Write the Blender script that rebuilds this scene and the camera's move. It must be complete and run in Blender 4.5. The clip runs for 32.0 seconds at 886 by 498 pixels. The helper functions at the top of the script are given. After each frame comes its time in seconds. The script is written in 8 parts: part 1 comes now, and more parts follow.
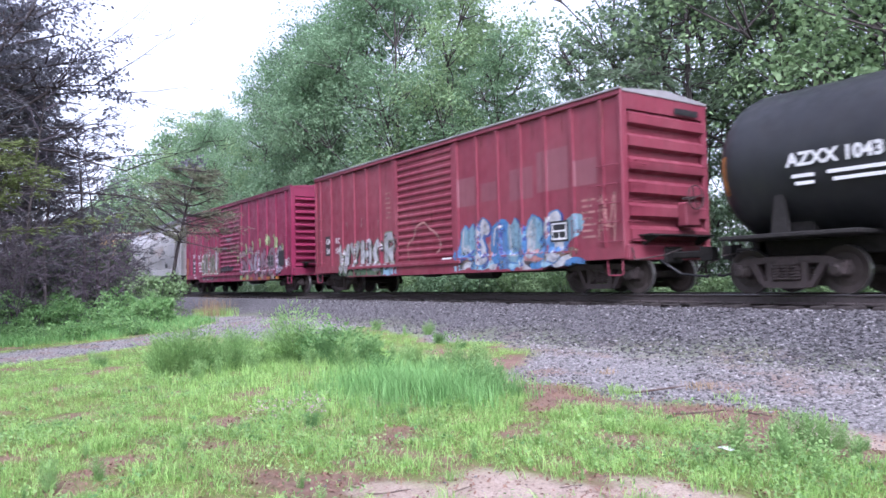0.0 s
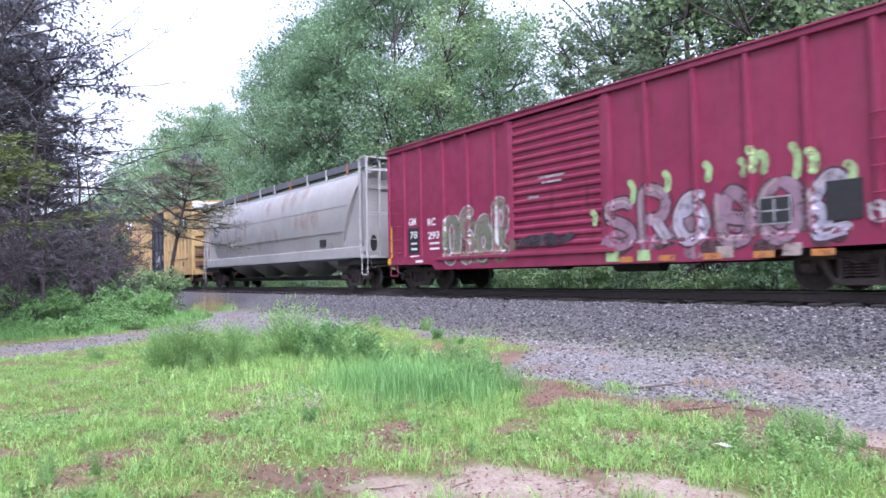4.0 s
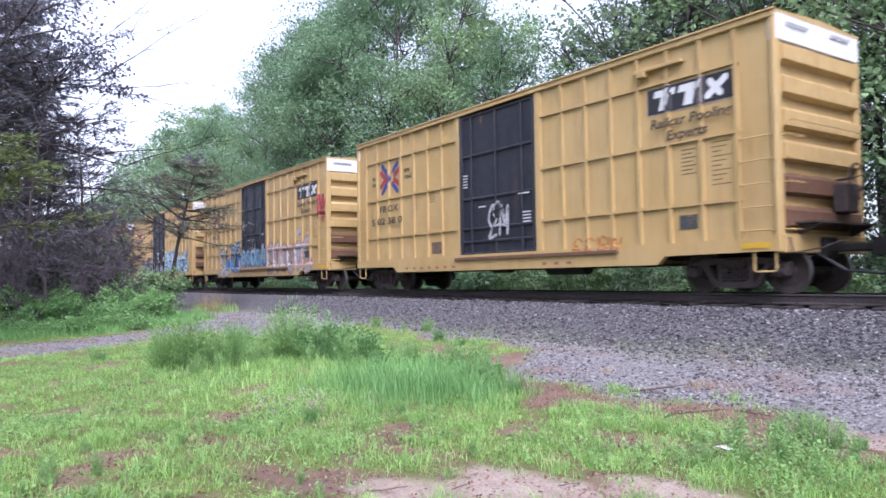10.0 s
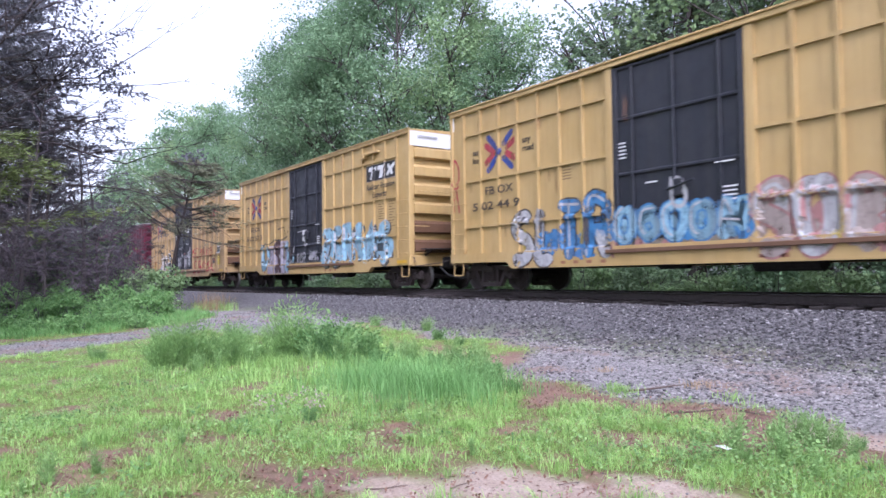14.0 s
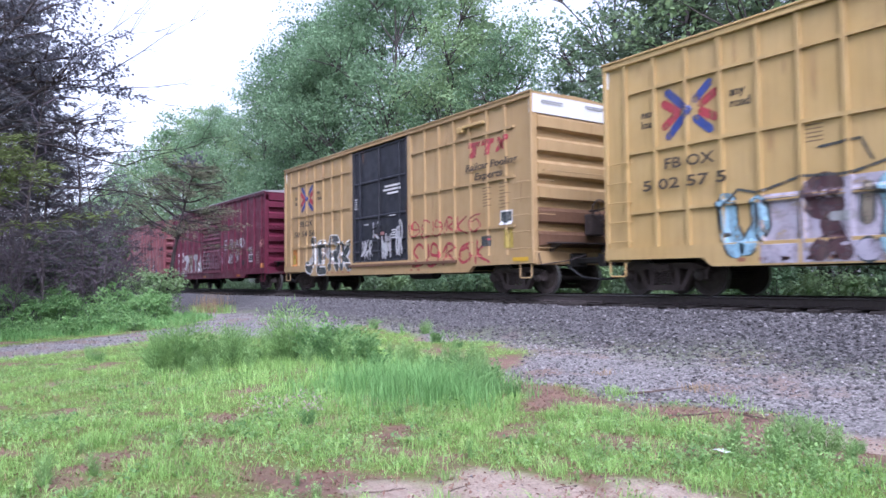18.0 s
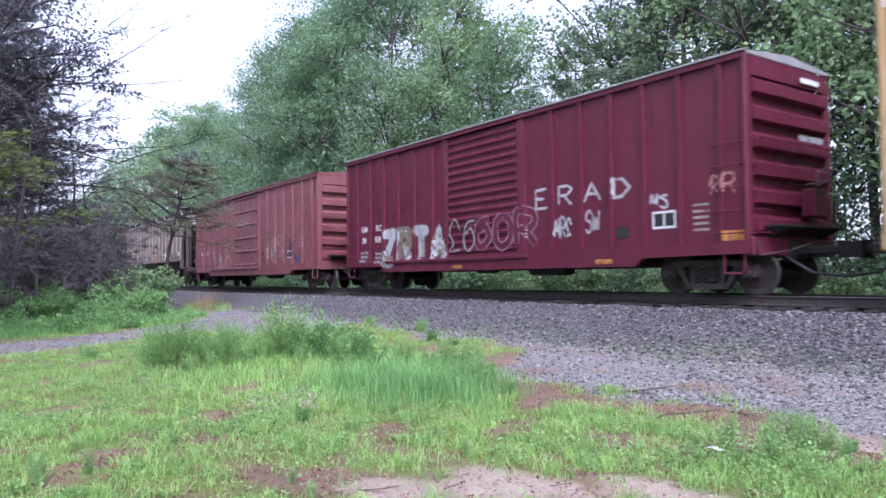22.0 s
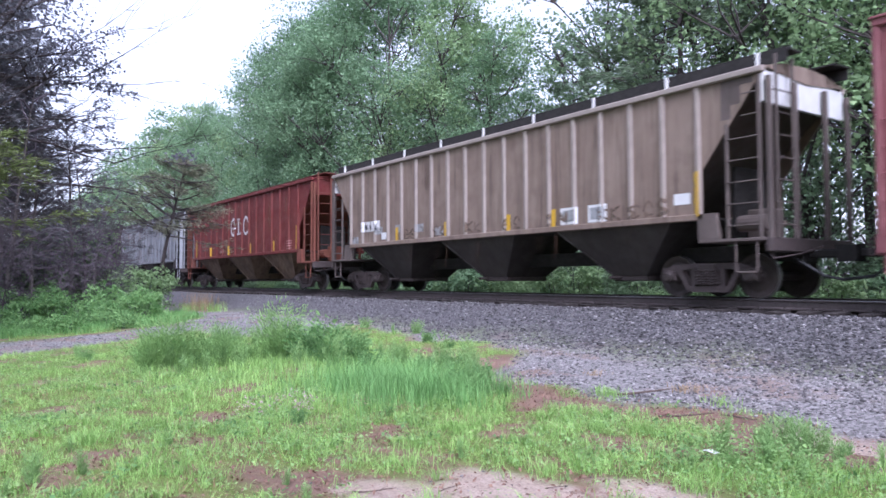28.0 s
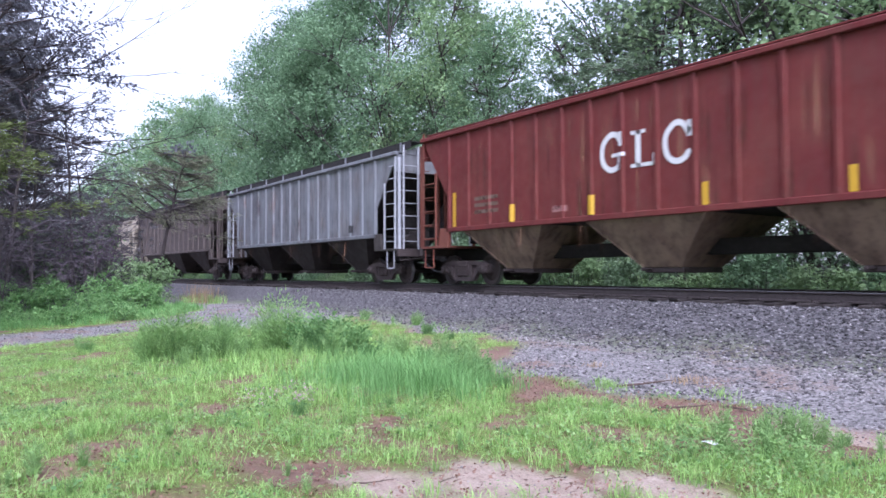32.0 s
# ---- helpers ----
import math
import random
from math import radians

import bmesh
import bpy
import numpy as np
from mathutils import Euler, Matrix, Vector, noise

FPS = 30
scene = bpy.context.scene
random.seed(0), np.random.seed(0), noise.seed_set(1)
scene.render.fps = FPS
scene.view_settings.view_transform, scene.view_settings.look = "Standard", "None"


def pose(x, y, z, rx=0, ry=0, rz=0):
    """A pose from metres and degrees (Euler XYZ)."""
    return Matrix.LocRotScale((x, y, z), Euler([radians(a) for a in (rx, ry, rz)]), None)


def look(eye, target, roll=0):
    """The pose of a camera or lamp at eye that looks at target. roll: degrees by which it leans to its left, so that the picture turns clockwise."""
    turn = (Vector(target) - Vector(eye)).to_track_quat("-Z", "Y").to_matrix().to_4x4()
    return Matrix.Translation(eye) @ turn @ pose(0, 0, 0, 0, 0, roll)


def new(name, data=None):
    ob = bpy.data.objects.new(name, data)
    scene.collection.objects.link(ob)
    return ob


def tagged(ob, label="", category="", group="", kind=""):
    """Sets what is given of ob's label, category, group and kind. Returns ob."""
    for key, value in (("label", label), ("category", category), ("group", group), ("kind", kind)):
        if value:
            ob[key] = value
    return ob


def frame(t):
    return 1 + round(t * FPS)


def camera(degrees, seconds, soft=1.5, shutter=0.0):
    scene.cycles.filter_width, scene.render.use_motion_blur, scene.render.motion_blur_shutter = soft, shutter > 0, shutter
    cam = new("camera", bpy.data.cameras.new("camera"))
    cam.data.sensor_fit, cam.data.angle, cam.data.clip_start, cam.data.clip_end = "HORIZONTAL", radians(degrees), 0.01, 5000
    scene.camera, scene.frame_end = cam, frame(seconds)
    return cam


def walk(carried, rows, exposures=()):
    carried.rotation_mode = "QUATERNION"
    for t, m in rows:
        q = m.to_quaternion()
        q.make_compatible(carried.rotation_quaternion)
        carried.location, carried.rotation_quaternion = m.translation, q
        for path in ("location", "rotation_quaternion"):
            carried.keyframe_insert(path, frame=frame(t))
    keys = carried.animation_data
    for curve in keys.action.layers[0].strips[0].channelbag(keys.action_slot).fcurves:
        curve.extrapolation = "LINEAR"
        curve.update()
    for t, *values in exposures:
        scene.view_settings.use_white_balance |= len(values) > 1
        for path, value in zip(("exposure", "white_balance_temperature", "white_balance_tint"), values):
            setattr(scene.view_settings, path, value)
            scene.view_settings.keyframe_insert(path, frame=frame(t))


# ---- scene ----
# ---- the camera: on a tripod beside the line, rails at height 0 ----
EYE = (0.0, 0.0, 0.375)
TRACK_Y = 13.555
SPEED = 5.9436
cam = camera(62.76, 32.0, soft=1.6, shutter=0.4)
# seconds, heading from straight across the track, tilt, lean
AIM = [(0, -55.27, 2.53, -1.21), (0.5, -55.23, 2.45, -1.22), (1, -55.2, 2.35, -1.24), (1.5, -55.18, 2.29, -1.24), (2, -55.19, 2.17, -1.18), (2.5, -55.17, 2.11, -1.09), (3, -55.14, 2.12, -1.04), (3.5, -55.14, 2.16, -1.02), (5.5, -55.21, 2.26, -0.88), (6, -55.28, 2.25, -0.94), (6.5, -55.35, 2.21, -0.98), (7, -55.37, 2.18, -0.93), (8, -55.4, 2.17, -0.84), (9, -55.36, 2.22, -0.82), (9.5, -55.3, 2.28, -0.79), (10, -55.28, 2.32, -0.79), (11, -55.28, 2.28, -0.8), (12, -55.24, 2.26, -0.7), (13, -55.27, 2.24, -0.62), (14, -55.26, 2.25, -0.64), (14.5, -55.26, 2.25, -0.66), (16.5, -55.21, 2.32, -0.47), (17, -55.22, 2.36, -0.5), (17.5, -55.2, 2.43, -0.54), (18, -55.13, 2.47, -0.56), (19, -55.12, 2.49, -0.52), (20, -55.06, 2.5, -0.45), (21, -55.03, 2.41, -0.4), (21.5, -54.98, 2.36, -0.39), (22, -54.78, 2.3, -0.45), (22.5, -54.74, 2.26, -0.41), (23, -54.7, 2.27, -0.35), (24, -54.61, 2.41, -0.23), (25, -54.52, 2.48, -0.2), (25.5, -54.48, 2.47, -0.2), (27.5, -54.44, 2.44, -0.16), (28, -54.49, 2.45, -0.19), (28.5, -54.56, 2.41, -0.23), (29, -54.56, 2.37, -0.27), (29.5, -54.54, 2.29, -0.28), (30, -54.51, 2.13, -0.3), (30.5, -54.48, 1.99, -0.29), (31, -54.46, 1.93, -0.3), (31.5, -54.46, 1.84, -0.22), (32, -54.48, 1.81, -0.21)]


def aimed(turn, tilt, lean):
    a, b = radians(turn), radians(tilt)
    way = Vector((math.sin(a) * math.cos(b), math.cos(a) * math.cos(b), math.sin(b)))
    return look(EYE, Vector(EYE) + way, lean)


walk(cam, [(t, aimed(a, b, c)) for t, a, b, c in AIM], exposures=[(0.0, 1.58, 5550.0, 25.5), (3.5, 1.58, 5550.0, 25.5), (6.0, 1.45, 5550.0, 25.5), (9.0, 1.4, 5580.0, 25.5), (14.5, 1.4, 5580.0, 25.5), (18.0, 1.38, 5450.0, 25.5), (32.0, 1.38, 5450.0, 25.5)])

# ---- light: a bright overcast sky ----
world = bpy.data.worlds.new("sky")
scene.world = world
world.use_nodes = True
wn = world.node_tree.nodes
wl = world.node_tree.links
sky = wn.new("ShaderNodeTexSky")
sky.sky_type, sky.sun_disc = "NISHITA", False
sky.sun_elevation, sky.sun_rotation = radians(49.7), radians(117.6)
sky.air_density, sky.dust_density, sky.ozone_density = 1.0, 3.0, 1.0
grey = wn.new("ShaderNodeHueSaturation")
grey.inputs["Saturation"].default_value = 0.3
wl.new(sky.outputs[0], grey.inputs["Color"])
wl.new(grey.outputs[0], wn["Background"].inputs["Color"])
wn["Background"].inputs["Strength"].default_value = 0.15
sun_data = bpy.data.lights.new("sun", "SUN")
sun_data.energy, sun_data.angle, sun_data.color = 1.35, radians(25), (1.0, 0.98, 0.96)
sun = new("sun", sun_data)
sun.matrix_basis = look((0, 0, 56), (-42, 22, 0))


# ---- materials ----
class Nodes:
    """A node material: a principled surface whose colour is built up layer by layer."""

    def __init__(self, name, rough=0.6, metal=0.0, spec=0.4):
        self.m = bpy.data.materials.new(name)
        self.m.use_nodes = True
        self.t = self.m.node_tree
        self.b = self.t.nodes["Principled BSDF"]
        self.b.inputs["Roughness"].default_value = rough
        self.b.inputs["Metallic"].default_value = metal
        self.b.inputs["Specular IOR Level"].default_value = spec
        self.coord = self.t.nodes.new("ShaderNodeTexCoord").outputs["Object"]

    def put(self, socket, value):
        if isinstance(value, bpy.types.NodeSocket):
            self.t.links.new(value, socket)
        elif isinstance(value, (tuple, list)) and len(value) == 3 and socket.type == "RGBA":
            socket.default_value = (*value, 1)
        else:
            socket.default_value = value

    def noise(self, scale, detail=4.0, stretch=(1, 1, 1), rough=0.6, shift=0.0):
        mp = self.t.nodes.new("ShaderNodeMapping")
        mp.inputs["Scale"].default_value = stretch
        mp.inputs["Location"].default_value = (shift, shift * 0.7, shift * 1.3)
        self.t.links.new(self.coord, mp.inputs["Vector"])
        n = self.t.nodes.new("ShaderNodeTexNoise")
        n.inputs["Scale"].default_value, n.inputs["Detail"].default_value, n.inputs["Roughness"].default_value = scale, detail, rough
        self.t.links.new(mp.outputs[0], n.inputs["Vector"])
        return n.outputs["Fac"]

    def voronoi(self, scale, out="Color", feature="F1"):
        n = self.t.nodes.new("ShaderNodeTexVoronoi")
        n.feature = feature
        n.inputs["Scale"].default_value = scale
        self.t.links.new(self.coord, n.inputs["Vector"])
        return n.outputs[out]

    def step(self, fac, lo, hi, a=0.0, b=1.0):
        n = self.t.nodes.new("ShaderNodeMapRange")
        n.inputs["From Min"].default_value, n.inputs["From Max"].default_value = lo, hi
        n.inputs["To Min"].default_value, n.inputs["To Max"].default_value = a, b
        self.t.links.new(fac, n.inputs["Value"])
        return n.outputs[0]

    def times(self, a, b, op="MULTIPLY"):
        n = self.t.nodes.new("ShaderNodeMath")
        n.operation = op
        self.put(n.inputs[0], a), self.put(n.inputs[1], b)
        return n.outputs[0]

    def mix(self, fac, a, b, mode="MIX"):
        n = self.t.nodes.new("ShaderNodeMix")
        n.data_type, n.blend_type = "RGBA", mode
        self.put(n.inputs["Factor"], fac)
        self.put(n.inputs["A"], a), self.put(n.inputs["B"], b)
        return n.outputs["Result"]

    def random(self):
        return self.t.nodes.new("ShaderNodeObjectInfo").outputs["Random"]

    def island(self):
        return self.t.nodes.new("ShaderNodeNewGeometry").outputs["Random Per Island"]

    def attribute(self, name):
        n = self.t.nodes.new("ShaderNodeAttribute")
        n.attribute_name = name
        return n.outputs["Fac"]

    def axis(self, which):
        n = self.t.nodes.new("ShaderNodeSeparateXYZ")
        self.t.links.new(self.coord, n.inputs[0])
        return n.outputs[which]

    def ramp(self, fac, *stops):
        n = self.t.nodes.new("ShaderNodeValToRGB")
        e = n.color_ramp.elements
        while len(e) < len(stops):
            e.new(0.5)
        for i, (p, c) in enumerate(stops):
            e[i].position, e[i].color = p, (*c, 1)
        self.t.links.new(fac, n.inputs[0])
        return n.outputs[0]

    def bump(self, height, strength=0.3, distance=0.01):
        n = self.t.nodes.new("ShaderNodeBump")
        n.inputs["Strength"].default_value, n.inputs["Distance"].default_value = strength, distance
        self.t.links.new(height, n.inputs["Height"])
        self.t.links.new(n.outputs[0], self.b.inputs["Normal"])

    def colour(self, value):
        self.put(self.b.inputs["Base Color"], value)
        return self

    def done(self):
        return self.m


def car_paint(name, colour, faded, dirt=(0.09, 0.065, 0.05), grime=0.5, rust=0.25, rough=0.45, shift=0.0):
    """Old freight car enamel: faded in patches, streaked by rain, dusty, with rust freckles."""
    n = Nodes(name, rough)
    c = n.mix(n.step(n.noise(0.7, 5, shift=shift), 0.35, 0.7), colour, faded)
    streak = n.step(n.noise(5.0, 5, (1, 1, 0.07), shift=shift + 3), 0.48, 0.8)
    c = n.mix(n.times(streak, grime), c, dirt)
    c = n.mix(n.times(n.step(n.noise(1.6, 6, shift=shift + 7), 0.5, 0.85), grime * 0.8), c, dirt)
    c = n.mix(n.times(n.step(n.noise(16.0, 4, (1, 1, 0.04), shift=shift + 5), 0.55, 0.75), grime * 0.6), c, tuple(v * 0.6 for v in dirt))
    spots = n.step(n.noise(9.0, 6, rough=0.75, shift=shift + 11), 0.66, 0.72)
    c = n.mix(n.times(spots, rust), c, (0.16, 0.055, 0.025))
    n.colour(c)
    n.put(n.b.inputs["Roughness"], n.step(n.noise(3.0, 4, shift=shift), 0.3, 0.7, rough - 0.1, rough + 0.25))
    n.bump(n.noise(2.2, 3, shift=shift), 0.25, 0.012)
    return n.done()


def plain(name, colour, rough=0.6, metal=0.0, var=0.25, scale=6.0, spec=0.4):
    n = Nodes(name, rough, metal, spec)
    dark = tuple(v * (1 - var) for v in colour)
    light = tuple(min(1, v * (1 + var)) for v in colour)
    n.colour(n.mix(n.noise(scale, 5), dark, light))
    n.put(n.b.inputs["Roughness"], n.step(n.noise(scale * 2.3, 3), 0.3, 0.7, max(0.05, rough - 0.1), min(1, rough + 0.15)))
    n.bump(n.noise(scale * 7, 3), 0.2, 0.004)
    return n.done()


def spray_paint(name, colour):
    """Thin spray paint, chalky and worn through to what lies under it."""
    n = Nodes(name, 0.65)
    c = n.mix(n.noise(3.0, 5), tuple(v * 0.6 for v in colour), colour)
    c = n.mix(n.step(n.noise(6.0, 5, (1, 1, 0.15), shift=2), 0.45, 0.8, 0.0, 0.6), c, (0.13, 0.10, 0.085))
    n.colour(c)
    n.put(n.b.inputs["Alpha"], n.step(n.noise(4.0, 6, rough=0.7, shift=5), 0.30, 0.52, 0.25, 0.95))
    return n.done()


MAT = {}
MAT["wine"] = car_paint("wine_red_paint", (0.185, 0.015, 0.051), (0.215, 0.029, 0.065), (0.075, 0.022, 0.03), grime=0.35)
MAT["wine_faded"] = car_paint("faded_wine_paint", (0.18, 0.027, 0.047), (0.21, 0.05, 0.067), (0.075, 0.022, 0.03), grime=0.35, shift=5)
MAT["maroon"] = car_paint("maroon_paint", (0.088, 0.008, 0.024), (0.11, 0.014, 0.033), (0.05, 0.012, 0.018), grime=0.35, shift=9)
MAT["brick"] = car_paint("brown_red_paint", (0.18, 0.054, 0.062), (0.21, 0.082, 0.087), (0.095, 0.036, 0.038), grime=0.4, shift=13)
MAT["yellow"] = car_paint("yellow_paint", (0.40, 0.27, 0.103), (0.43, 0.305, 0.135), (0.22, 0.14, 0.065), grime=0.32, rust=0.15, shift=17)
MAT["yellow_pale"] = car_paint("pale_yellow_paint", (0.335, 0.222, 0.10), (0.365, 0.255, 0.13), (0.20, 0.125, 0.065), grime=0.32, rust=0.15, shift=21)
MAT["door_black"] = car_paint("black_door_paint", (0.014, 0.016, 0.023), (0.023, 0.025, 0.033), (0.06, 0.055, 0.05), grime=0.3, rust=0.1, shift=25)
MAT["hopper_grey"] = car_paint("pale_grey_paint", (0.272, 0.272, 0.272), (0.325, 0.322, 0.315), (0.34, 0.27, 0.20), grime=0.4, rust=0.0, rough=0.4, shift=29)
MAT["hopper_tan"] = car_paint("dusty_tan_paint", (0.165, 0.120, 0.094), (0.225, 0.172, 0.138), (0.085, 0.058, 0.045), grime=0.85, rust=0.4, rough=0.7, shift=33)
MAT["hopper_red"] = car_paint("oxide_red_paint", (0.108, 0.014, 0.014), (0.14, 0.028, 0.022), (0.085, 0.032, 0.022), grime=0.6, rust=0.3, rough=0.7, shift=37)
MAT["hopper_pale"] = car_paint("worn_white_paint", (0.145, 0.155, 0.168), (0.19, 0.20, 0.21), (0.07, 0.052, 0.046), grime=0.8, rust=0.5, rough=0.6, shift=41)
MAT["hopper_brown"] = car_paint("dark_brown_paint", (0.07, 0.055, 0.05), (0.12, 0.095, 0.085), (0.07, 0.055, 0.045), grime=0.5, rust=0.3, rough=0.7, shift=45)
MAT["bay_dirty"] = car_paint("rust_streaked_tan_paint", (0.18, 0.12, 0.085), (0.26, 0.19, 0.13), (0.04, 0.026, 0.022), grime=0.95, rust=0.6, rough=0.8, shift=57)
MAT["hopper_cream"] = car_paint("cream_paint", (0.352, 0.308, 0.246), (0.405, 0.361, 0.290), (0.2, 0.15, 0.1), grime=0.5, rust=0.3, rough=0.7, shift=49)
MAT["tank_black"] = car_paint("black_tank_paint", (0.014, 0.015, 0.018), (0.023, 0.024, 0.026), (0.05, 0.045, 0.042), grime=0.25, rust=0.0, rough=0.42, shift=53)
MAT["under"] = plain("black_underframe", (0.018, 0.016, 0.015), 0.85, 0.0, 0.5)
MAT["truck"] = plain("rusty_cast_steel", (0.052, 0.039, 0.037), 0.75, 0.0, 0.45, 8)
MAT["wheel"] = plain("brown_wheel_steel", (0.046, 0.036, 0.033), 0.6, 0.3, 0.4, 9)
MAT["tread"] = plain("polished_wheel_tread", (0.35, 0.34, 0.33), 0.35, 0.9, 0.2, 9)
MAT["white"] = plain("white_paint", (0.58, 0.58, 0.58), 0.55, 0, 0.14, 5)
MAT["grey_paint"] = plain("grey_paint", (0.33, 0.34, 0.36), 0.6, 0, 0.2, 5)
MAT["black"] = plain("black_paint", (0.02, 0.02, 0.022), 0.5, 0, 0.3, 5)
MAT["safety"] = plain("yellow_reflective_stripe", (0.5, 0.30, 0.02), 0.4, 0, 0.1, 5)
MAT["roof"] = plain("galvanised_roof", (0.30, 0.285, 0.29), 0.6, 0.3, 0.3, 3)
MAT["rail_top"] = plain("worn_rail_head", (0.20, 0.195, 0.195), 0.35, 0.9, 0.15, 10)
MAT["rail"] = plain("rail_steel", (0.058, 0.047, 0.046), 0.7, 0.2, 0.4, 12)
MAT["tie"] = plain("creosoted_wood", (0.032, 0.026, 0.024), 0.9, 0, 0.5, 14)
for key, c in (("g_blue", (0.07, 0.20, 0.42)), ("g_cyan", (0.20, 0.35, 0.44)), ("g_white", (0.50, 0.50, 0.52)), ("g_grey", (0.36, 0.37, 0.38)),
               ("g_olive", (0.17, 0.18, 0.12)), ("g_tan", (0.24, 0.20, 0.15)), ("g_pink", (0.40, 0.33, 0.30)), ("g_red", (0.42, 0.05, 0.07)),
               ("g_black", (0.03, 0.03, 0.04)), ("g_teal", (0.08, 0.22, 0.27)), ("g_yellow", (0.5, 0.38, 0.07)), ("g_orange", (0.55, 0.22, 0.05)),
               ("g_faint", (0.25, 0.165, 0.08)), ("g_navy", (0.04, 0.07, 0.27)), ("g_sky", (0.30, 0.52, 0.66)), ("g_lilac", (0.44, 0.41, 0.50)), ("g_mauve", (0.30, 0.19, 0.25)), ("g_maroon", (0.065, 0.028, 0.036)), ("g_slate", (0.045, 0.058, 0.062)), ("g_lime", (0.38, 0.56, 0.25)), ("g_green", (0.085, 0.15, 0.085)), ("g_azure", (0.06, 0.22, 0.46)), ("ink", (0.055, 0.042, 0.03)), ("steel_dark", (0.10, 0.10, 0.11)), ("post_pale", (0.255, 0.215, 0.19)), ("end_rust", (0.13, 0.07, 0.04)), ("rust_patch", (0.25, 0.11, 0.06)), ("g_dust", (0.42, 0.20, 0.19)), ("g_brown", (0.16, 0.11, 0.08))):
    MAT[key] = spray_paint("spray_" + key, c) if key.startswith("g_") else plain(key, c, 0.6, 0, 0.25, 4)


def leaf_material(name, dark, light, through_light=0.35):
    n = Nodes(name, 0.7, 0, 0.15)
    c = n.mix(n.island(), dark, light)
    c = n.mix(n.step(n.noise(0.45, 3), 0.35, 0.7, 0.0, 0.45), c, tuple(v * 0.8 for v in dark))
    c = n.mix(n.step(n.noise(3.2, 4, shift=6), 0.44, 0.62, 0.0, 0.6), c, tuple(v * 0.65 for v in dark))
    c = n.mix(n.times(n.random(), 0.3), c, tuple(v * 1.15 for v in light))
    n.colour(c)
    tr = n.t.nodes.new("ShaderNodeBsdfTranslucent")
    n.t.links.new(c, tr.inputs["Color"])
    mx = n.t.nodes.new("ShaderNodeMixShader")
    mx.inputs[0].default_value = through_light
    n.t.links.new(n.b.outputs[0], mx.inputs[1])
    n.t.links.new(tr.outputs[0], mx.inputs[2])
    n.t.links.new(mx.outputs[0], n.t.nodes["Material Output"].inputs["Surface"])
    return n.done()


MAT["leaf"] = leaf_material("broad_leaves", (0.138, 0.235, 0.128), (0.285, 0.425, 0.242), 0.45)
MAT["leaf_bright"] = leaf_material("fresh_leaves", (0.17, 0.27, 0.13), (0.335, 0.465, 0.23), 0.45)
MAT["leaf_dark"] = leaf_material("shaded_leaves", (0.14, 0.215, 0.125), (0.27, 0.38, 0.22), 0.45)
MAT["needle"] = leaf_material("pine_needles", (0.095, 0.095, 0.105), (0.18, 0.18, 0.19), 0.35)
MAT["needle_fresh"] = leaf_material("fresh_pine_needles", (0.10, 0.13, 0.045), (0.18, 0.22, 0.08), 0.2)
MAT["twig"] = plain("bare_twigs", (0.085, 0.07, 0.082), 0.9, 0, 0.4, 5)
MAT["bark"] = plain("bark", (0.075, 0.063, 0.06), 0.95, 0, 0.5, 7)
MAT["grass"] = leaf_material("grass_blades", (0.215, 0.39, 0.10), (0.465, 0.68, 0.235), 0.45)
MAT["grass_blue"] = leaf_material("tall_grass_blades", (0.165, 0.345, 0.11), (0.29, 0.51, 0.19), 0.4)
MAT["grass_dry"] = leaf_material("dry_grass_blades", (0.30, 0.20, 0.12), (0.42, 0.32, 0.19), 0.3)
MAT["weed"] = leaf_material("weed_leaves", (0.17, 0.32, 0.11), (0.36, 0.54, 0.20), 0.42)


def stone_material(name, tones):
    n = Nodes(name, 0.9, 0, 0.2)
    c = n.ramp(n.island(), *tones)
    c = n.mix(n.step(n.noise(60, 4), 0.3, 0.75, 0.0, 0.5), c, (0.10, 0.09, 0.09))
    n.colour(c)
    n.bump(n.noise(90, 3), 0.3, 0.004)
    return n.done()


MAT["stone"] = stone_material("ballast_stone", ((0.0, (0.027, 0.026, 0.028)), (0.4, (0.080, 0.077, 0.083)), (0.85, (0.18, 0.17, 0.176)), (1.0, (0.36, 0.345, 0.35))))
MAT["stone_pale"] = stone_material("pale_gravel", ((0.0, (0.057, 0.054, 0.056)), (0.35, (0.145, 0.136, 0.138)), (0.7, (0.285, 0.266, 0.264)), (1.0, (0.45, 0.425, 0.42))))


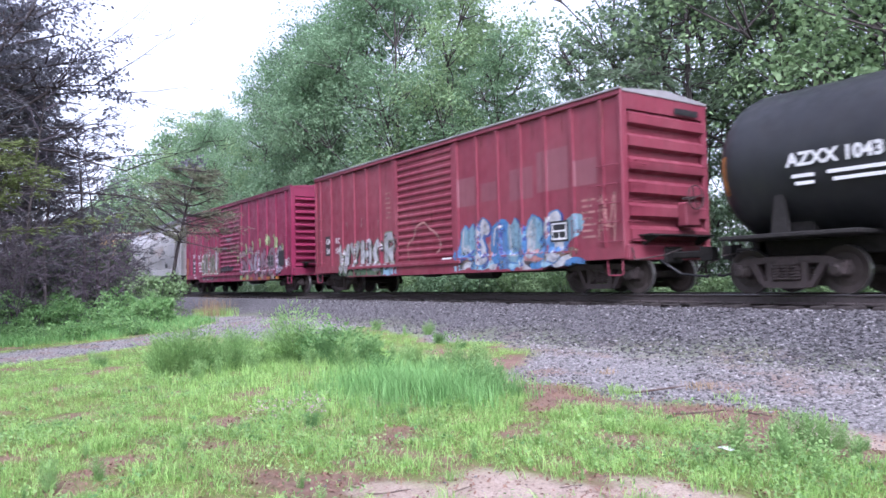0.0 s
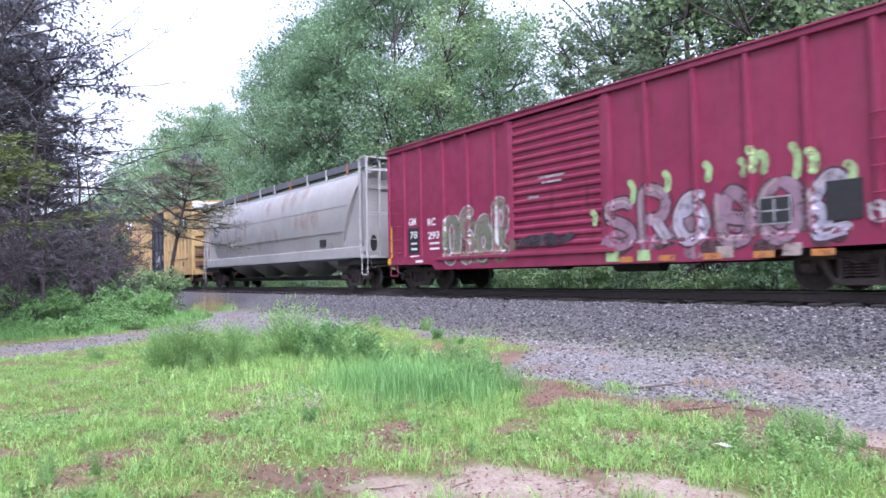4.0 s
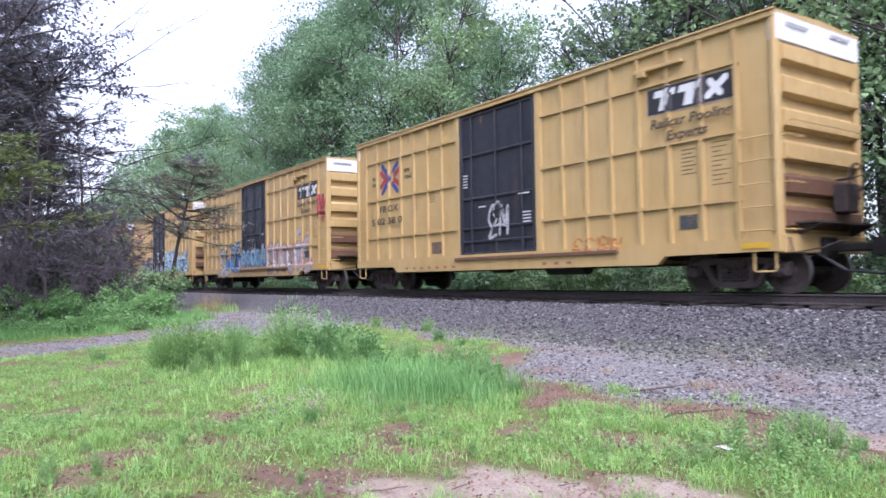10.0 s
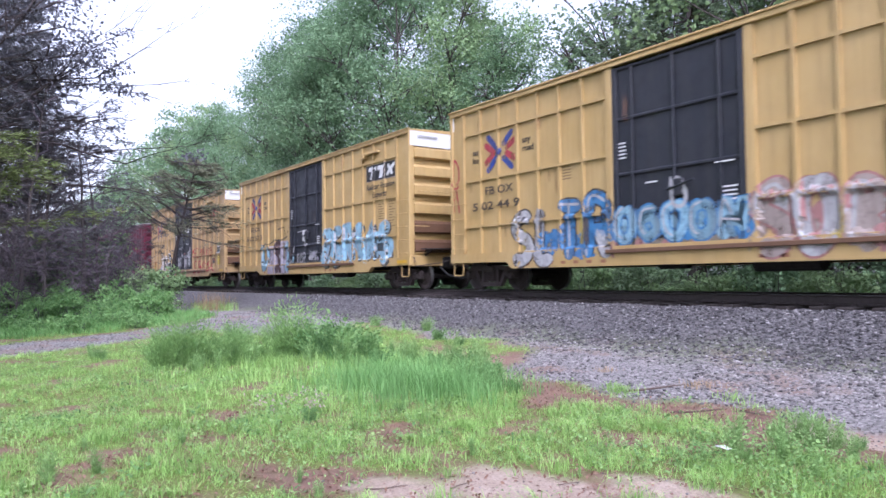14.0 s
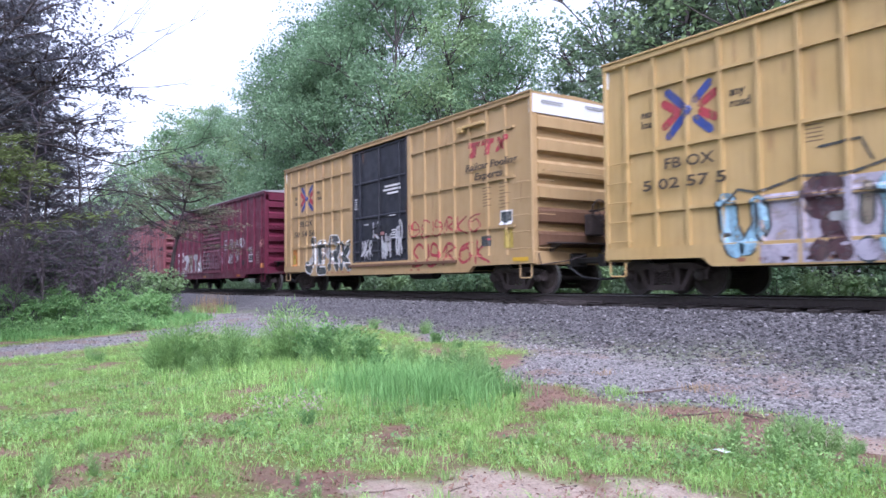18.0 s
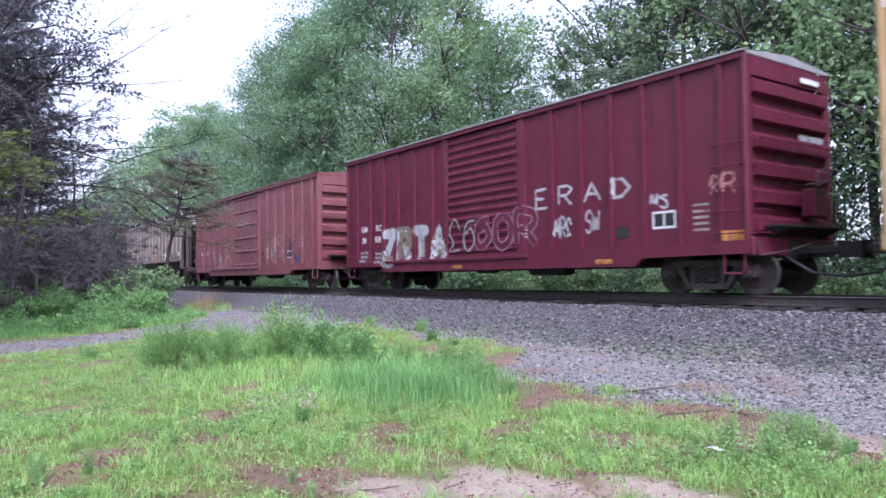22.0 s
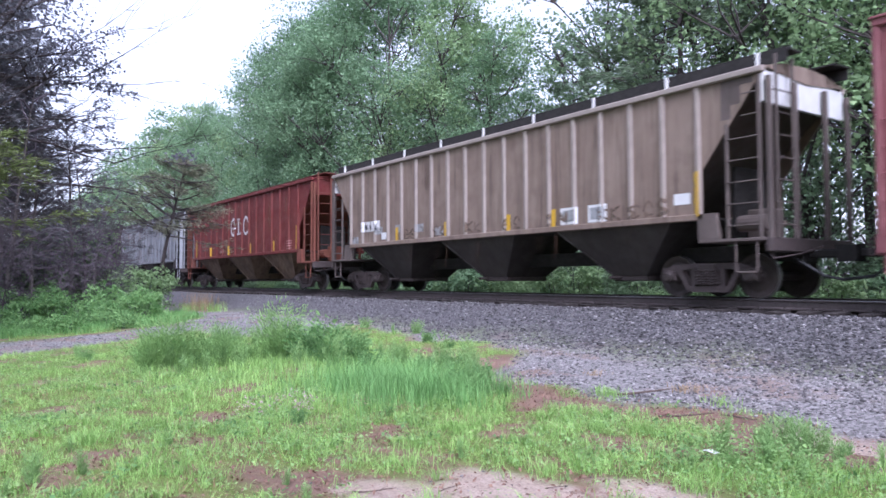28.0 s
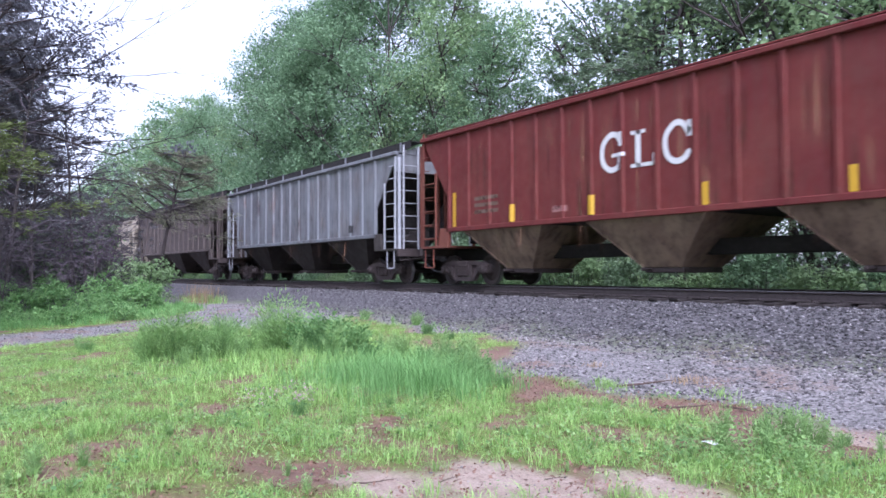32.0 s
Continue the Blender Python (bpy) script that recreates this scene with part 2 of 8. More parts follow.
def ground_material():
    n = Nodes("ground", 0.95, 0, 0.15)
    soil = n.mix(n.step(n.noise(1.7, 6), 0.35, 0.65), (0.17, 0.105, 0.075), (0.27, 0.18, 0.135))
    soil = n.mix(n.step(n.noise(2.3, 5, shift=4), 0.42, 0.6), soil, (0.19, 0.12, 0.095))
    grit = n.mix(n.step(n.noise(5.0, 6), 0.3, 0.7), (0.33, 0.255, 0.205), (0.44, 0.36, 0.30))
    soil = n.mix(n.step(n.times(n.attribute("sand"), n.step(n.noise(4.0, 5, shift=9), 0.2, 0.6, 0.6, 1.2)), 0.35, 0.6), soil, grit)
    soil = n.mix(n.step(n.noise(45, 5), 0.4, 0.75, 0.0, 0.6), soil, (0.12, 0.08, 0.06))
    turf = n.mix(n.noise(3.0, 6), (0.09, 0.14, 0.03), (0.19, 0.27, 0.06))
    turf = n.mix(n.step(n.noise(30, 5), 0.45, 0.75), turf, (0.10, 0.075, 0.045))
    pebble = n.ramp(n.voronoi(26.0, "Color"), (0.1, (0.045, 0.043, 0.045)), (0.5, (0.09, 0.086, 0.089)), (0.9, (0.16, 0.154, 0.158)))
    pale = n.ramp(n.voronoi(34.0, "Color"), (0.1, (0.10, 0.094, 0.093)), (0.5, (0.185, 0.175, 0.172)), (0.9, (0.31, 0.295, 0.29)))
    pale = n.mix(n.step(n.noise(0.8, 5, shift=14), 0.5, 0.62, 0.0, 0.75), pale, (0.20, 0.135, 0.11))
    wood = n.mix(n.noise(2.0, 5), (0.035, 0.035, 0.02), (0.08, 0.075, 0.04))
    c = n.mix(n.attribute("turf"), soil, turf)
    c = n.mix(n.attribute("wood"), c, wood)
    c = n.mix(n.attribute("pale"), c, pale)
    c = n.mix(n.attribute("ballast"), c, pebble)
    n.colour(c)
    n.bump(n.noise(22, 6, rough=0.7), 0.9, 0.03)
    return n.done()


MAT["ground"] = ground_material()
MAT["herb"] = leaf_material("ground_herbs", (0.18, 0.33, 0.11), (0.38, 0.56, 0.23), 0.4)
MAT["herb_dark"] = leaf_material("dark_weed_leaves", (0.12, 0.25, 0.09), (0.27, 0.44, 0.165), 0.38)
MAT["litter"] = leaf_material("dead_needles_and_leaves", (0.19, 0.10, 0.075), (0.31, 0.20, 0.15), 0.1)
MAT["flower"] = leaf_material("pink_flower_heads", (0.50, 0.30, 0.38), (0.62, 0.42, 0.50), 0.3)
MAT["stick"] = plain("dead_stick", (0.12, 0.085, 0.07), 0.9, 0, 0.4, 20)


def stain_material(name, one, two):
    """Thin rust on paint, fading out towards its edges."""
    n = Nodes(name, 0.7)
    n.colour(n.mix(n.noise(7, 4), one, two))
    gen = n.t.nodes.new("ShaderNodeTexCoord").outputs["Generated"]
    sep = n.t.nodes.new("ShaderNodeSeparateXYZ")
    n.t.links.new(gen, sep.inputs[0])
    fade = 1.0
    for axis in ("X", "Z"):
        v = sep.outputs[axis]
        fade = n.times(fade, n.times(n.times(v, n.times(1.0, v, "SUBTRACT")), 4.0))
    n.put(n.b.inputs["Alpha"], n.times(fade, n.step(n.noise(3.0, 4, (1, 1, 0.3)), 0.3, 0.8, 0.0, 0.55)))
    return n.done()


MAT["stain"] = stain_material("thin_rust", (0.40, 0.17, 0.085), (0.42, 0.26, 0.17))
MAT["stain_dark"] = stain_material("dark_rust_run", (0.06, 0.032, 0.022), (0.11, 0.06, 0.035))
MAT["bush_green"] = leaf_material("bush_leaves", (0.14, 0.285, 0.10), (0.29, 0.47, 0.185), 0.42)
# violet-grey look of leaves against the sky put into their colour
MAT["leaf_grey"] = leaf_material("backlit_grey_violet_leaves", (0.13, 0.13, 0.15), (0.23, 0.23, 0.255), 0.4)
MAT["bark_dark"] = plain("dark_bark", (0.05, 0.04, 0.04), 0.95, 0, 0.4, 9)
MAT["rust_orange"] = car_paint("rusty_orange_red_paint", (0.13, 0.037, 0.026), (0.18, 0.065, 0.04), (0.06, 0.03, 0.02), grime=0.5, rust=0.3, rough=0.8, shift=61)
MAT["needle_brown"] = leaf_material("sparse_brownish_needles", (0.14, 0.15, 0.10), (0.27, 0.27, 0.18), 0.35)
MAT["needle_far"] = leaf_material("green_pine_needles", (0.135, 0.19, 0.12), (0.25, 0.335, 0.205), 0.45)
MAT["herb_bright"] = leaf_material("bright_rosette_leaves", (0.25, 0.40, 0.13), (0.46, 0.62, 0.27), 0.4)
# shade under hopper bays and sloping ends put into this dark paint
MAT["bay_dark"] = car_paint("shaded_hopper_paint", (0.034, 0.028, 0.026), (0.055, 0.046, 0.042), (0.02, 0.016, 0.015), grime=0.6, rust=0.3, rough=0.85, shift=65)
MAT["mauve"] = car_paint("faded_repaint", (0.19, 0.062, 0.078), (0.205, 0.075, 0.09), (0.12, 0.04, 0.05), grime=0.35, shift=71)


# ---- mesh helpers ----
class Geo:
    """Collects vertices and faces of one mesh."""

    def __init__(self):
        self.v, self.f = [], []

    def add(self, verts, faces):
        o = len(self.v)
        self.v.extend(tuple(p) for p in verts)
        self.f.extend(tuple(i + o for i in f) for f in faces)
        return self

    def box(self, x0, y0, z0, x1, y1, z1, c=0.0):
        """A box; c cuts its edges."""
        x0, x1 = min(x0, x1), max(x0, x1)
        y0, y1 = min(y0, y1), max(y0, y1)
        z0, z1 = min(z0, z1), max(z0, z1)
        c = min(c, (x1 - x0) * 0.45, (y1 - y0) * 0.45, (z1 - z0) * 0.45)
        if c <= 0:
            v = [(x, y, z) for x in (x0, x1) for y in (y0, y1) for z in (z0, z1)]
            return self.add(v, [(0, 1, 3, 2), (4, 6, 7, 5), (0, 4, 5, 1), (2, 3, 7, 6), (0, 2, 6, 4), (1, 5, 7, 3)])
        v, index = [], {}
        for i, x in enumerate((x0, x1)):
            for j, y in enumerate((y0, y1)):
                for k, z in enumerate((z0, z1)):
                    s = [(c, 0, 0), (0, c, 0), (0, 0, c)]
                    sx, sy, sz = 1 - 2 * i, 1 - 2 * j, 1 - 2 * k
                    index[i, j, k, 0] = len(v)
                    v.append((x, y + sy * c, z + sz * c))
                    index[i, j, k, 1] = len(v)
                    v.append((x + sx * c, y, z + sz * c))
                    index[i, j, k, 2] = len(v)
                    v.append((x + sx * c, y + sy * c, z))
        f = []
        for a in range(3):
            b, d = [q for q in range(3) if q != a]
            for s in (0, 1):
                loop = []
                for p, q in ((0, 0), (1, 0), (1, 1), (0, 1)):
                    key = [0, 0, 0]
                    key[a], key[b], key[d] = s, p, q
                    loop.append(index[(*key, a)])
                f.append(loop if (s == 1) == (a != 1) else loop[::-1])
            for p in (0, 1):
                for q in (0, 1):
                    k0, k1 = [0, 0, 0], [0, 0, 0]
                    k0[a], k1[a] = 0, 1
                    k0[b] = k1[b] = p
                    k0[d] = k1[d] = q
                    f.append([index[(*k0, b)], index[(*k1, b)], index[(*k1, d)], index[(*k0, d)]])
        for key in [(i, j, k) for i in (0, 1) for j in (0, 1) for k in (0, 1)]:
            f.append([index[(*key, 0)], index[(*key, 1)], index[(*key, 2)]])
        return self.add(v, f)

    def tube(self, path, r, n=6, ends=True):
        """A round bar along a path; r may be a list."""
        path = [Vector(p) for p in path]
        rs = r if isinstance(r, (list, tuple)) else [r] * len(path)
        v, side = [], None
        for i, p in enumerate(path):
            d = (path[min(i + 1, len(path) - 1)] - path[max(i - 1, 0)]).normalized()
            if side is None or abs(side.dot(d)) > 0.95:
                side = d.orthogonal().normalized()
            side = (side - d * side.dot(d)).normalized()
            up = d.cross(side)
            for k in range(n):
                a = 2 * math.pi * k / n
                v.append(p + (side * math.cos(a) + up * math.sin(a)) * rs[i])
        f = []
        for i in range(len(path) - 1):
            for k in range(n):
                f.append((i * n + k, i * n + (k + 1) % n, (i + 1) * n + (k + 1) % n, (i + 1) * n + k))
        if ends:
            f.append(tuple(range(n))[::-1])
            f.append(tuple(range((len(path) - 1) * n, len(path) * n)))
        return self.add(v, f)

    def loft(self, sections, caps=True, closed=True):
        """Skin over sections of equal length."""
        n = len(sections[0])
        v = [p for s in sections for p in s]
        f = []
        for i in range(len(sections) - 1):
            for k in range(n if closed else n - 1):
                f.append((i * n + k, i * n + (k + 1) % n, (i + 1) * n + (k + 1) % n, (i + 1) * n + k))
        if caps:
            f.append(tuple(range(n))[::-1])
            f.append(tuple(range((len(sections) - 1) * n, len(sections) * n)))
        return self.add(v, f)

    def slab(self, outline, y0, y1):
        """An outline in x and z, given thickness along y."""
        return self.loft([[(x, y0, z) for x, z in outline], [(x, y1, z) for x, z in outline]])

    def moved(self, m):
        self.v = [tuple(m @ Vector(p)) for p in self.v]
        return self

    def mesh(self, name):
        me = bpy.data.meshes.new(name)
        me.from_pydata(self.v, [], self.f)
        me.validate()
        bm = bmesh.new()
        bm.from_mesh(me)
        bmesh.ops.recalc_face_normals(bm, faces=bm.faces)
        bm.to_mesh(me)
        bm.free()
        return me


def part(name, geo, material, parent=None, label="", at=None, smooth=False):
    """Links a mesh as one object under its thing, or as a thing of its own."""
    me = geo if isinstance(geo, bpy.types.Mesh) else geo.mesh(name)
    if not me.materials:
        me.materials.append(MAT[material] if isinstance(material, str) else material)
    if smooth:
        me.shade_smooth()
    ob = new(name, me)
    if parent is not None:
        ob.parent = parent
    if at is not None:
        ob.matrix_basis = at if isinstance(at, Matrix) else Matrix.Translation(at)
    if label:
        tagged(ob, label)
    return ob


def thing(name, label, category, group="", kind="", at=(0, 0, 0)):
    ob = new(name)
    ob.empty_display_size = 0.2
    ob.matrix_basis = at if isinstance(at, Matrix) else Matrix.Translation(at)
    return tagged(ob, label, category, group, kind)


def bulk(name, verts, faces, material, smooth=False):
    """One mesh from numpy arrays of vertices and of equal-sided faces."""
    me = bpy.data.meshes.new(name)
    nv, nf, k = len(verts), len(faces), faces.shape[1]
    me.vertices.add(nv)
    me.vertices.foreach_set("co", np.ascontiguousarray(verts, dtype=np.float32).ravel())
    me.loops.add(nf * k)
    me.loops.foreach_set("vertex_index", np.ascontiguousarray(faces, dtype=np.int32).ravel())
    me.polygons.add(nf)
    me.polygons.foreach_set("loop_start", np.arange(0, nf * k, k, dtype=np.int32))
    me.update(calc_edges=True)
    me.validate()
    me.materials.append(MAT[material] if isinstance(material, str) else material)
    if smooth:
        me.shade_smooth()
    return me


def letters(text, size, parent, at, material, name="lettering", width=0.0, shear=0.0, bold=0.0):
    """Lettering in paint, a hair proud of its panel; at is the pose of its lower left corner."""
    cu = bpy.data.curves.new(name, "FONT")
    cu.body, cu.size, cu.extrude, cu.shear, cu.offset = text, size, 0.0015, shear, bold
    cu.resolution_u = 3
    tmp = bpy.data.objects.new(name, cu)
    scene.collection.objects.link(tmp)
    dg = bpy.context.evaluated_depsgraph_get()
    dg.update()
    me = bpy.data.meshes.new_from_object(tmp.evaluated_get(dg))
    bpy.data.objects.remove(tmp)
    if width and len(me.vertices):
        have = max(v.co.x for v in me.vertices) - min(v.co.x for v in me.vertices)
        for v in me.vertices:
            v.co.x *= width / have
    me.materials.clear()
    return part(name, me, material, parent, at=at)


# on the side of a car that faces the camera: x along the car, text upright
def on_side(x, z, y=-1.512):
    return pose(x, y, z, 90, 0, 0)


def on_end(y, z, x):
    return pose(x, y, z, 90, 0, 90)


# ---- the lie of the land ----
def smooth01(a, b, v):
    t = np.clip((v - a) / (b - a), 0, 1)
    return t * t * (3 - 2 * t)


def bell(x, y, cx, cy, rx, ry):
    return np.exp(-((x - cx) / rx) ** 2 - ((y - cy) / ry) ** 2)


def wave(x, y, f, seed=0.0):
    return (np.sin(x * f + seed) * np.cos(y * f * 1.3 + seed * 2) + 0.6 * np.sin(x * f * 2.3 + y * f * 1.7 + seed * 3)
            + 0.35 * np.sin(x * f * 5.1 - y * f * 4.3 + seed)) / 1.95


def height(x, y):
    x, y = np.asarray(x, float), np.asarray(y, float)
    z = -1.0 + 0.03 * wave(x, y, 1.1) + 0.012 * wave(x, y, 4.0, 2)
    z = z + 0.16 * smooth01(6.6, 9.3, y)
    z = z + 0.58 * smooth01(9.2, 12.1, y)
    z = z - 0.85 * smooth01(15.2, 18.0, y)
    z = z + 0.10 * bell(x, y, -12.0, 5.4, 4.0, 1.4)
    z = z + 0.10 * bell(x, y, -28, 5.0, 10, 5) + 0.22 * bell(x, y, -20.0, 7.6, 5.0, 2.0)
    return z


LANE = [(-8.5, -9.0), (-13.0, -3.2), (-16.6, 0.6), (-18.2, 2.9), (-19.6, 5.2), (-21.0, 8.0), (-30, 9.6), (-60, 9.9)]


def lane_distance(x, y):
    best = np.full(np.shape(x), 99.0)
    for (ax, ay), (bx, by) in zip(LANE, LANE[1:]):
        dx, dy = bx - ax, by - ay
        t = np.clip(((x - ax) * dx + (y - ay) * dy) / (dx * dx + dy * dy), 0, 1)
        best = np.minimum(best, np.hypot(x - ax - t * dx, y - ay - t * dy))
    return best


def toe(x):
    """Where the gravel of the track ends."""
    return 6.5 + 0.25 * np.sin(x * 1.1) + 0.18 * np.sin(x * 2.7 + 1) + 2.2 * smooth01(-7.0, -11.0, x) - 1.0 * smooth01(-15.0, -19.0, x)


def sand(x, y):
    """Pale sandy soil."""
    return np.clip(1.2 * bell(x, y, -3.6, 3.1, 0.62, 0.34) + 1.0 * bell(x, y, -4.1, 2.45, 0.42, 0.24) + 1.0 * bell(x, y, -2.95, 3.85, 0.5, 0.22) + 0.8 * bell(x, y, -2.6, 6.3, 1.2, 0.3), 0, 1)


def cover(x, y):
    """Shares of turf, pale gravel, ballast and forest floor."""
    x, y = np.asarray(x, float), np.asarray(y, float)
    ballast = smooth01(8.5, 10.5, y + 0.35 * wave(x, y, 1.3, 1) + 0.25 * wave(x, y, 3.0, 1)) * (1 - smooth01(15.4, 16.4, y))
    pale = smooth01(-0.25, 0.35, y - toe(x) + 0.2 * wave(x, y, 3.3, 4)) * (1 - smooth01(15.4, 16.4, y))
    lane = 1 - smooth01(0.8, 1.35, lane_distance(x, y) + 0.2 * wave(x, y, 2.1, 3))
    lane = np.maximum(lane, smooth01(0.35, 0.55, bell(x, y, -18.5, 7.2, 4.2, 1.8) + 0.1 * wave(x, y, 1.7, 8)))
    pale = np.maximum(pale, lane)
    bare = np.clip(1.5 * sand(x, y) + 1.2 * bell(x, y, -2.8, 6.1, 1.4, 0.45) + 1.0 * bell(x, y, -3.9, 4.85, 0.55, 0.22) + 1.0 * bell(x, y, -5.0, 1.95, 0.45, 0.22)
                   + 0.9 * bell(x, y, -6.2, 1.95, 0.4, 0.25) + 0.9 * bell(x, y, -4.5, 1.2, 0.35, 0.3) + 0.9 * bell(x, y, -5.6, 0.7, 0.35, 0.2) + 0.9 * bell(x, y, -5.1, 3.1, 0.7, 0.16)
                   + 1.0 * bell(x, y, -9.3, 5.9, 0.7, 0.3) + 0.9 * bell(x, y, -10.2, 7.3, 1.6, 0.5) + 1.1 * np.exp(-((y - toe(x) + 0.45) / 0.4) ** 2) * (x > -9.5)
                   + 0.95 * smooth01(0.28, 0.55, wave(x, y, 2.3, 6)) + 0.8 * smooth01(0.45, 0.7, wave(x, y, 5.3, 1)), 0, 1)
    turf = 1 - bare
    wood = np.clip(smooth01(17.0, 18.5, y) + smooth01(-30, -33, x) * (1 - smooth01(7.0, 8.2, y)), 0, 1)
    return turf, pale * (1 - ballast), ballast, wood * (1 - pale)


def grid(dense_lo, dense_hi, step, far):
    mid = list(np.arange(dense_lo, dense_hi + 1e-6, step))
    out, d, v = [], step, dense_hi
    while v < far:
        d *= 1.35
        v += d
        out.append(v)
    low, d, v = [], step, dense_lo
    while v > -far:
        d *= 1.35
        v -= d
        low.append(v)
    return np.array(low[::-1] + mid + out)


def build_ground():
    xs, ys = grid(-30, 4, 0.13, 900), grid(-0.8, 16.4, 0.13, 900)
    gx, gy = np.meshgrid(xs, ys, indexing="ij")
    gz = height(gx, gy)
    turf, pale, ballast, wood = cover(gx, gy)
    gz = gz + ballast * 0.02 * wave(gx, gy, 14, 5)
    nx, ny = len(xs), len(ys)
    verts = np.stack([gx, gy, gz], -1).reshape(-1, 3)
    i, j = np.meshgrid(np.arange(nx - 1), np.arange(ny - 1), indexing="ij")
    a = (i * ny + j).ravel()
    me = bulk("ground", verts, np.stack([a, a + ny, a + ny + 1, a + 1], -1), "ground", True)
    for key, val in (("turf", turf), ("pale", pale), ("ballast", ballast), ("wood", wood), ("sand", np.clip(1.6 * sand(gx, gy), 0, 1))):
        at = me.attributes.new(key, "FLOAT", "POINT")
        at.data.foreach_set("value", val.ravel().astype(np.float32))
    ob = new("ground", me)
    tagged(ob, "grassy clearing with bare dirt, gravel lane and ballast", "ground", kind="structure")


build_ground()


# ---- the track ----
def build_track():
    track = thing("railway_track", "single railway track of rusty rails on old wooden ties", "railway track", kind="structure")
    profile = [(-0.07, -0.18), (0.07, -0.18), (0.07, -0.165), (0.012, -0.145), (0.012, -0.045), (0.036, -0.03), (0.036, -0.008),
               (-0.036, -0.008), (-0.036, -0.03), (-0.012, -0.045), (-0.012, -0.145), (-0.07, -0.165)]
    for side in (-0.75, 0.75):
        rail = part("rail", Geo().loft([[(x, TRACK_Y + side + a, b) for a, b in profile] for x in (-420, 120)]), "rail", track)
        part("rail_head", Geo().loft([[(x, TRACK_Y + side + a, b) for a, b in ((-0.034, -0.0075), (0.034, -0.0075), (0.03, 0), (-0.03, 0))] for x in (-420, 120)]),
             "rail_top", rail, "rail head worn bright by wheels")
    rng = random.Random(5)
    ties = [Geo().box(-0.115, -1.3, -0.2, 0.115, 1.3, 0, 0.015).mesh("tie") for _ in range(3)]
    for m in ties:
        for v in m.vertices:
            v.co += Vector((rng.uniform(-0.012, 0.012), rng.uniform(-0.04, 0.04), rng.uniform(-0.006, 0.006)))
    for k in range(-150, 21):
        part("tie", rng.choice(ties), "tie", track, at=pose(k * 0.51 + rng.uniform(-0.03, 0.03), TRACK_Y + rng.uniform(-0.06, 0.06), -0.183 - rng.uniform(0.0, 0.015), 0, 0, rng.uniform(-1.5, 1.5)))
    plates = Geo()
    for k in range(-120, 21):
        for side in (-0.75, 0.75):
            plates.box(k * 0.51 - 0.09, TRACK_Y + side - 0.17, -0.183, k * 0.51 + 0.09, TRACK_Y + side + 0.17, -0.172)
            for q in (-0.1, 0.1):
                plates.box(k * 0.51 - 0.03, TRACK_Y + side + q - 0.015, -0.172, k * 0.51 + 0.0, TRACK_Y + side + q + 0.015, -0.14)
    tagged(part("tie_plates", plates, "rail", track), kind="stuff")


build_track()


# ---- loose stone on the ballast and the lane ----
def scatter_stones(name, label, count, area, keep, size, material, seed):
    rng = np.random.default_rng(seed)
    x = rng.uniform(area[0], area[1], count)
    y = rng.uniform(area[2], area[3], count)
    ok = rng.random(count) < keep(x, y)
    x, y = x[ok], y[ok]
    n = len(x)
    base = np.array([(1, 0, 0), (-1, 0, 0), (0, 1, 0), (0, -1, 0), (0, 0, 1), (0, 0, -1)], float)
    tri = np.array([(0, 2, 4), (2, 1, 4), (1, 3, 4), (3, 0, 4), (2, 0, 5), (1, 2, 5), (3, 1, 5), (0, 3, 5)])
    s = rng.uniform(size[0], size[1], (n, 1, 1)) * 1.08 * rng.choice([0.7, 1.0, 1.0, 1.35], (n, 1, 1))
    v = base[None] * rng.uniform(0.55, 1.15, (n, 6, 1)) + rng.uniform(-0.3, 0.3, (n, 6, 3))
    q = rng.normal(size=(n, 4))
    q /= np.linalg.norm(q, axis=1, keepdims=True)
    w, a, b, c = q.T
    rot = np.stack([1 - 2 * (b * b + c * c), 2 * (a * b - c * w), 2 * (a * c + b * w), 2 * (a * b + c * w), 1 - 2 * (a * a + c * c), 2 * (b * c - a * w),
                    2 * (a * c - b * w), 2 * (b * c + a * w), 1 - 2 * (a * a + b * b)], -1).reshape(n, 3, 3)
    v = np.einsum("nij,nkj->nki", rot, v) * s
    v[..., 2] *= 0.55
    v += np.stack([x, y, height(x, y) + s[:, 0, 0] * 0.25], -1)[:, None]
    f = (tri[None] + 6 * np.arange(n)[:, None, None]).reshape(-1, 3)
    ob = new(name, bulk(name, v.reshape(-1, 3), f, material))
    tagged(ob, label, "gravel", kind="stuff")


def ballast_keep(x, y):
    t, p, b, w = cover(x, y)
    tie = 1 - 0.75 * (np.abs(np.mod(x + 0.255, 0.51) - 0.255) < 0.115) * (y > 12.2)
    return np.clip(1.3 * b, 0, 1) * tie * (0.4 + 0.6 * np.clip((14 + np.minimum(x, 0)) / 10, 0.0, 1))


def pale_keep(x, y):
    t, p, b, w = cover(x, y)
    return np.where(p > 0.12, p, 0) ** 0.8 * (0.4 + 0.6 * smooth01(-0.45, -0.05, wave(x, y, 0.9, 17))) * (0.35 + 0.65 * np.clip((12 + np.minimum(x, 0)) / 8, 0, 1))


scatter_stones("ballast_stones", "grey crushed stone ballast under the rails", 84000, (-26, 3, 8.0, 15.6), ballast_keep, (0.017, 0.034), "stone", 1)
scatter_stones("pale_gravel", "pale grey gravel spread beside the track", 120000, (-24, 2, -2, 11.0), pale_keep, (0.010, 0.027), "stone_pale", 2)


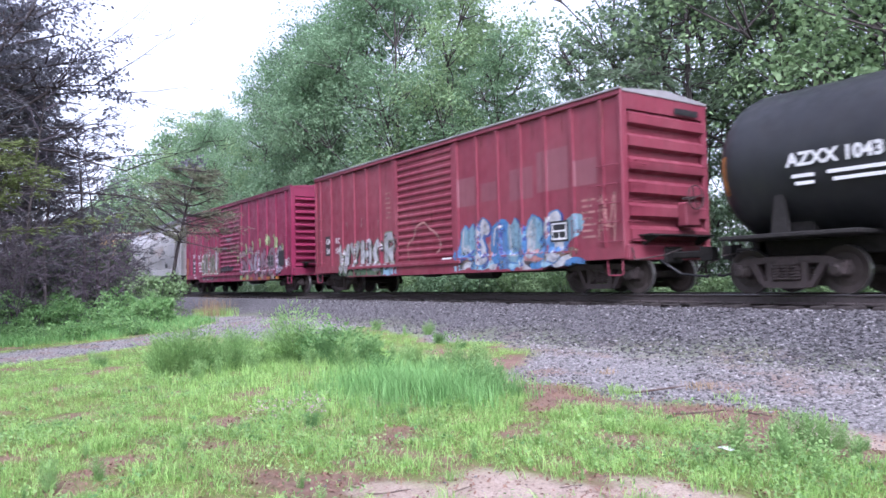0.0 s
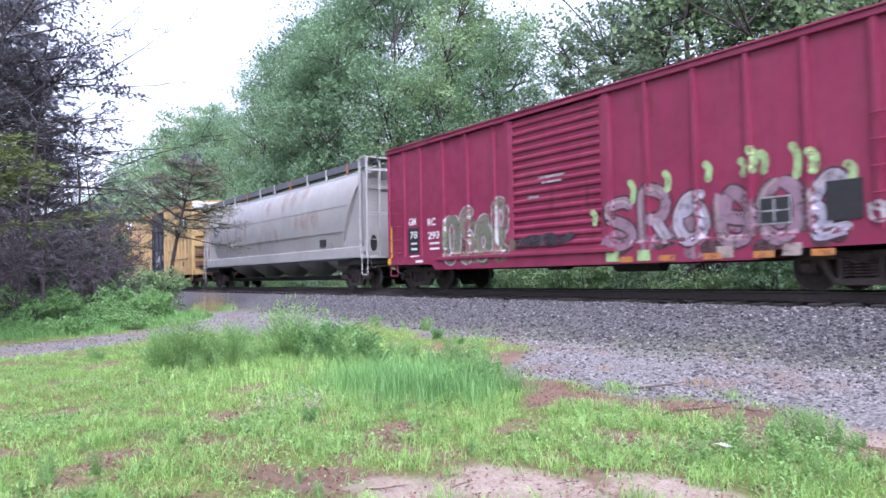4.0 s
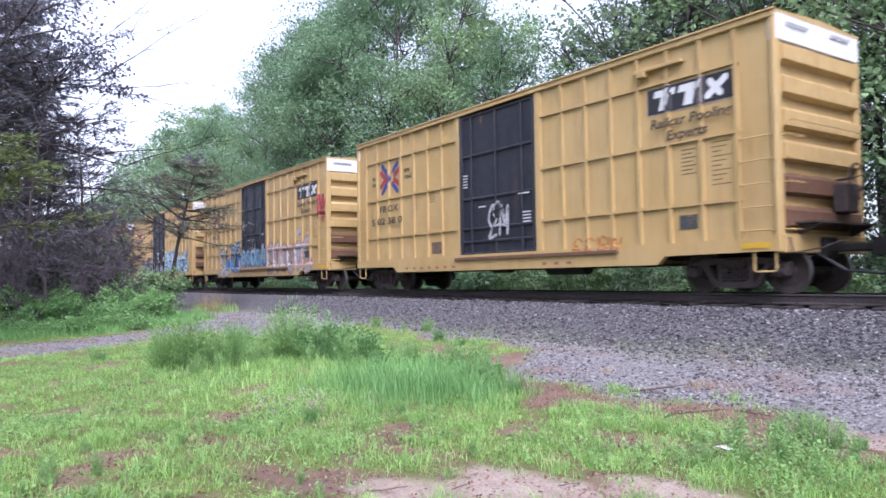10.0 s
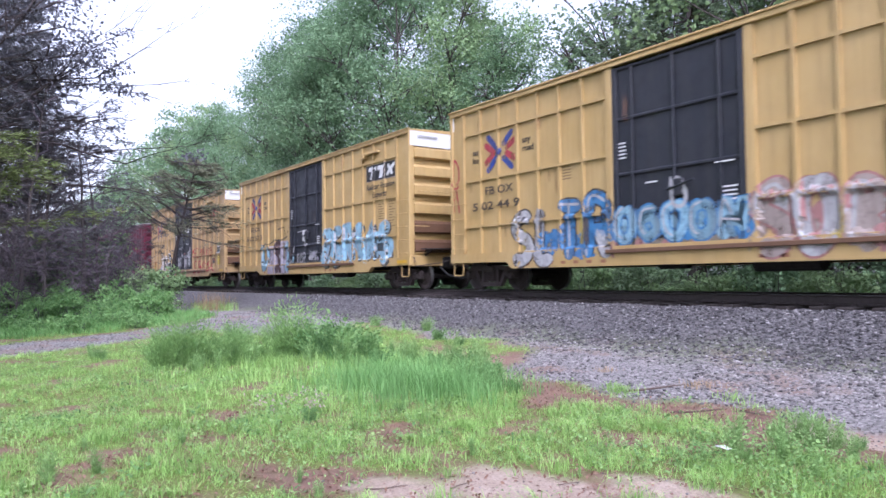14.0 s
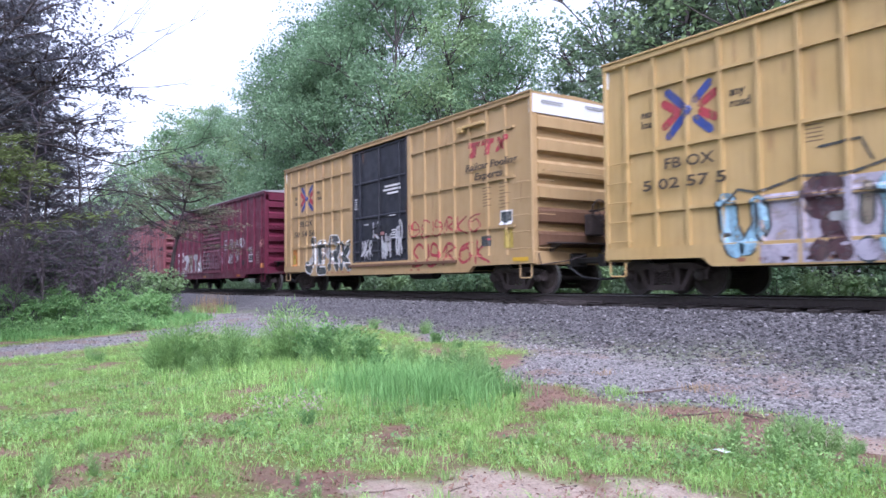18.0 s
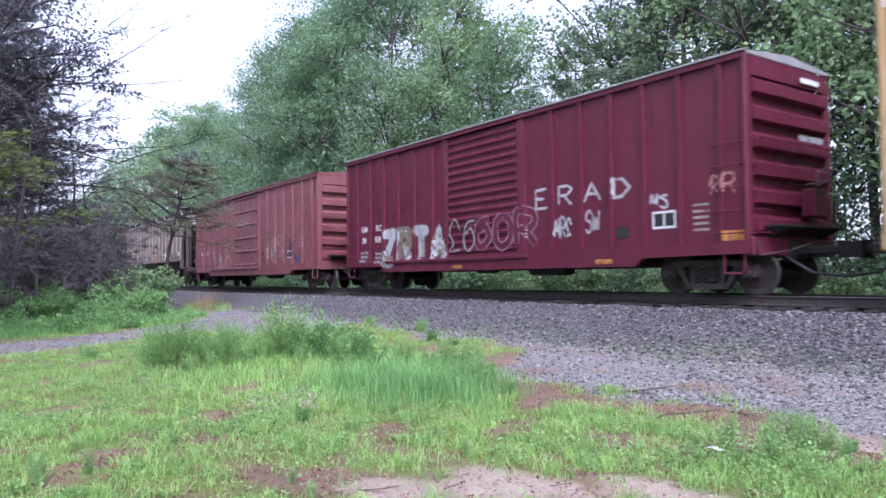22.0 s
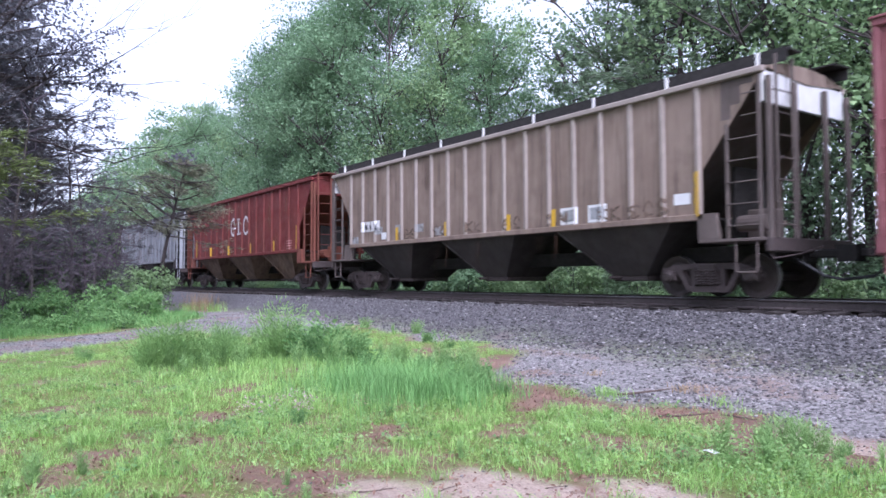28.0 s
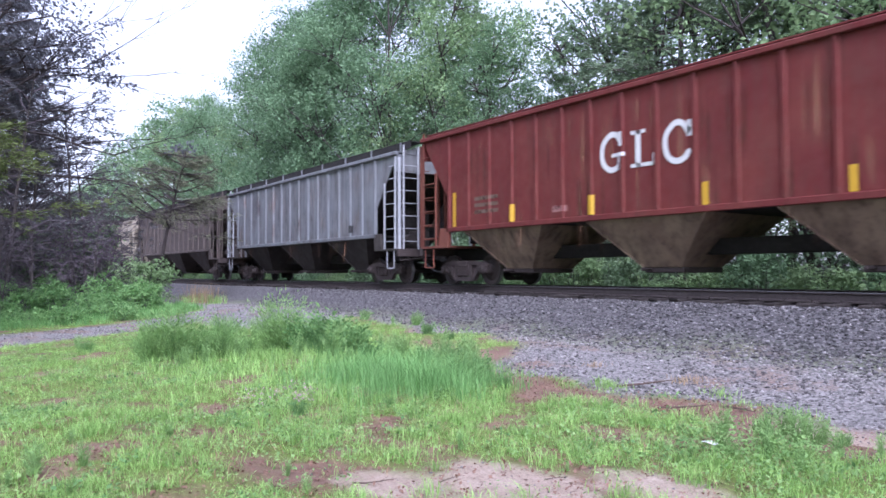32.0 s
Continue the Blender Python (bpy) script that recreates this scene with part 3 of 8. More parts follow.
def sand_keep(x, y):
    return np.clip(sand(x, y) * 0.5 + 0.25 * (np.abs(y - toe(x) + 0.5) < 0.6), 0, 1) * (cover(x, y)[1] < 0.3)


scatter_stones("pebbles", "small pale pebbles on bare soil", 2600, (-6, -1.5, 1.8, 7.2), sand_keep, (0.005, 0.012), "stone_pale", 3)


# ---- freight cars: x along the track, the camera's side at -y, rails at z 0 ----
WHEELSETS = []
CARS = []
SHARED = {}
SURFACE = {}


def shared(key, build):
    if key not in SHARED:
        SHARED[key] = build()
    return SHARED[key]


def wheelset_mesh():
    g = Geo()
    prof = [(0.0, 0.09), (0.05, 0.16), (0.06, 0.3), (0.03, 0.36), (0.02, 0.4), (0.02, 0.425), (0.125, 0.43), (0.125, 0.36), (0.1, 0.3), (0.09, 0.16), (0.12, 0.09)]
    n = 28
    for side in (-1, 1):
        g.loft([[(r * math.cos(2 * math.pi * k / n), side * (0.8 - y), r * math.sin(2 * math.pi * k / n)) for k in range(n)] for y, r in prof], caps=True)
    g.tube([(0, -0.78, 0), (0, 0.78, 0)], 0.08, 10)
    g.tube([(0, -1.02, 0), (0, -0.78, 0)], 0.09, 10)
    g.tube([(0, 0.78, 0), (0, 1.02, 0)], 0.09, 10)
    for side in (-1, 1):
        for k in range(6):
            a = math.pi * k / 3
            x, z = 0.23 * math.cos(a), 0.23 * math.sin(a)
            g.tube([(x, side * 0.69, z), (x, side * 0.76, z)], 0.022, 6)
    me = g.mesh("wheelset")
    me.materials.append(MAT["wheel"])
    me.materials.append(MAT["tread"])
    for p in me.polygons:
        c = p.center
        if abs(math.hypot(c.x, c.z) - 0.427) < 0.012 and 0.66 < abs(c.y) < 0.8:
            p.material_index = 1
    return me


def side_frame_mesh():
    g = Geo()
    top = [(-1.06, 0.44), (-1.06, 0.56), (-0.78, 0.66), (-0.35, 0.69), (0.35, 0.69), (0.78, 0.66), (1.06, 0.56), (1.06, 0.44), (0.74, 0.54), (0.35, 0.58), (-0.35, 0.58), (-0.74, 0.54)]
    g.slab(top, -0.08, 0.08)
    g.slab([(-0.36, 0.12), (0.36, 0.12), (0.42, 0.24), (-0.42, 0.24)], -0.09, 0.09)
    for s in (-1, 1):
        g.slab([(s * 0.74, 0.56), (s * 0.6, 0.58), (s * 0.36, 0.13), (s * 0.46, 0.13)], -0.07, 0.07)
        g.slab([(s * 0.27, 0.6), (s * 0.38, 0.6), (s * 0.38, 0.2), (s * 0.27, 0.2)], -0.08, 0.08)
        g.box(s * 0.889 - 0.15, -0.1, 0.33, s * 0.889 + 0.15, 0.1, 0.57, 0.03)
        g.box(s * 0.889 - 0.2, -0.06, 0.5, s * 0.889 + 0.2, 0.06, 0.6, 0.02)
    return g.mesh("side_frame")


def springs_mesh():
    """One coil spring."""
    g = Geo()
    coil = [(0.075 * math.cos(a), -0.05 + 0.075 * math.sin(a), 0.25 + 0.31 * a / (2 * math.pi * 6)) for a in np.linspace(0, 2 * math.pi * 6, 49)]
    return g.tube(coil, 0.018, 5).mesh("spring")


def cap_mesh():
    g = Geo().tube([(0, 0.0, 0), (0, -0.07, 0), (0, -0.11, 0)], [0.125, 0.12, 0.07], 14)
    for k in range(3):
        a = 2 * math.pi * k / 3 + 0.4
        g.tube([(0.075 * math.cos(a), -0.06, 0.075 * math.sin(a)), (0.075 * math.cos(a), -0.12, 0.075 * math.sin(a))], 0.018, 6)
    return g.mesh("bearing_cap")


def truck(car, x):
    bol = Geo().box(-0.2, -1.1, 0.5, 0.2, 1.1, 0.68, 0.03).tube([(0, 0, 0.66), (0, 0, 0.78)], 0.2, 16)
    for s in (-1, 1):
        bol.box(s * 0.36, -0.85, 0.36, s * 0.42, 0.85, 0.46, 0.02)
    t = part("truck", shared("bolster", lambda: bol.mesh("truck")), "truck", car, "rusty cast steel four-wheel freight truck", at=(x, 0, 0))
    for side in (-1, 1):
        part("side_frame", shared("frame", side_frame_mesh), "truck", t, at=(0, side * 0.97, 0))
        for q in (-0.18, 0.0, 0.18):
            part("spring", shared("spring", springs_mesh), "truck", t, at=(q, -1.0, 0) if side < 0 else pose(q, 1.0, 0, 0, 0, 180))
        for q in (-0.889, 0.889):
            part("bearing_cap", shared("cap", cap_mesh), "wheel", t, at=(q, -1.05, 0.43) if side < 0 else pose(q, 1.05, 0.43, 0, 0, 180))
    for q in (-0.889, 0.889):
        w = part("wheelset", shared("wheelset", wheelset_mesh), "wheel", t, "brown steel wheels on an axle, treads worn bright", at=(q, 0, 0.43), smooth=False)
        WHEELSETS.append(w)
    return t


def coupler(car, x_end, s, reach):
    """The drawbar, knuckle and hoses at one end; reach: where it meets the next car."""
    g = Geo().box(s * (x_end - 0.7), -0.08, 0.76, s * (reach - 0.28), 0.08, 0.92, 0.03)
    g.box(s * (x_end - 0.1), -0.3, 0.66, s * (x_end + 0.12), 0.3, 1.04, 0.04)
    g.slab([(s * (reach - 0.3), 0.68), (s * (reach - 0.3), 1.0), (s * (reach - 0.02), 0.98), (s * (reach - 0.02), 0.7)], -0.17 if s > 0 else 0.02, -0.02 if s > 0 else 0.17)
    g.slab([(s * (reach - 0.3), 0.7), (s * (reach - 0.3), 0.98), (s * (reach - 0.1), 0.98), (s * (reach - 0.1), 0.7)], 0.04 if s > 0 else -0.2, 0.2 if s > 0 else -0.04)
    part("coupler", g, "under", car, "rusty steel knuckle coupler")
    h = Geo().tube([(s * x_end, -0.42, 0.78), (s * (x_end + 0.25), -0.42, 0.62), (s * (x_end + 0.55), -0.36, 0.42), (s * (reach - 0.1), -0.3, 0.36), (s * reach, -0.28, 0.38)], 0.03, 6)
    part("air_hose", h, "black", car)
    lever = Geo().tube([(s * (x_end + 0.12), -1.42, 1.02), (s * (x_end + 0.16), -1.38, 0.74), (s * (x_end + 0.2), -0.5, 0.84), (s * (x_end + 0.4), -0.1, 0.98)], 0.017, 5)
    part("uncoupling_lever", lever, "truck", car)


def stirrup(car, x, material, s=-1, w=0.42, z0=0.78, z1=0.42, y=1.46):
    part("sill_step", shared((material, "step", w, z0, z1), lambda: Geo().tube([(-w / 2, 0, z0), (-w / 2, 0, z1 + 0.03), (-w / 2 + 0.03, 0, z1), (w / 2 - 0.03, 0, z1), (w / 2, 0, z1 + 0.03), (w / 2, 0, z0)], 0.02, 5).mesh("sill_step")),
         material, car, at=(x, s * y, 0))


def rung(car, p0, p1, material, out=(0, -0.07, 0)):
    """A grab iron: a bar that stands off its wall on two feet."""
    p0, p1, o = Vector(p0), Vector(p1), Vector(out)
    d = p1 - p0
    key = (material, "rung", tuple(round(v, 3) for v in d), tuple(out))
    me = shared(key, lambda: Geo().tube([(0, 0, 0), o, d + o, d], 0.014, 5).mesh("grab_iron"))
    part("grab_iron", me, material, car, at=p0)


def underframe(car, half, deep, truck_x):
    g = Geo().box(-half + 0.1, -0.25, 0.72, half - 0.1, 0.25, 1.05, 0.02)
    part("centre_sill", g, "under", car)
    beam = shared("crossbearer", lambda: Geo().slab([(-0.06, 1.0), (0.06, 1.0), (0.06, 0.7), (-0.06, 0.7)], -1.35, 1.35).mesh("crossbearer"))
    for x in (-4.6, -2.6, -0.9, 0.9, 2.6, 4.6):
        part("crossbearer", beam, "under", car, at=(x, 0, 0))
    for s in (-1, 1):
        part("body_bolster", shared("body_bolster", lambda: Geo().box(-0.2, -1.4, 0.78, 0.2, 1.4, 1.0).mesh("body_bolster")), "under", car, at=(s * truck_x, 0, 0))
    k = Geo().box(-half, -1.42, 0.98, half, 1.42, 1.06)
    part("floor_pan", k, "under", car)
    t = Geo().tube([(1.2, -0.75, 0.62), (2.5, -0.75, 0.62)], 0.2, 14)
    part("brake_reservoir", t, "under", car)
    part("brake_cylinder", Geo().tube([(-1.0, -0.8, 0.66), (-0.3, -0.8, 0.66)], 0.16, 12), "under", car)
    part("brake_rod", Geo().tube([(-5.5, -0.5, 0.6), (5.5, -0.5, 0.6)], 0.03, 5), "under", car)
    part("train_pipe", Geo().tube([(-5.8, -0.95, 0.78), (5.8, -0.95, 0.78)], 0.025, 5), "under", car)


def boxcar(name, label, paint, lead, trail, eave, style, door_paint=None, roof="roof", end_ribs=5, posts=0.92, group="", door_ribs=15, end_paint=None, strip=False, post_list=None, door_lead=1.52):
    half = (lead - trail) / 2
    mid = (lead + trail) / 2
    car = thing(name, label, "freight car", group)
    CARS.append((car, mid))
    zb, door_paint, end_paint = 0.78, door_paint or paint, end_paint or paint
    truck_x = half - 1.2
    wall, post_y = 1.44, 1.5
    d0, d1 = -1.7, door_lead
    # shell: two side walls with their thickness, closed by ends and roof
    for s in (-1, 1):
        part("side_wall", Geo().box(-half + 0.04, s * wall, zb + 0.2, d0, s * (wall - 0.05), eave - 0.06), paint, car)
        part("side_wall", Geo().box(d1, s * wall, zb + 0.2, half - 0.04, s * (wall - 0.05), eave - 0.06), paint, car)
        part("top_chord", Geo().box(-half, s * (post_y + 0.015), eave - 0.13, half, s * (wall - 0.04), eave, 0.015), paint, car)
        fish = [(-half, zb), (-half, zb + 0.24), (half, zb + 0.24), (half, zb), (5.35, zb - 0.02), (5.15, zb - 0.19), (-5.15, zb - 0.19), (-5.35, zb - 0.02)]
        part("side_sill", Geo().slab(fish, s * (post_y + 0.005), s * (wall - 0.06)), paint, car)
    # posts
    xs = []
    x = d1 + 0.14
    while x < half - 0.3:
        xs.append(x)
        x += posts
    x = d0 - 0.14
    while x > -half + 0.3:
        xs.append(x)
        x -= posts
    xs = post_list or xs
    w = 0.09 if style == "grid" else 0.11
    SURFACE[car.name] = (sorted(xs), (d0, d1), style == "grid")
    post = shared((paint, "post", eave, w), lambda: Geo().loft([[(-w / 2, 0, z), (-w * 0.44, -(post_y - wall), z), (w * 0.44, -(post_y - wall), z), (w / 2, 0, z)] for z in (zb + 0.22, eave - 0.11)]).mesh("side_post"))
    for q in xs:
        part("side_post", post, paint, car, at=(q, -wall, 0))
    for s in (-1, 1):
        part("corner_post", Geo().box(s * (half - 0.1), -post_y - 0.003, zb + 0.2, s * half, -1.3, eave - 0.1, 0.02), paint, car)
        part("corner_post", Geo().box(s * (half - 0.1), post_y, zb + 0.2, s * half, 1.3, eave - 0.1, 0.02), paint, car)
    if style == "grid":
        for z in (4.32, 3.03, 1.76):
            for a, b in ((d1 + 0.14, half - 0.72), (-half + 0.72, d0 - 0.1)):
                part("girt", Geo().slab([(a, z - 0.035), (a, z + 0.035), (b, z + 0.035), (b, z - 0.035)], -wall + 0.002, -post_y + 0.006), paint, car)
    # sliding door
    dz0, dz1 = zb + 0.2, eave - 0.16
    for s in (-1, 1):
        door = part("door", Geo().box(d0 + 0.03, s * (wall + 0.005), dz0, d1 - 0.03, s * (wall - 0.06), dz1), door_paint, car, "sliding plug door")
        if s > 0:
            continue
        if style == "grid":
            bars = [(z, 0.05) for z in (dz0 + 0.05, 1.36, 1.72, 2.55, 3.75, dz1 - 0.05)]
            for xx in (d0 + 0.12, d0 + 0.55, (d0 + d1) / 2, d1 - 0.55, d1 - 0.12):
                part("door_rod", Geo().box(xx - 0.03, -wall, dz0 + 0.02, xx + 0.03, -post_y - 0.004, dz1 - 0.02, 0.012), door_paint, door)
            part("door_latch", Geo().box(-0.1, -wall, 1.95, 0.12, -1.53, 2.3, 0.02).tube([(-0.25, -1.53, 2.1), (0.4, -1.53, 2.24)], 0.02, 6), door_paint, door)
        elif door_ribs > 8:
            n = door_ribs
            bars = [(dz0 + 0.15 + (dz1 - dz0 - 0.3) * k / (n - 1), 0.07) for k in range(n)]
        else:
            n = door_ribs
            bars = [(dz0 + 0.1 + (dz1 - dz0 - 0.2) * k / (n - 1), 0.05) for k in range(n)]
        for z, h in bars:
            part("door_rib", Geo().loft([[(xx, -wall - 0.004, z - h), (xx, -post_y + 0.012, z - h * 0.35), (xx, -post_y + 0.012, z + h * 0.35), (xx, -wall - 0.004, z + h)] for xx in (d0 + 0.09, d1 - 0.09)]), door_paint, door)
        for xx in (d0 + 0.06, d1 - 0.06):
            part("door_stile", Geo().box(xx - 0.05, -wall, dz0, xx + 0.05, -post_y + 0.002, dz1, 0.012), door_paint, door)
        part("door_track", Geo().box(-5.2 if style != "grid" else d0 - 2.6, -post_y - 0.04, dz1 + 0.03, d1 + 0.25, -wall, dz1 + 0.09, 0.01), paint, car)
        part("door_track", Geo().box(-5.0 if style != "grid" else d0 - 0.2, -post_y - 0.06, dz0 - 0.12, d1 + 2.6 if style == "grid" else d1 + 0.3, -wall, dz0 - 0.03, 0.01), "end_rust" if style == "grid" else paint, car)
    for xx in (d0 - 0.06, d1 + 0.06):
        part("door_post", Geo().box(xx - 0.08, -post_y - 0.006, zb + 0.2, xx + 0.08, -wall, eave - 0.1, 0.012), paint, car)
    # ends: pressed steel, horizontal bulges
    peak = 0.03 if strip else 0.10
    for s in (-1, 1):
        g = Geo().slab([(s * (half - 0.16), zb + 0.1), (s * (half - 0.16), eave - 0.02), (s * (half - 0.1), eave - 0.02), (s * (half - 0.1), zb + 0.1)], -1.42, 1.42)
        end = part("end_wall", g, end_paint, car)
        lo, hi = 1.0, eave - (0.5 if strip else 0.42)
        step = (hi - lo) / end_ribs
        for k in range(end_ribs):
            z = lo + step * k
            a, b = s * (half - 0.1), s * (half + 0.05)
            gap = step * 0.30
            g = Geo()
            lo_z, hi_z = z + gap, z + step
            rows = [(lo_z, a), (lo_z + 0.05, b), (hi_z - 0.10, b), (hi_z, a)]
            g.loft([[(xx, -1.32, zz) for zz, xx in rows], [(xx, 1.32, zz) for zz, xx in rows]])
            part("end_rib", g, "end_rust" if strip and k < 2 else end_paint, end)
        gable = [(-1.46, eave - 0.42 if not strip else eave - 0.52), (-1.46, eave - 0.01), (0, eave + peak), (1.46, eave - 0.01), (1.46, eave - 0.42 if not strip else eave - 0.52)]
        part("gable", Geo().loft([[(s * xx, y, z) for y, z in gable] for xx in (half - 0.14, half + (0.015 if strip else 0.0))]), "white" if strip else end_paint, end)
    # roof
    g = Geo().loft([[(x, -1.5, eave), (x, 0, eave + peak + 0.03), (x, 1.5, eave), (x, 1.46, eave - 0.05), (x, -1.46, eave - 0.05)] for x in (-half - 0.02, half + 0.02)])
    rf = part("roof", g, roof, car)
    seam = shared((roof, "seam", peak), lambda: Geo().loft([[(x, -1.5, 0.012), (x, 0, peak + 0.055), (x, 1.5, 0.012), (x, 1.5, -0.01), (x, 0, peak + 0.01), (x, -1.5, -0.01)] for x in (-0.03, 0.03)]).mesh("roof_seam"))
    for k in range(13):
        part("roof_seam", seam, roof, rf, at=(-half + 0.6 + k * (2 * half - 1.2) / 12, 0, eave))
    part("roof_edge", Geo().box(-half - 0.02, -1.545, eave - 0.012, half + 0.02, -1.47, eave + 0.03, 0.008), roof if not strip else paint, rf)
    # hardware
    underframe(car, half, 0.2, truck_x)
    for s in (-1, 1):
        truck(car, s * truck_x)
        coupler(car, half, s, half + 1.2)
        stirrup(car, s * (half - 0.32), paint)
    for k in range(5):
        z = 1.16 + k * 0.42
        rung(car, (half - 0.72, -wall, z), (half - 0.14, -wall, z), paint, (0, -0.1, 0))
        rung(car, (-half + 0.14, -wall, z), (-half + 0.72, -wall, z), paint, (0, -0.1, 0))
        rung(car, (half - 0.02, -1.36, z), (half - 0.02, -0.86, z), paint, (0.14, 0, 0))
    rung(car, (half, -1.2, 2.9 if not strip else 3.1), (half, 1.2, 2.9 if not strip else 3.1), paint, (0.15, 0, 0))
    # brake gear on the leading end
    gear = Geo().box(half + 0.03, 0.25, 1.5, half + 0.28, 0.75, 2.05, 0.03)
    part("brake_housing", gear, "truck" if strip else end_paint, car)
    ring = [(half + 0.36, 0.5 + 0.27 * math.cos(a), 2.15 + 0.27 * math.sin(a)) for a in np.linspace(0, 2 * math.pi, 21)]
    wheel = Geo().tube(ring, 0.018, 5, False)
    for a in (0.3, 1.87, 3.44, 5.0):
        wheel.tube([(half + 0.32, 0.5, 2.15), (half + 0.36, 0.5 + 0.26 * math.cos(a), 2.15 + 0.26 * math.sin(a))], 0.014, 5)
    wheel.tube([(half, 0.5, 2.15), (half + 0.34, 0.5, 2.15)], 0.03, 6)
    part("brake_wheel", wheel, "truck", car)
    plat = Geo()
    for k in range(5):
        plat.box(half + 0.03 + k * 0.08, -1.1, 1.27, half + 0.09 + k * 0.08, 1.1, 1.3)
    plat.slab([(half, 1.05), (half + 0.4, 1.24), (half + 0.4, 1.27), (half, 1.27)], -0.95, -0.9)
    plat.slab([(half, 1.05), (half + 0.4, 1.24), (half + 0.4, 1.27), (half, 1.27)], 0.9, 0.95)
    part("end_platform", plat, "under" if not strip else "truck", car)
    part("end_beam", Geo().box(half - 0.1, -1.44, 0.74, half + 0.06, 1.44, 1.08, 0.02), end_paint, car)
    part("end_beam", Geo().box(-half + 0.1, -1.44, 0.74, -half - 0.06, 1.44, 1.08, 0.02), end_paint, car)
    return car


def hopper(name, label, paint, lead, trail, top, posts=16, bottom_paint=None, end_paint=None, cage=None, walkway="under", group="", post_paint=None, deck=None, high_board=True):
    """Covered hopper with upright side posts, sloping ends and four outlets."""
    half = (lead - trail) / 2
    car = thing(name, label, "freight car", group)
    CARS.append((car, (lead + trail) / 2))
    end_paint, cage, bottom_paint = end_paint or paint, cage or paint, bottom_paint or paint
    zb, wall, xb = 1.6, 1.44, half - 1.32
    side = [(-xb, zb), (xb, zb), (xb, zb + 0.85), (half - 0.05, top), (-half + 0.05, top), (-xb, zb + 0.85)]
    for s in (-1, 1):
        part("side_wall", Geo().slab(side, s * wall, s * (wall - 0.04)), paint, car)
        part("top_chord", Geo().box(-half, s * 1.53, top - 0.02, half, s * (wall - 0.05), top + 0.1, 0.02), post_paint or paint, car)
        part("side_sill", Geo().box(-xb - 0.05, s * 1.5, zb - 0.1, xb + 0.05, s * (wall - 0.06), zb + 0.03, 0.015), paint, car)
    post_paint, deck = post_paint or paint, deck or end_paint
    post = shared((paint, "hpost", top), lambda: Geo().loft([[(-0.06, 0, z), (-0.035, -0.06, z), (0.035, -0.06, z), (0.06, 0, z)] for z in (zb + 0.02, top - 0.01)]).mesh("side_post"))
    SURFACE[car.name] = ([-xb + 0.06 + (2 * xb - 0.12) * k / (posts - 1) for k in range(posts)], None, False)
    for k in range(posts):
        part("side_post", post, post_paint, car, at=(-xb + 0.06 + (2 * xb - 0.12) * k / (posts - 1), -wall, 0))
    # sloping end sheets, and the roof
    for s in (-1, 1):
        g = Geo().slab([(s * (half - 0.05), top), (s * (half - 0.12), top), (s * (half - 2.95), 1.56), (s * (half - 2.85), 1.56)], -1.42, 1.42)
        part("slope_sheet", g, deck, car)
        part("end_sheet", Geo().box(s * (half - 0.1), -1.44, top - 0.55, s * (half - 0.02), 1.44, top + 0.02), end_paint, car)
        g = Geo().slab([(s * (half - 1.25), 1.2), (s * (half - 1.18), 1.2), (s * (half - 1.18), 2.6), (s * (half - 1.25), 2.6)], -0.55, 0.55)
        part("end_bulkhead", g, "under", car)
    g = Geo().loft([[(x, -1.5, top + 0.08), (x, -0.75, top + 0.24), (x, 0, top + 0.28), (x, 0.75, top + 0.24), (x, 1.5, top + 0.08), (x, 0, top - 0.05)] for x in (-half, half)])
    part("roof", g, paint, car)
    hatch = shared((paint, "hatch", top), lambda: Geo().box(-1.4, -0.33, 0, 1.4, 0.33, 0.12, 0.03).mesh("roof_hatch"))
    for k in range(5):
        part("roof_hatch", hatch, paint, car, at=(-half + 1.8 + k * (2 * half - 3.6) / 4, 0, top + 0.27))
    up = top + (0.4 if high_board else 0.26)
    for s in (-1, 1):
        b = Geo().slab([(-half - 0.25, up), (-half - 0.25, up + 0.03), (half + 0.25, up + 0.03), (half + 0.25, up)], s * 0.62, s * 1.1)
        rb = part("running_board", b, walkway, car, "steel roof walkway")
        if high_board:
            part("toe_board", Geo().box(-half - 0.25, s * 1.1, top + 0.18, half + 0.25, s * 1.12, top + 0.44), walkway, rb)
            for k in range(9):
                part("board_bracket", Geo().box(-half + 0.3 + k * (2 * half - 0.6) / 8 - 0.03, s * 1.05, top + 0.1, -half + 0.3 + k * (2 * half - 0.6) / 8 + 0.03, s * 1.16, top + 0.44), end_paint, rb)
    # outlets
    n = 3
    pitch = (2 * xb) / n
    for k in range(n):
        cx = -xb + pitch * (k + 0.5)
        h = pitch * 0.34
        g = Geo().loft([[(cx - h, -1.42, zb - 0.08), (cx + h, -1.42, zb - 0.08), (cx + h, 1.42, zb - 0.08), (cx - h, 1.42, zb - 0.08)],
                        [(cx - 0.46, -0.74, 0.46), (cx + 0.46, -0.74, 0.46), (cx + 0.46, 0.74, 0.46), (cx - 0.46, 0.74, 0.46)]])
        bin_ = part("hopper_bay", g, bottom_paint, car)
        for side in (-1, 1):
            part("bay_flange", Geo().tube([(cx + side * h, -1.43, zb - 0.1), (cx + side * 0.47, -0.75, 0.46)], 0.022, 4), bottom_paint, bin_)
        part("outlet_gate", Geo().box(cx - 0.5, -0.72, 0.34, cx + 0.5, 0.72, 0.46, 0.02).tube([(cx - 0.3, -1.05, 0.42), (cx - 0.3, -0.7, 0.42)], 0.04, 6), "truck", bin_)
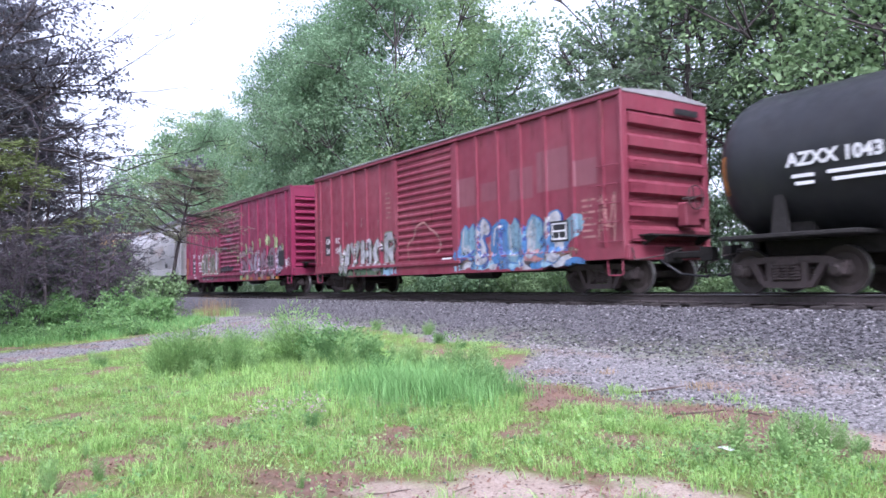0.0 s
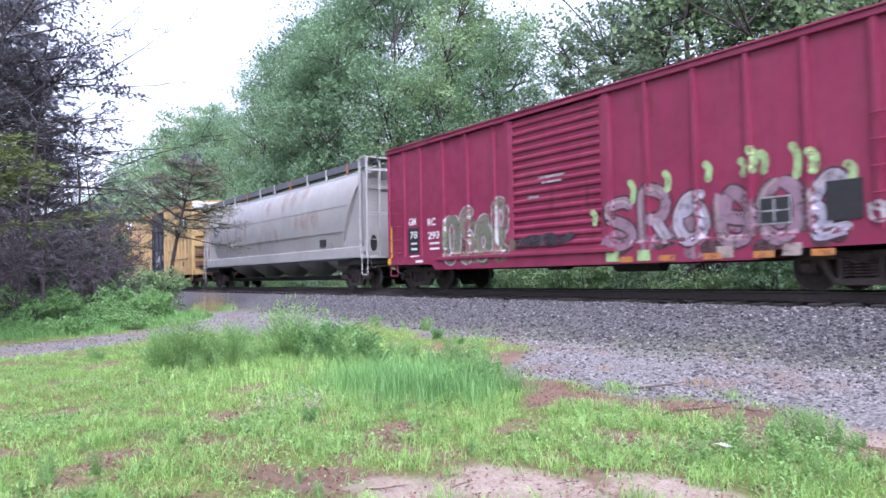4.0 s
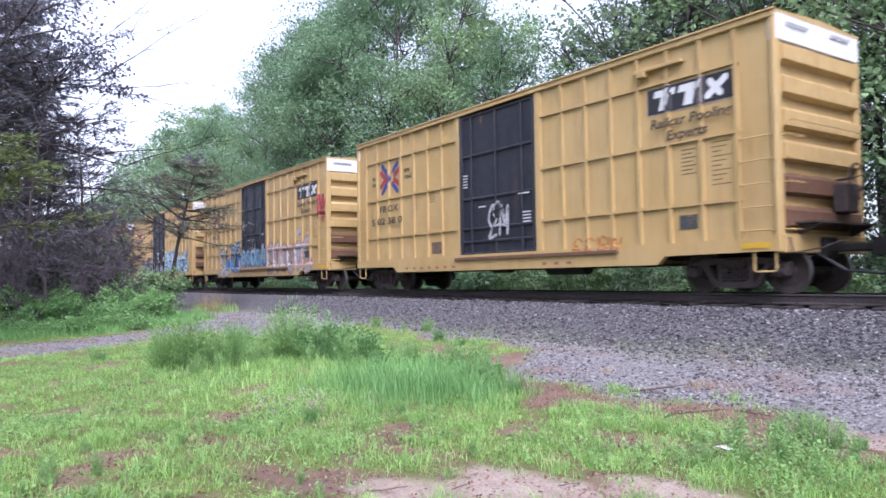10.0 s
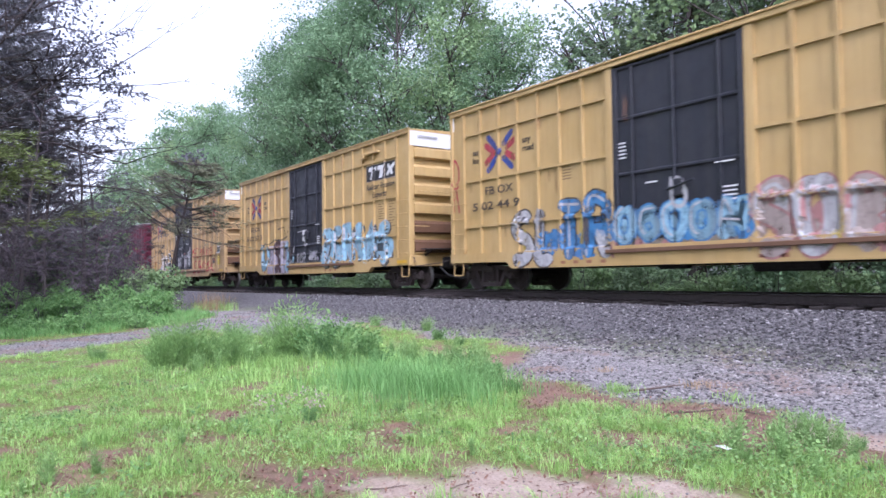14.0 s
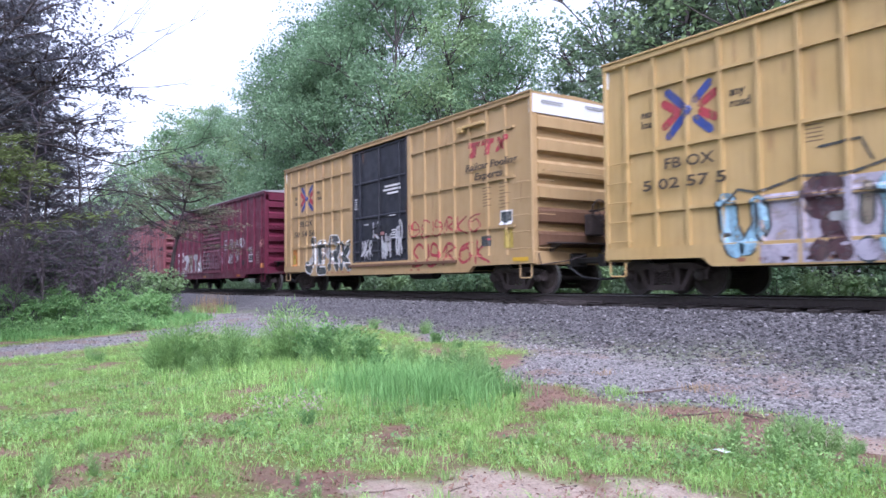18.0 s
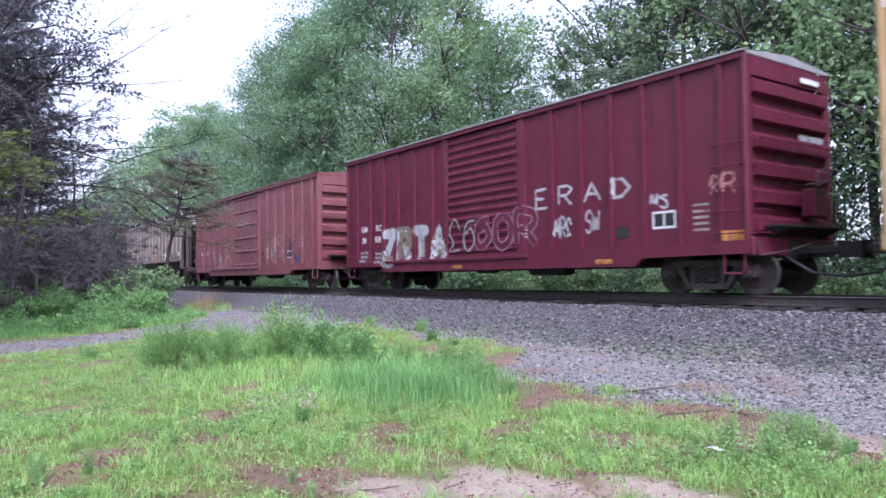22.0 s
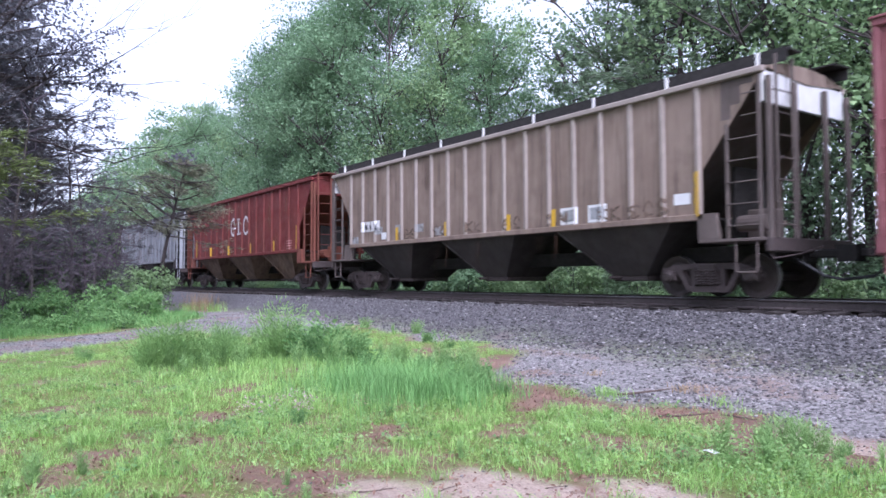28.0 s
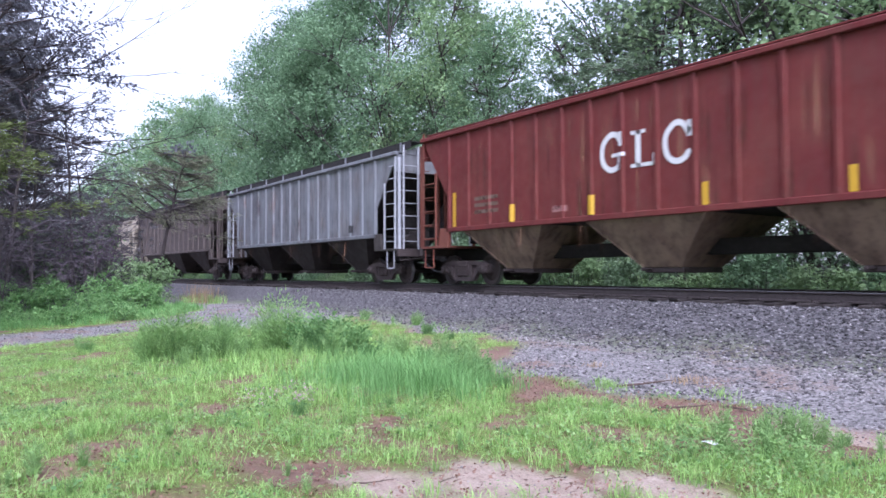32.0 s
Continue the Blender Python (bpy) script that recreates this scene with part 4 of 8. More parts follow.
    part("centre_sill", Geo().box(-half + 0.1, -0.25, 0.72, half - 0.1, 0.25, 1.05, 0.02), "under", car)
    # dark flat sheet added for the shade seen between the bays
    part("belly_sheet", Geo().box(-xb, -1.4, zb - 0.06, xb, 1.4, zb - 0.02), "under", car)
    tx = half - 1.5
    for s in (-1, 1):
        truck(car, s * tx)
        coupler(car, half - 0.1, s, half + 0.85)
        # end platform, corner posts and ladders
        part("end_platform", Geo().box(s * (xb - 0.05), -1.5, 1.06, s * (half - 0.02), 1.5, 1.12, 0.012), deck, car)
        part("end_sill", Geo().box(s * (half - 0.02), -1.48, 0.86, s * (half + 0.1), 1.48, 1.12, 0.02), "truck", car)
        part("side_gusset", Geo().slab([(s * (xb - 0.06), 1.12), (s * (xb + 0.4), 1.12), (s * (xb + 0.32), 1.62), (s * (xb - 0.06), 1.62)], -1.5, -1.4), deck, car)
        for y in (-1.42, 1.42, -0.55, 0.55):
            part("end_post", Geo().box(s * (half + 0.02), y - 0.05, 1.1, s * (half + 0.1), y + 0.05, top - 0.1, 0.012), cage, car)
        for xx in (half - 0.75, half - 0.1):
            part("ladder_rail", Geo().box(s * xx - 0.03, -1.5, 1.1, s * xx + 0.03, -1.44, top - 0.05 if xx > half - 0.5 else 3.25, 0.01), cage, car)
        for k in range(7):
            z = 1.35 + k * 0.4
            rung(car, (s * (half - 0.75), -1.47, z) if z < 3.2 else (s * (half - 0.42), -1.47, z), (s * (half - 0.1), -1.47, z), cage, (0, -0.03, 0))
            rung(car, (s * (half + 0.1), -1.35, z), (s * (half + 0.1), -0.8, z), cage, (s * 0.04, 0, 0))
        for y in (-1.3, -0.75):
            part("ladder_rail", Geo().box(s * (half + 0.11), y - 0.03, 1.1, s * (half + 0.15), y + 0.03, top + 0.3, 0.01), cage, car)
        stirrup(car, s * (half - 0.4), cage, z0=1.05, z1=0.5)
    cyl = Geo().tube([(half - 1.05, -0.6, 1.45), (half - 0.45, -0.6, 1.45)], 0.16, 14).box(half - 1.1, -0.3, 1.15, half - 0.6, 0.2, 1.75, 0.03)
    part("brake_cylinder", cyl, deck, car)
    return car


def pressure_hopper(lead, trail):
    half = (lead - trail) / 2
    car = thing("covered_hopper", "pale grey round-sided covered hopper, streaked with rust", "freight car")
    CARS.append((car, (lead + trail) / 2))
    P = "hopper_grey"
    ring = [(-0.45, 4.45), (-0.8, 4.36), (-1.08, 4.18), (-1.29, 3.9), (-1.42, 3.55), (-1.48, 3.15), (-1.49, 2.75), (-1.47, 2.35), (-1.41, 1.95), (-1.3, 1.4), (-1.28, 1.2)]
    full = ring + [(-y, z) for y, z in ring[::-1]]
    b = half - 0.55
    secs = []
    for s, k in ((-1, 0), (-1, 1), (0, 0), (1, 1), (1, 0)):
        # the hull ends on a plane that slopes outward and up
        secs.append([(s * (7.05 + (z - 1.2) / 3.1 * 1.82 - 0.12 * k), y * (1 if k or s == 0 else 0.985), z) for y, z in full])
    part("tank_body", Geo().loft(secs, caps=False), P, car, smooth=True)
    for s in (-1, 1):
        part("hull_end", Geo().add([(s * (7.05 + (z - 1.2) / 3.1 * 1.82), y * 0.985, z) for y, z in full], [tuple(range(len(full)))]), P, car)
        # flat plates that carry the sloped ends
        for y in (-1.3, 1.26):
            g = Geo().slab([(s * 6.95, 1.1), (s * (half - 0.62), 1.1), (s * (half - 0.62), 4.1), (s * (half - 0.85), 4.1)], y, y + 0.04)
            part("end_plate", g, P, car)
        part("end_wall", Geo().box(s * (half - 0.9), -1.34, 1.1, s * (half - 0.84), 1.34, 4.15), P, car)
        part("end_hole", Geo().loft([[(s * (half - xx), -0.8 + 0.13 * math.cos(a), 1.62 + 0.30 * math.sin(a)) for a in np.linspace(0, 2 * math.pi, 21)[:-1]] for xx in (0.838, 0.828)]), "black", car, "oval opening in the end wall")
        part("end_hole", Geo().tube([(s * (half - 0.838), 0.52, 1.66), (s * (half - 0.828), 0.52, 1.66)], 0.24, 20), "black", car, "round opening in the end wall")
        part("end_stiffener", Geo().box(s * (half - 0.84), -0.18, 1.1, s * (half - 0.74), -0.06, 4.1, 0.012), P, car)
        part("end_stiffener", Geo().box(s * (half - 0.84), -1.34, 3.55, s * (half - 0.76), 1.34, 3.68, 0.012), P, car)
    part("side_sill", Geo().box(-half + 0.62, -1.45, 1.1, half - 0.62, -1.24, 1.5, 0.02), P, car)
    part("side_sill", Geo().box(-half + 0.62, 1.45, 1.1, half - 0.62, 1.24, 1.5, 0.02), P, car)
    part("weld_seam", Geo().box(-b + 1.0, -1.494, 3.0, b - 1.0, -1.47, 3.014), "steel_dark", car)
    part("weld_seam", Geo().box(-7.5, -1.462, 2.1, 7.5, -1.4, 2.125), P, car)
    part("sill_edge", Geo().box(-half + 1.4, -1.44, 1.04, half - 1.5, -1.38, 1.098), "black", car)
    part("top_rail", Geo().box(-b, -1.14, 4.06, b, -1.0, 4.2, 0.015), "grey_paint", car)
    wk = part("running_board", Geo().box(-half + 0.1, -1.0, 4.5, half - 0.1, -0.5, 4.54), "under", car, "dark steel roof walkway")
    part("running_board", Geo().box(-half + 0.1, 0.5, 4.5, half - 0.1, 1.0, 4.54), "under", car)
    part("toe_board", Geo().box(-half + 0.1, -1.03, 4.4, half - 0.1, -1.0, 4.64), "steel_dark", wk)
    for k in range(11):
        x = -half + 0.6 + k * (2 * half - 1.2) / 10
        part("board_bracket", Geo().box(x - 0.035, -1.06, 4.1, x + 0.035, -0.98, 4.66), P if k % 3 else "rust_patch", wk)
    part("roof_hatch", Geo().box(-b + 0.5, -0.4, 4.40, b - 0.5, 0.4, 4.49, 0.04), P, car)
    for k in range(5):
        cx = -5.6 + k * 2.8
        g = Geo().loft([[(cx + rx * math.cos(a), ry * math.sin(a), z) for a in np.linspace(0, 2 * math.pi, 17)[:-1]] for z, rx, ry in ((1.25, 1.35, 1.22), (0.95, 0.95, 0.95), (0.52, 0.3, 0.3), (0.4, 0.26, 0.26))])
        bin_ = part("hopper_cone", g, P, car)
        part("outlet_valve", Geo().tube([(cx, -0.7, 0.42), (cx, 0.7, 0.42)], 0.09, 10), "truck", bin_)
    part("unloading_pipe", Geo().tube([(-6.6, -0.72, 0.42), (6.6, -0.72, 0.42)], 0.09, 10), "under", car)
    for s in (-1, 1):
        part("bolster_frame", Geo().box(s * (half - 2.6), -1.36, 0.85, s * (half - 0.05), 1.36, 1.1, 0.03), "under", car)
        truck(car, s * (half - 1.75))
        coupler(car, half - 0.1, s, half + 0.75)
        for x, y in ((half - 0.2, -1.42), (half - 0.2, -0.9), (half - 0.7, -1.42), (half - 0.2, 1.42), (half - 0.2, 0.9)):
            part("cage_post", Geo().box(s * x - 0.04, y - 0.04, 1.1, s * x + 0.04, y + 0.04, 4.6, 0.01), P, car)
        for k in range(8):
            z = 1.3 + k * 0.42
            rung(car, (s * (half - 0.7), -1.43, z), (s * (half - 0.2), -1.43, z), P, (0, -0.03, 0))
            rung(car, (s * (half - 0.18), -1.4, z), (s * (half - 0.18), -0.9, z), P, (s * 0.03, 0, 0))
        part("cage_top", Geo().box(s * (half - 0.72), -1.46, 4.55, s * (half - 0.15), -0.86, 4.6, 0.01).box(s * (half - 0.2), -1.46, 4.55, s * (half - 0.15), 1.46, 4.6, 0.01), P, car)
        part("cage_rail", Geo().box(s * (half - 0.2), -1.46, 2.62, s * (half - 0.16), 1.46, 2.67, 0.01).box(s * (half - 0.2), -1.46, 4.1, s * (half - 0.16), 1.46, 4.2, 0.01), P, car)
        part("end_platform", Geo().box(s * (half - 0.62), -1.46, 1.06, s * (half + 0.06), 1.46, 1.13, 0.012), P, car)
        stirrup(car, s * (half - 0.3), P, z0=1.1, z1=0.5)
    return car


def tank_car(mid, half):
    car = thing("tank_car", "glossy black tank car with white lettering", "freight car")
    CARS.append((car, mid))
    n, r, zc = 40, 1.44, 2.42
    shell = half + 0.45
    secs = []
    for x, q in ((-shell, 0.25), (-shell + 0.08, 0.55), (-shell + 0.22, 0.8), (-shell + 0.45, 0.94), (-shell + 0.75, 1.0), (0, 1.0), (shell - 0.75, 1.0), (shell - 0.45, 0.94), (shell - 0.22, 0.8), (shell - 0.08, 0.55), (shell, 0.25)):
        secs.append([(x, r * q * math.cos(2 * math.pi * k / n), zc + r * q * math.sin(2 * math.pi * k / n)) for k in range(n)])
    tank = part("tank_shell", Geo().loft(secs), "tank_black", car, smooth=True)
    for s in (-1, 1):
        band = Geo()
        a0, a1 = radians(172), radians(205)
        for k in range(10):
            aa = [a0 + (a1 - a0) * q / 10 for q in (k, k + 1)]
            band.loft([[(s * (shell - xx), (r * qq + 0.006) * math.cos(a), zc + (r * qq + 0.006) * math.sin(a)) for a in aa] for xx, qq in ((0.3, 0.855), (0.47, 0.945))], caps=False, closed=False)
        part("reflective_stripe", band, "g_orange", tank, "orange reflective stripe")
        part("stub_sill", Geo().box(s * (half - 3.2), -0.3, 0.72, s * (half + 0.2), 0.3, 1.05, 0.02), "under", car)
        part("deck_edge", Geo().box(s * (half - 2.4), -1.45, 1.02, s * (half + 0.15), 1.45, 1.1, 0.015), "under", car)
        part("tank_saddle", Geo().slab([(s * (half - 1.16), 1.05), (s * (half - 0.82), 1.05), (s * (half - 0.92), 1.78), (s * (half - 1.08), 1.78)], -1.3, -1.22), "under", car)
        part("tank_saddle", Geo().box(s * (half - 1.4), -0.9, 1.0, s * (half - 0.7), 0.9, 1.5), "under", car)
        truck(car, s * (half - 0.94))
        coupler(car, half - 0.05, s, half + 1.0)
    letters("AZXX 1043", 0.32, tank, pose(-half + 1.25, -1.452, 2.23, 90, 0, 0), "white", bold=0.012)
    for z, x, w in ((2.05, 1.35, 0.35), (2.06, 1.95, 1.2), (1.92, 1.4, 0.3), (1.93, 2.05, 1.2)):
        part("lettering_bar", Geo().box(-half + x, -1.46, z - 0.03, -half + x + w, -1.40, z + 0.03), "white", tank)
    part("top_fitting", Geo().tube([(0, 0, zc + r - 0.05), (0, 0, zc + r + 0.35)], 0.6, 20), "tank_black", car)
    return car


tank_car(78.0, 8.9)
red1 = boxcar("boxcar", "faded wine-red ribbed boxcar with blue graffiti", "wine_faded", 66.72, 51.12, 4.47, "ribbed", group="red boxcars", end_ribs=6)
red2 = boxcar("boxcar", "wine-red ribbed boxcar with louvred door and olive graffiti", "wine", 48.78, 33.05, 4.5, "ribbed", roof="wine", post_list=[-6.9, -5.95, -4.75, -3.57, -2.38, -1.84, 1.66, 2.68, 3.86, 4.99, 6.08, 7.2], group="red boxcars", end_ribs=11)
nahx = pressure_hopper(31.7, 12.75)
Y = {}
for k, (lead, pnt, words) in enumerate(((10.78, "yellow", "yellow boxcar with black plug door, little graffiti"), (-7.3, "yellow", "yellow boxcar with black door and long painted graffiti"),
                                        (-25.15, "yellow", "yellow boxcar with black door and pale blue graffiti"), (-43.13, "yellow_pale", "pale yellow boxcar with black door and red scrawls"))):
    Y[k] = boxcar("boxcar", words, pnt, lead, lead - 15.62, 5.07, "grid", "door_black", roof=pnt, posts=0.765, group="yellow boxcars", end_ribs=6, strip=True, door_lead=2.02 if k == 3 else 1.52)
red6 = boxcar("boxcar", "dark maroon ribbed boxcar with white graffiti", "maroon", -61.0, -76.5, 4.5, "ribbed", post_list=[-7.0, -6.1, -5.22, -4.32, -3.38, -2.4, 1.66, 2.65, 3.6, 4.5, 5.39, 6.28, 7.2], group="red boxcars", end_ribs=6)
red7 = boxcar("boxcar", "dull brown-red ribbed boxcar with chalky scrawls", "brick", -78.85, -94.42, 4.46, "ribbed", roof="brick", group="red boxcars", door_ribs=6, end_ribs=6)
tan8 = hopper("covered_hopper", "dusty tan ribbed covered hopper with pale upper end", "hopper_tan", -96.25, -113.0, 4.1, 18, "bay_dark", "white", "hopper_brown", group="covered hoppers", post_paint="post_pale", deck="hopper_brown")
red9 = hopper("covered_hopper", "oxide red ribbed covered hopper with white letters", "hopper_red", -114.7, -130.95, 4.25, 16, "bay_dirty", "hopper_red", "rust_orange", walkway="hopper_red", deck="rust_orange", high_board=False, group="covered hoppers")
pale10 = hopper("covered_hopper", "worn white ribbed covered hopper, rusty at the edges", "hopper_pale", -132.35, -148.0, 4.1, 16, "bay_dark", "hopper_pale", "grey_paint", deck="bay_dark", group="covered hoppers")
hopper("covered_hopper", "dark brown ribbed covered hopper", "hopper_brown", -149.5, -166.3, 4.15, 16, "hopper_brown", "hopper_brown", group="covered hoppers")
hopper("covered_hopper", "cream ribbed covered hopper", "hopper_cream", -168.0, -184.5, 4.1, 16, "hopper_brown", group="covered hoppers")
hopper("covered_hopper", "dark brown ribbed covered hopper", "hopper_brown", -186.2, -202.5, 4.15, 16, "hopper_brown", "hopper_brown", group="covered hoppers")


# ---- plants ----
def leaf_quads(pos, length, width, rng, up=0.6, droop=0.0, spread=None):
    """A pointed leaf of two halves at each place, lying mostly flat."""
    n = len(pos)
    d = rng.normal(size=(n, 3)) if spread is None else spread + rng.normal(size=(n, 3)) * 0.5
    d[:, 2] = d[:, 2] * 0.6 - droop
    d /= np.linalg.norm(d, axis=1, keepdims=True) + 1e-9
    nrm = rng.normal(size=(n, 3)) * (1 - up)
    nrm[:, 2] += up
    side = np.cross(d, nrm)
    side /= np.linalg.norm(side, axis=1, keepdims=True) + 1e-9
    lift = np.cross(side, d)
    ln = (length * rng.uniform(0.65, 1.25, n))[:, None]
    wd = (width * rng.uniform(0.7, 1.2, n))[:, None]
    v = np.stack([pos, pos + d * ln * 0.5 + side * wd * 0.5 + lift * wd * 0.15, pos + d * ln, pos + d * ln * 0.5 - side * wd * 0.5 + lift * wd * 0.15], 1)
    f = np.arange(4 * n).reshape(n, 4)
    return v.reshape(-1, 3), f


def limb_paths(rng, base, direction, length, bend=0.25, n=5, rise=0.0):
    p, d = np.array(base, float), np.array(direction, float)
    d /= np.linalg.norm(d)
    path = [p.copy()]
    for _ in range(n - 1):
        d = d + rng.normal(size=3) * bend * 0.5
        d[2] += rise
        d /= np.linalg.norm(d)
        p = p + d * length / (n - 1)
        path.append(p.copy())
    return path


def dome_leaves(centre, size, count, leaf, rng, flat=0.6, low=-0.5, loose=0.17):
    """Leaves on the outside of small domed sprays, facing outward and up."""
    cid = np.repeat(np.arange(len(centre)), count)
    n = len(cid)
    d = rng.normal(size=(n, 3))
    d /= np.linalg.norm(d, axis=1, keepdims=True)
    d[:, 2] = np.where(d[:, 2] < low, -d[:, 2], d[:, 2])
    r = size[cid] * rng.uniform(0.45, 1.0, n) ** 0.6
    pos = centre[cid] + d * r[:, None] * np.array([1, 1, flat]) + rng.normal(size=(n, 3)) * loose
    nrm = d * 0.7 + np.array([0, 0, 0.55]) + rng.normal(size=(n, 3)) * 0.45
    nrm /= np.linalg.norm(nrm, axis=1, keepdims=True)
    way = np.cross(nrm, rng.normal(size=(n, 3))) + d * 0.6
    way[:, 2] -= 0.25
    way /= np.linalg.norm(way, axis=1, keepdims=True)
    side = np.cross(way, nrm)
    side /= np.linalg.norm(side, axis=1, keepdims=True) + 1e-9
    ln = (leaf * rng.uniform(0.65, 1.25, n))[:, None]
    wd = ln * 0.36
    lift = nrm * ln * 0.10
    v = np.stack([pos, pos + way * ln * 0.45 + side * wd + lift, pos + way * ln, pos + way * ln * 0.45 - side * wd + lift], 1)
    return v.reshape(-1, 3), np.arange(4 * n).reshape(n, 4)


def billow(seed, tall, radius, base, lobes, per_lobe, leaves, leaf, trunk_r=0.2, spray=(0.35, 0.8), gather=0.6, forks=7):
    """A full crown of rounded lobes, each carried by its own limb and made of many sprays of leaves."""
    rng = np.random.default_rng(seed)
    g = Geo()
    stem = limb_paths(rng, (0, 0, -0.3), (0, 0, 1), tall * 0.84, 0.10, 9, 0.14)
    g.tube(stem, [trunk_r * (1 - 0.86 * i / 8) for i in range(9)], 8)
    centre, size = [], []
    for k in range(lobes):
        t = (k + 0.5) / lobes
        z = tall * (base + (0.93 - base) * t)
        prof = 0.78 + 0.3 * math.sin(math.pi * min(1, t * 1.5)) if t < 0.62 else 1.05 - 1.0 * (t - 0.62) / 0.38
        a = 2.4 * k + rng.normal() * 0.35
        out = radius * gather * max(0.08, prof) * rng.uniform(0.75, 1.15)
        big = radius * rng.uniform(0.34, 0.54) * (1.0 - 0.25 * t)
        c = np.array((math.cos(a) * out, math.sin(a) * out, z + rng.normal() * 0.25))
        i = int(np.clip((z - out * 0.75) / (tall * 0.84) * 8, 1, 7))
        foot = stem[i]
        mid = foot + (c - foot) * 0.5 + rng.normal(size=3) * 0.25 + np.array((0, 0, 0.2))
        g.tube([foot, mid, c], [trunk_r * 0.42 * (1.05 - 0.6 * t), trunk_r * 0.27 * (1.05 - 0.5 * t), 0.035], 5)
        d = rng.normal(size=(per_lobe, 3))
        d /= np.linalg.norm(d, axis=1, keepdims=True)
        d[:, 2] = np.where(d[:, 2] < -0.45, -d[:, 2], d[:, 2])
        q = c + d * big * rng.uniform(0.5, 1.2, (per_lobe, 1)) * np.array([1, 1, 0.8])
        for p in q[:forks]:
            bend = c + (p - c) * 0.55 + rng.normal(size=3) * 0.12
            g.tube([c + (mid - c) * rng.random() * 0.5, bend, p], [0.034, 0.022, 0.008], 4)
        centre.append(q)
        size.append(rng.uniform(spray[0], spray[1], per_lobe))
    return g, dome_leaves(np.concatenate(centre), np.concatenate(size), leaves, leaf, rng)


def conifer(seed, tall, radius, base, whorls, tuft, needle, width, trunk_r=0.17):
    """A pine: whorls of limbs that carry tufts of needles at their outer ends."""
    rng = np.random.default_rng(seed)
    g = Geo()
    stem = limb_paths(rng, (0, 0, -0.3), (0, 0, 1), tall, 0.04, 8, 0.2)
    g.tube(stem, [trunk_r * (1 - 0.88 * i / 7) for i in range(8)], 8)
    spots, dirs = [], []
    for k in range(whorls):
        t = base + (0.98 - base) * k / whorls
        i = min(int(t * 7), 6)
        q = stem[i] + (stem[i + 1] - stem[i]) * (t * 7 - i)
        for m in range(5):
            a = rng.uniform(0, 2 * math.pi)
            reach = radius * (1.05 - t) / (1.05 - base) * rng.uniform(0.55, 1.15) + 0.3
            path = limb_paths(rng, q, (math.cos(a), math.sin(a), rng.uniform(-0.05, 0.35)), reach, 0.22, 6, 0.03)
            g.tube(path, [0.04, 0.034, 0.028, 0.02, 0.014, 0.007], 4)
            for j in range(2, 6):
                for _ in range(2):
                    b = a + rng.uniform(-1.2, 1.2)
                    sub = limb_paths(rng, path[j], (math.cos(b), math.sin(b), rng.uniform(-0.2, 0.3)), reach * 0.28, 0.3, 4)
                    g.tube(sub, [0.014, 0.011, 0.009, 0.005], 3)
                    for s in (1, 2, 3):
                        if rng.random() < 0.75:
                            spots.append(sub[s])
                            dirs.append(sub[s] - sub[s - 1])
    spots, dirs = np.array(spots), np.array(dirs)
    dirs /= np.linalg.norm(dirs, axis=1, keepdims=True)
    pos = np.repeat(spots, tuft, 0) + rng.normal(size=(len(spots) * tuft, 3)) * 0.05
    v, f = leaf_quads(pos, needle, width, rng, 0.2, 0.0, np.repeat(dirs, tuft, 0))
    return g, (v, f)


def bare_tree(seed, tall, spread, limbs=14, twigs=5, trunk_r=0.08, low=0.25, rise=0.35):
    """Leafless tree or shrub of fine twigs."""
    rng = np.random.default_rng(seed)
    g, parts = Geo(), []
    trunk = g
    stem = limb_paths(rng, (0, 0, -0.2), (rng.normal() * 0.12, rng.normal() * 0.12, 1), tall, 0.16, 7, 0.08)
    g.tube(stem, [trunk_r * (1 - 0.9 * i / 6) for i in range(7)], 6)
    for k in range(limbs):
        t = low + (0.97 - low) * k / limbs
        i = min(int(t * 6), 5)
        q = stem[i] + (stem[i + 1] - stem[i]) * (t * 6 - i)
        a = rng.uniform(0, 2 * math.pi)
        reach = spread * (1.1 - 0.6 * t) * rng.uniform(0.5, 1.1)
        g = Geo()
        path = limb_paths(rng, q, (math.cos(a), math.sin(a), rng.uniform(0, rise * 2)), reach, 0.4, 6, 0.02)
        r0 = trunk_r * 0.3
        g.tube(path, [r0 + 0.004 - r0 * j / 5.5 for j in range(6)], 4)
        for _ in range(twigs):
            j = rng.integers(1, 6)
            b = a + rng.normal() * 0.9
            sub = limb_paths(rng, path[j], (math.cos(b), math.sin(b), rng.normal() * 0.4 + 0.1), reach * rng.uniform(0.2, 0.5), 0.5, 4)
            g.tube(sub, [0.009, 0.007, 0.005, 0.003], 3)
            for _ in range(2):
                c = rng.integers(1, 4)
                e = b + rng.normal()
                g.tube(limb_paths(rng, sub[c], (math.cos(e), math.sin(e), rng.normal() * 0.4), reach * 0.16, 0.5, 3), [0.006, 0.004, 0.002], 3)
        parts.append(g)
    return trunk, parts


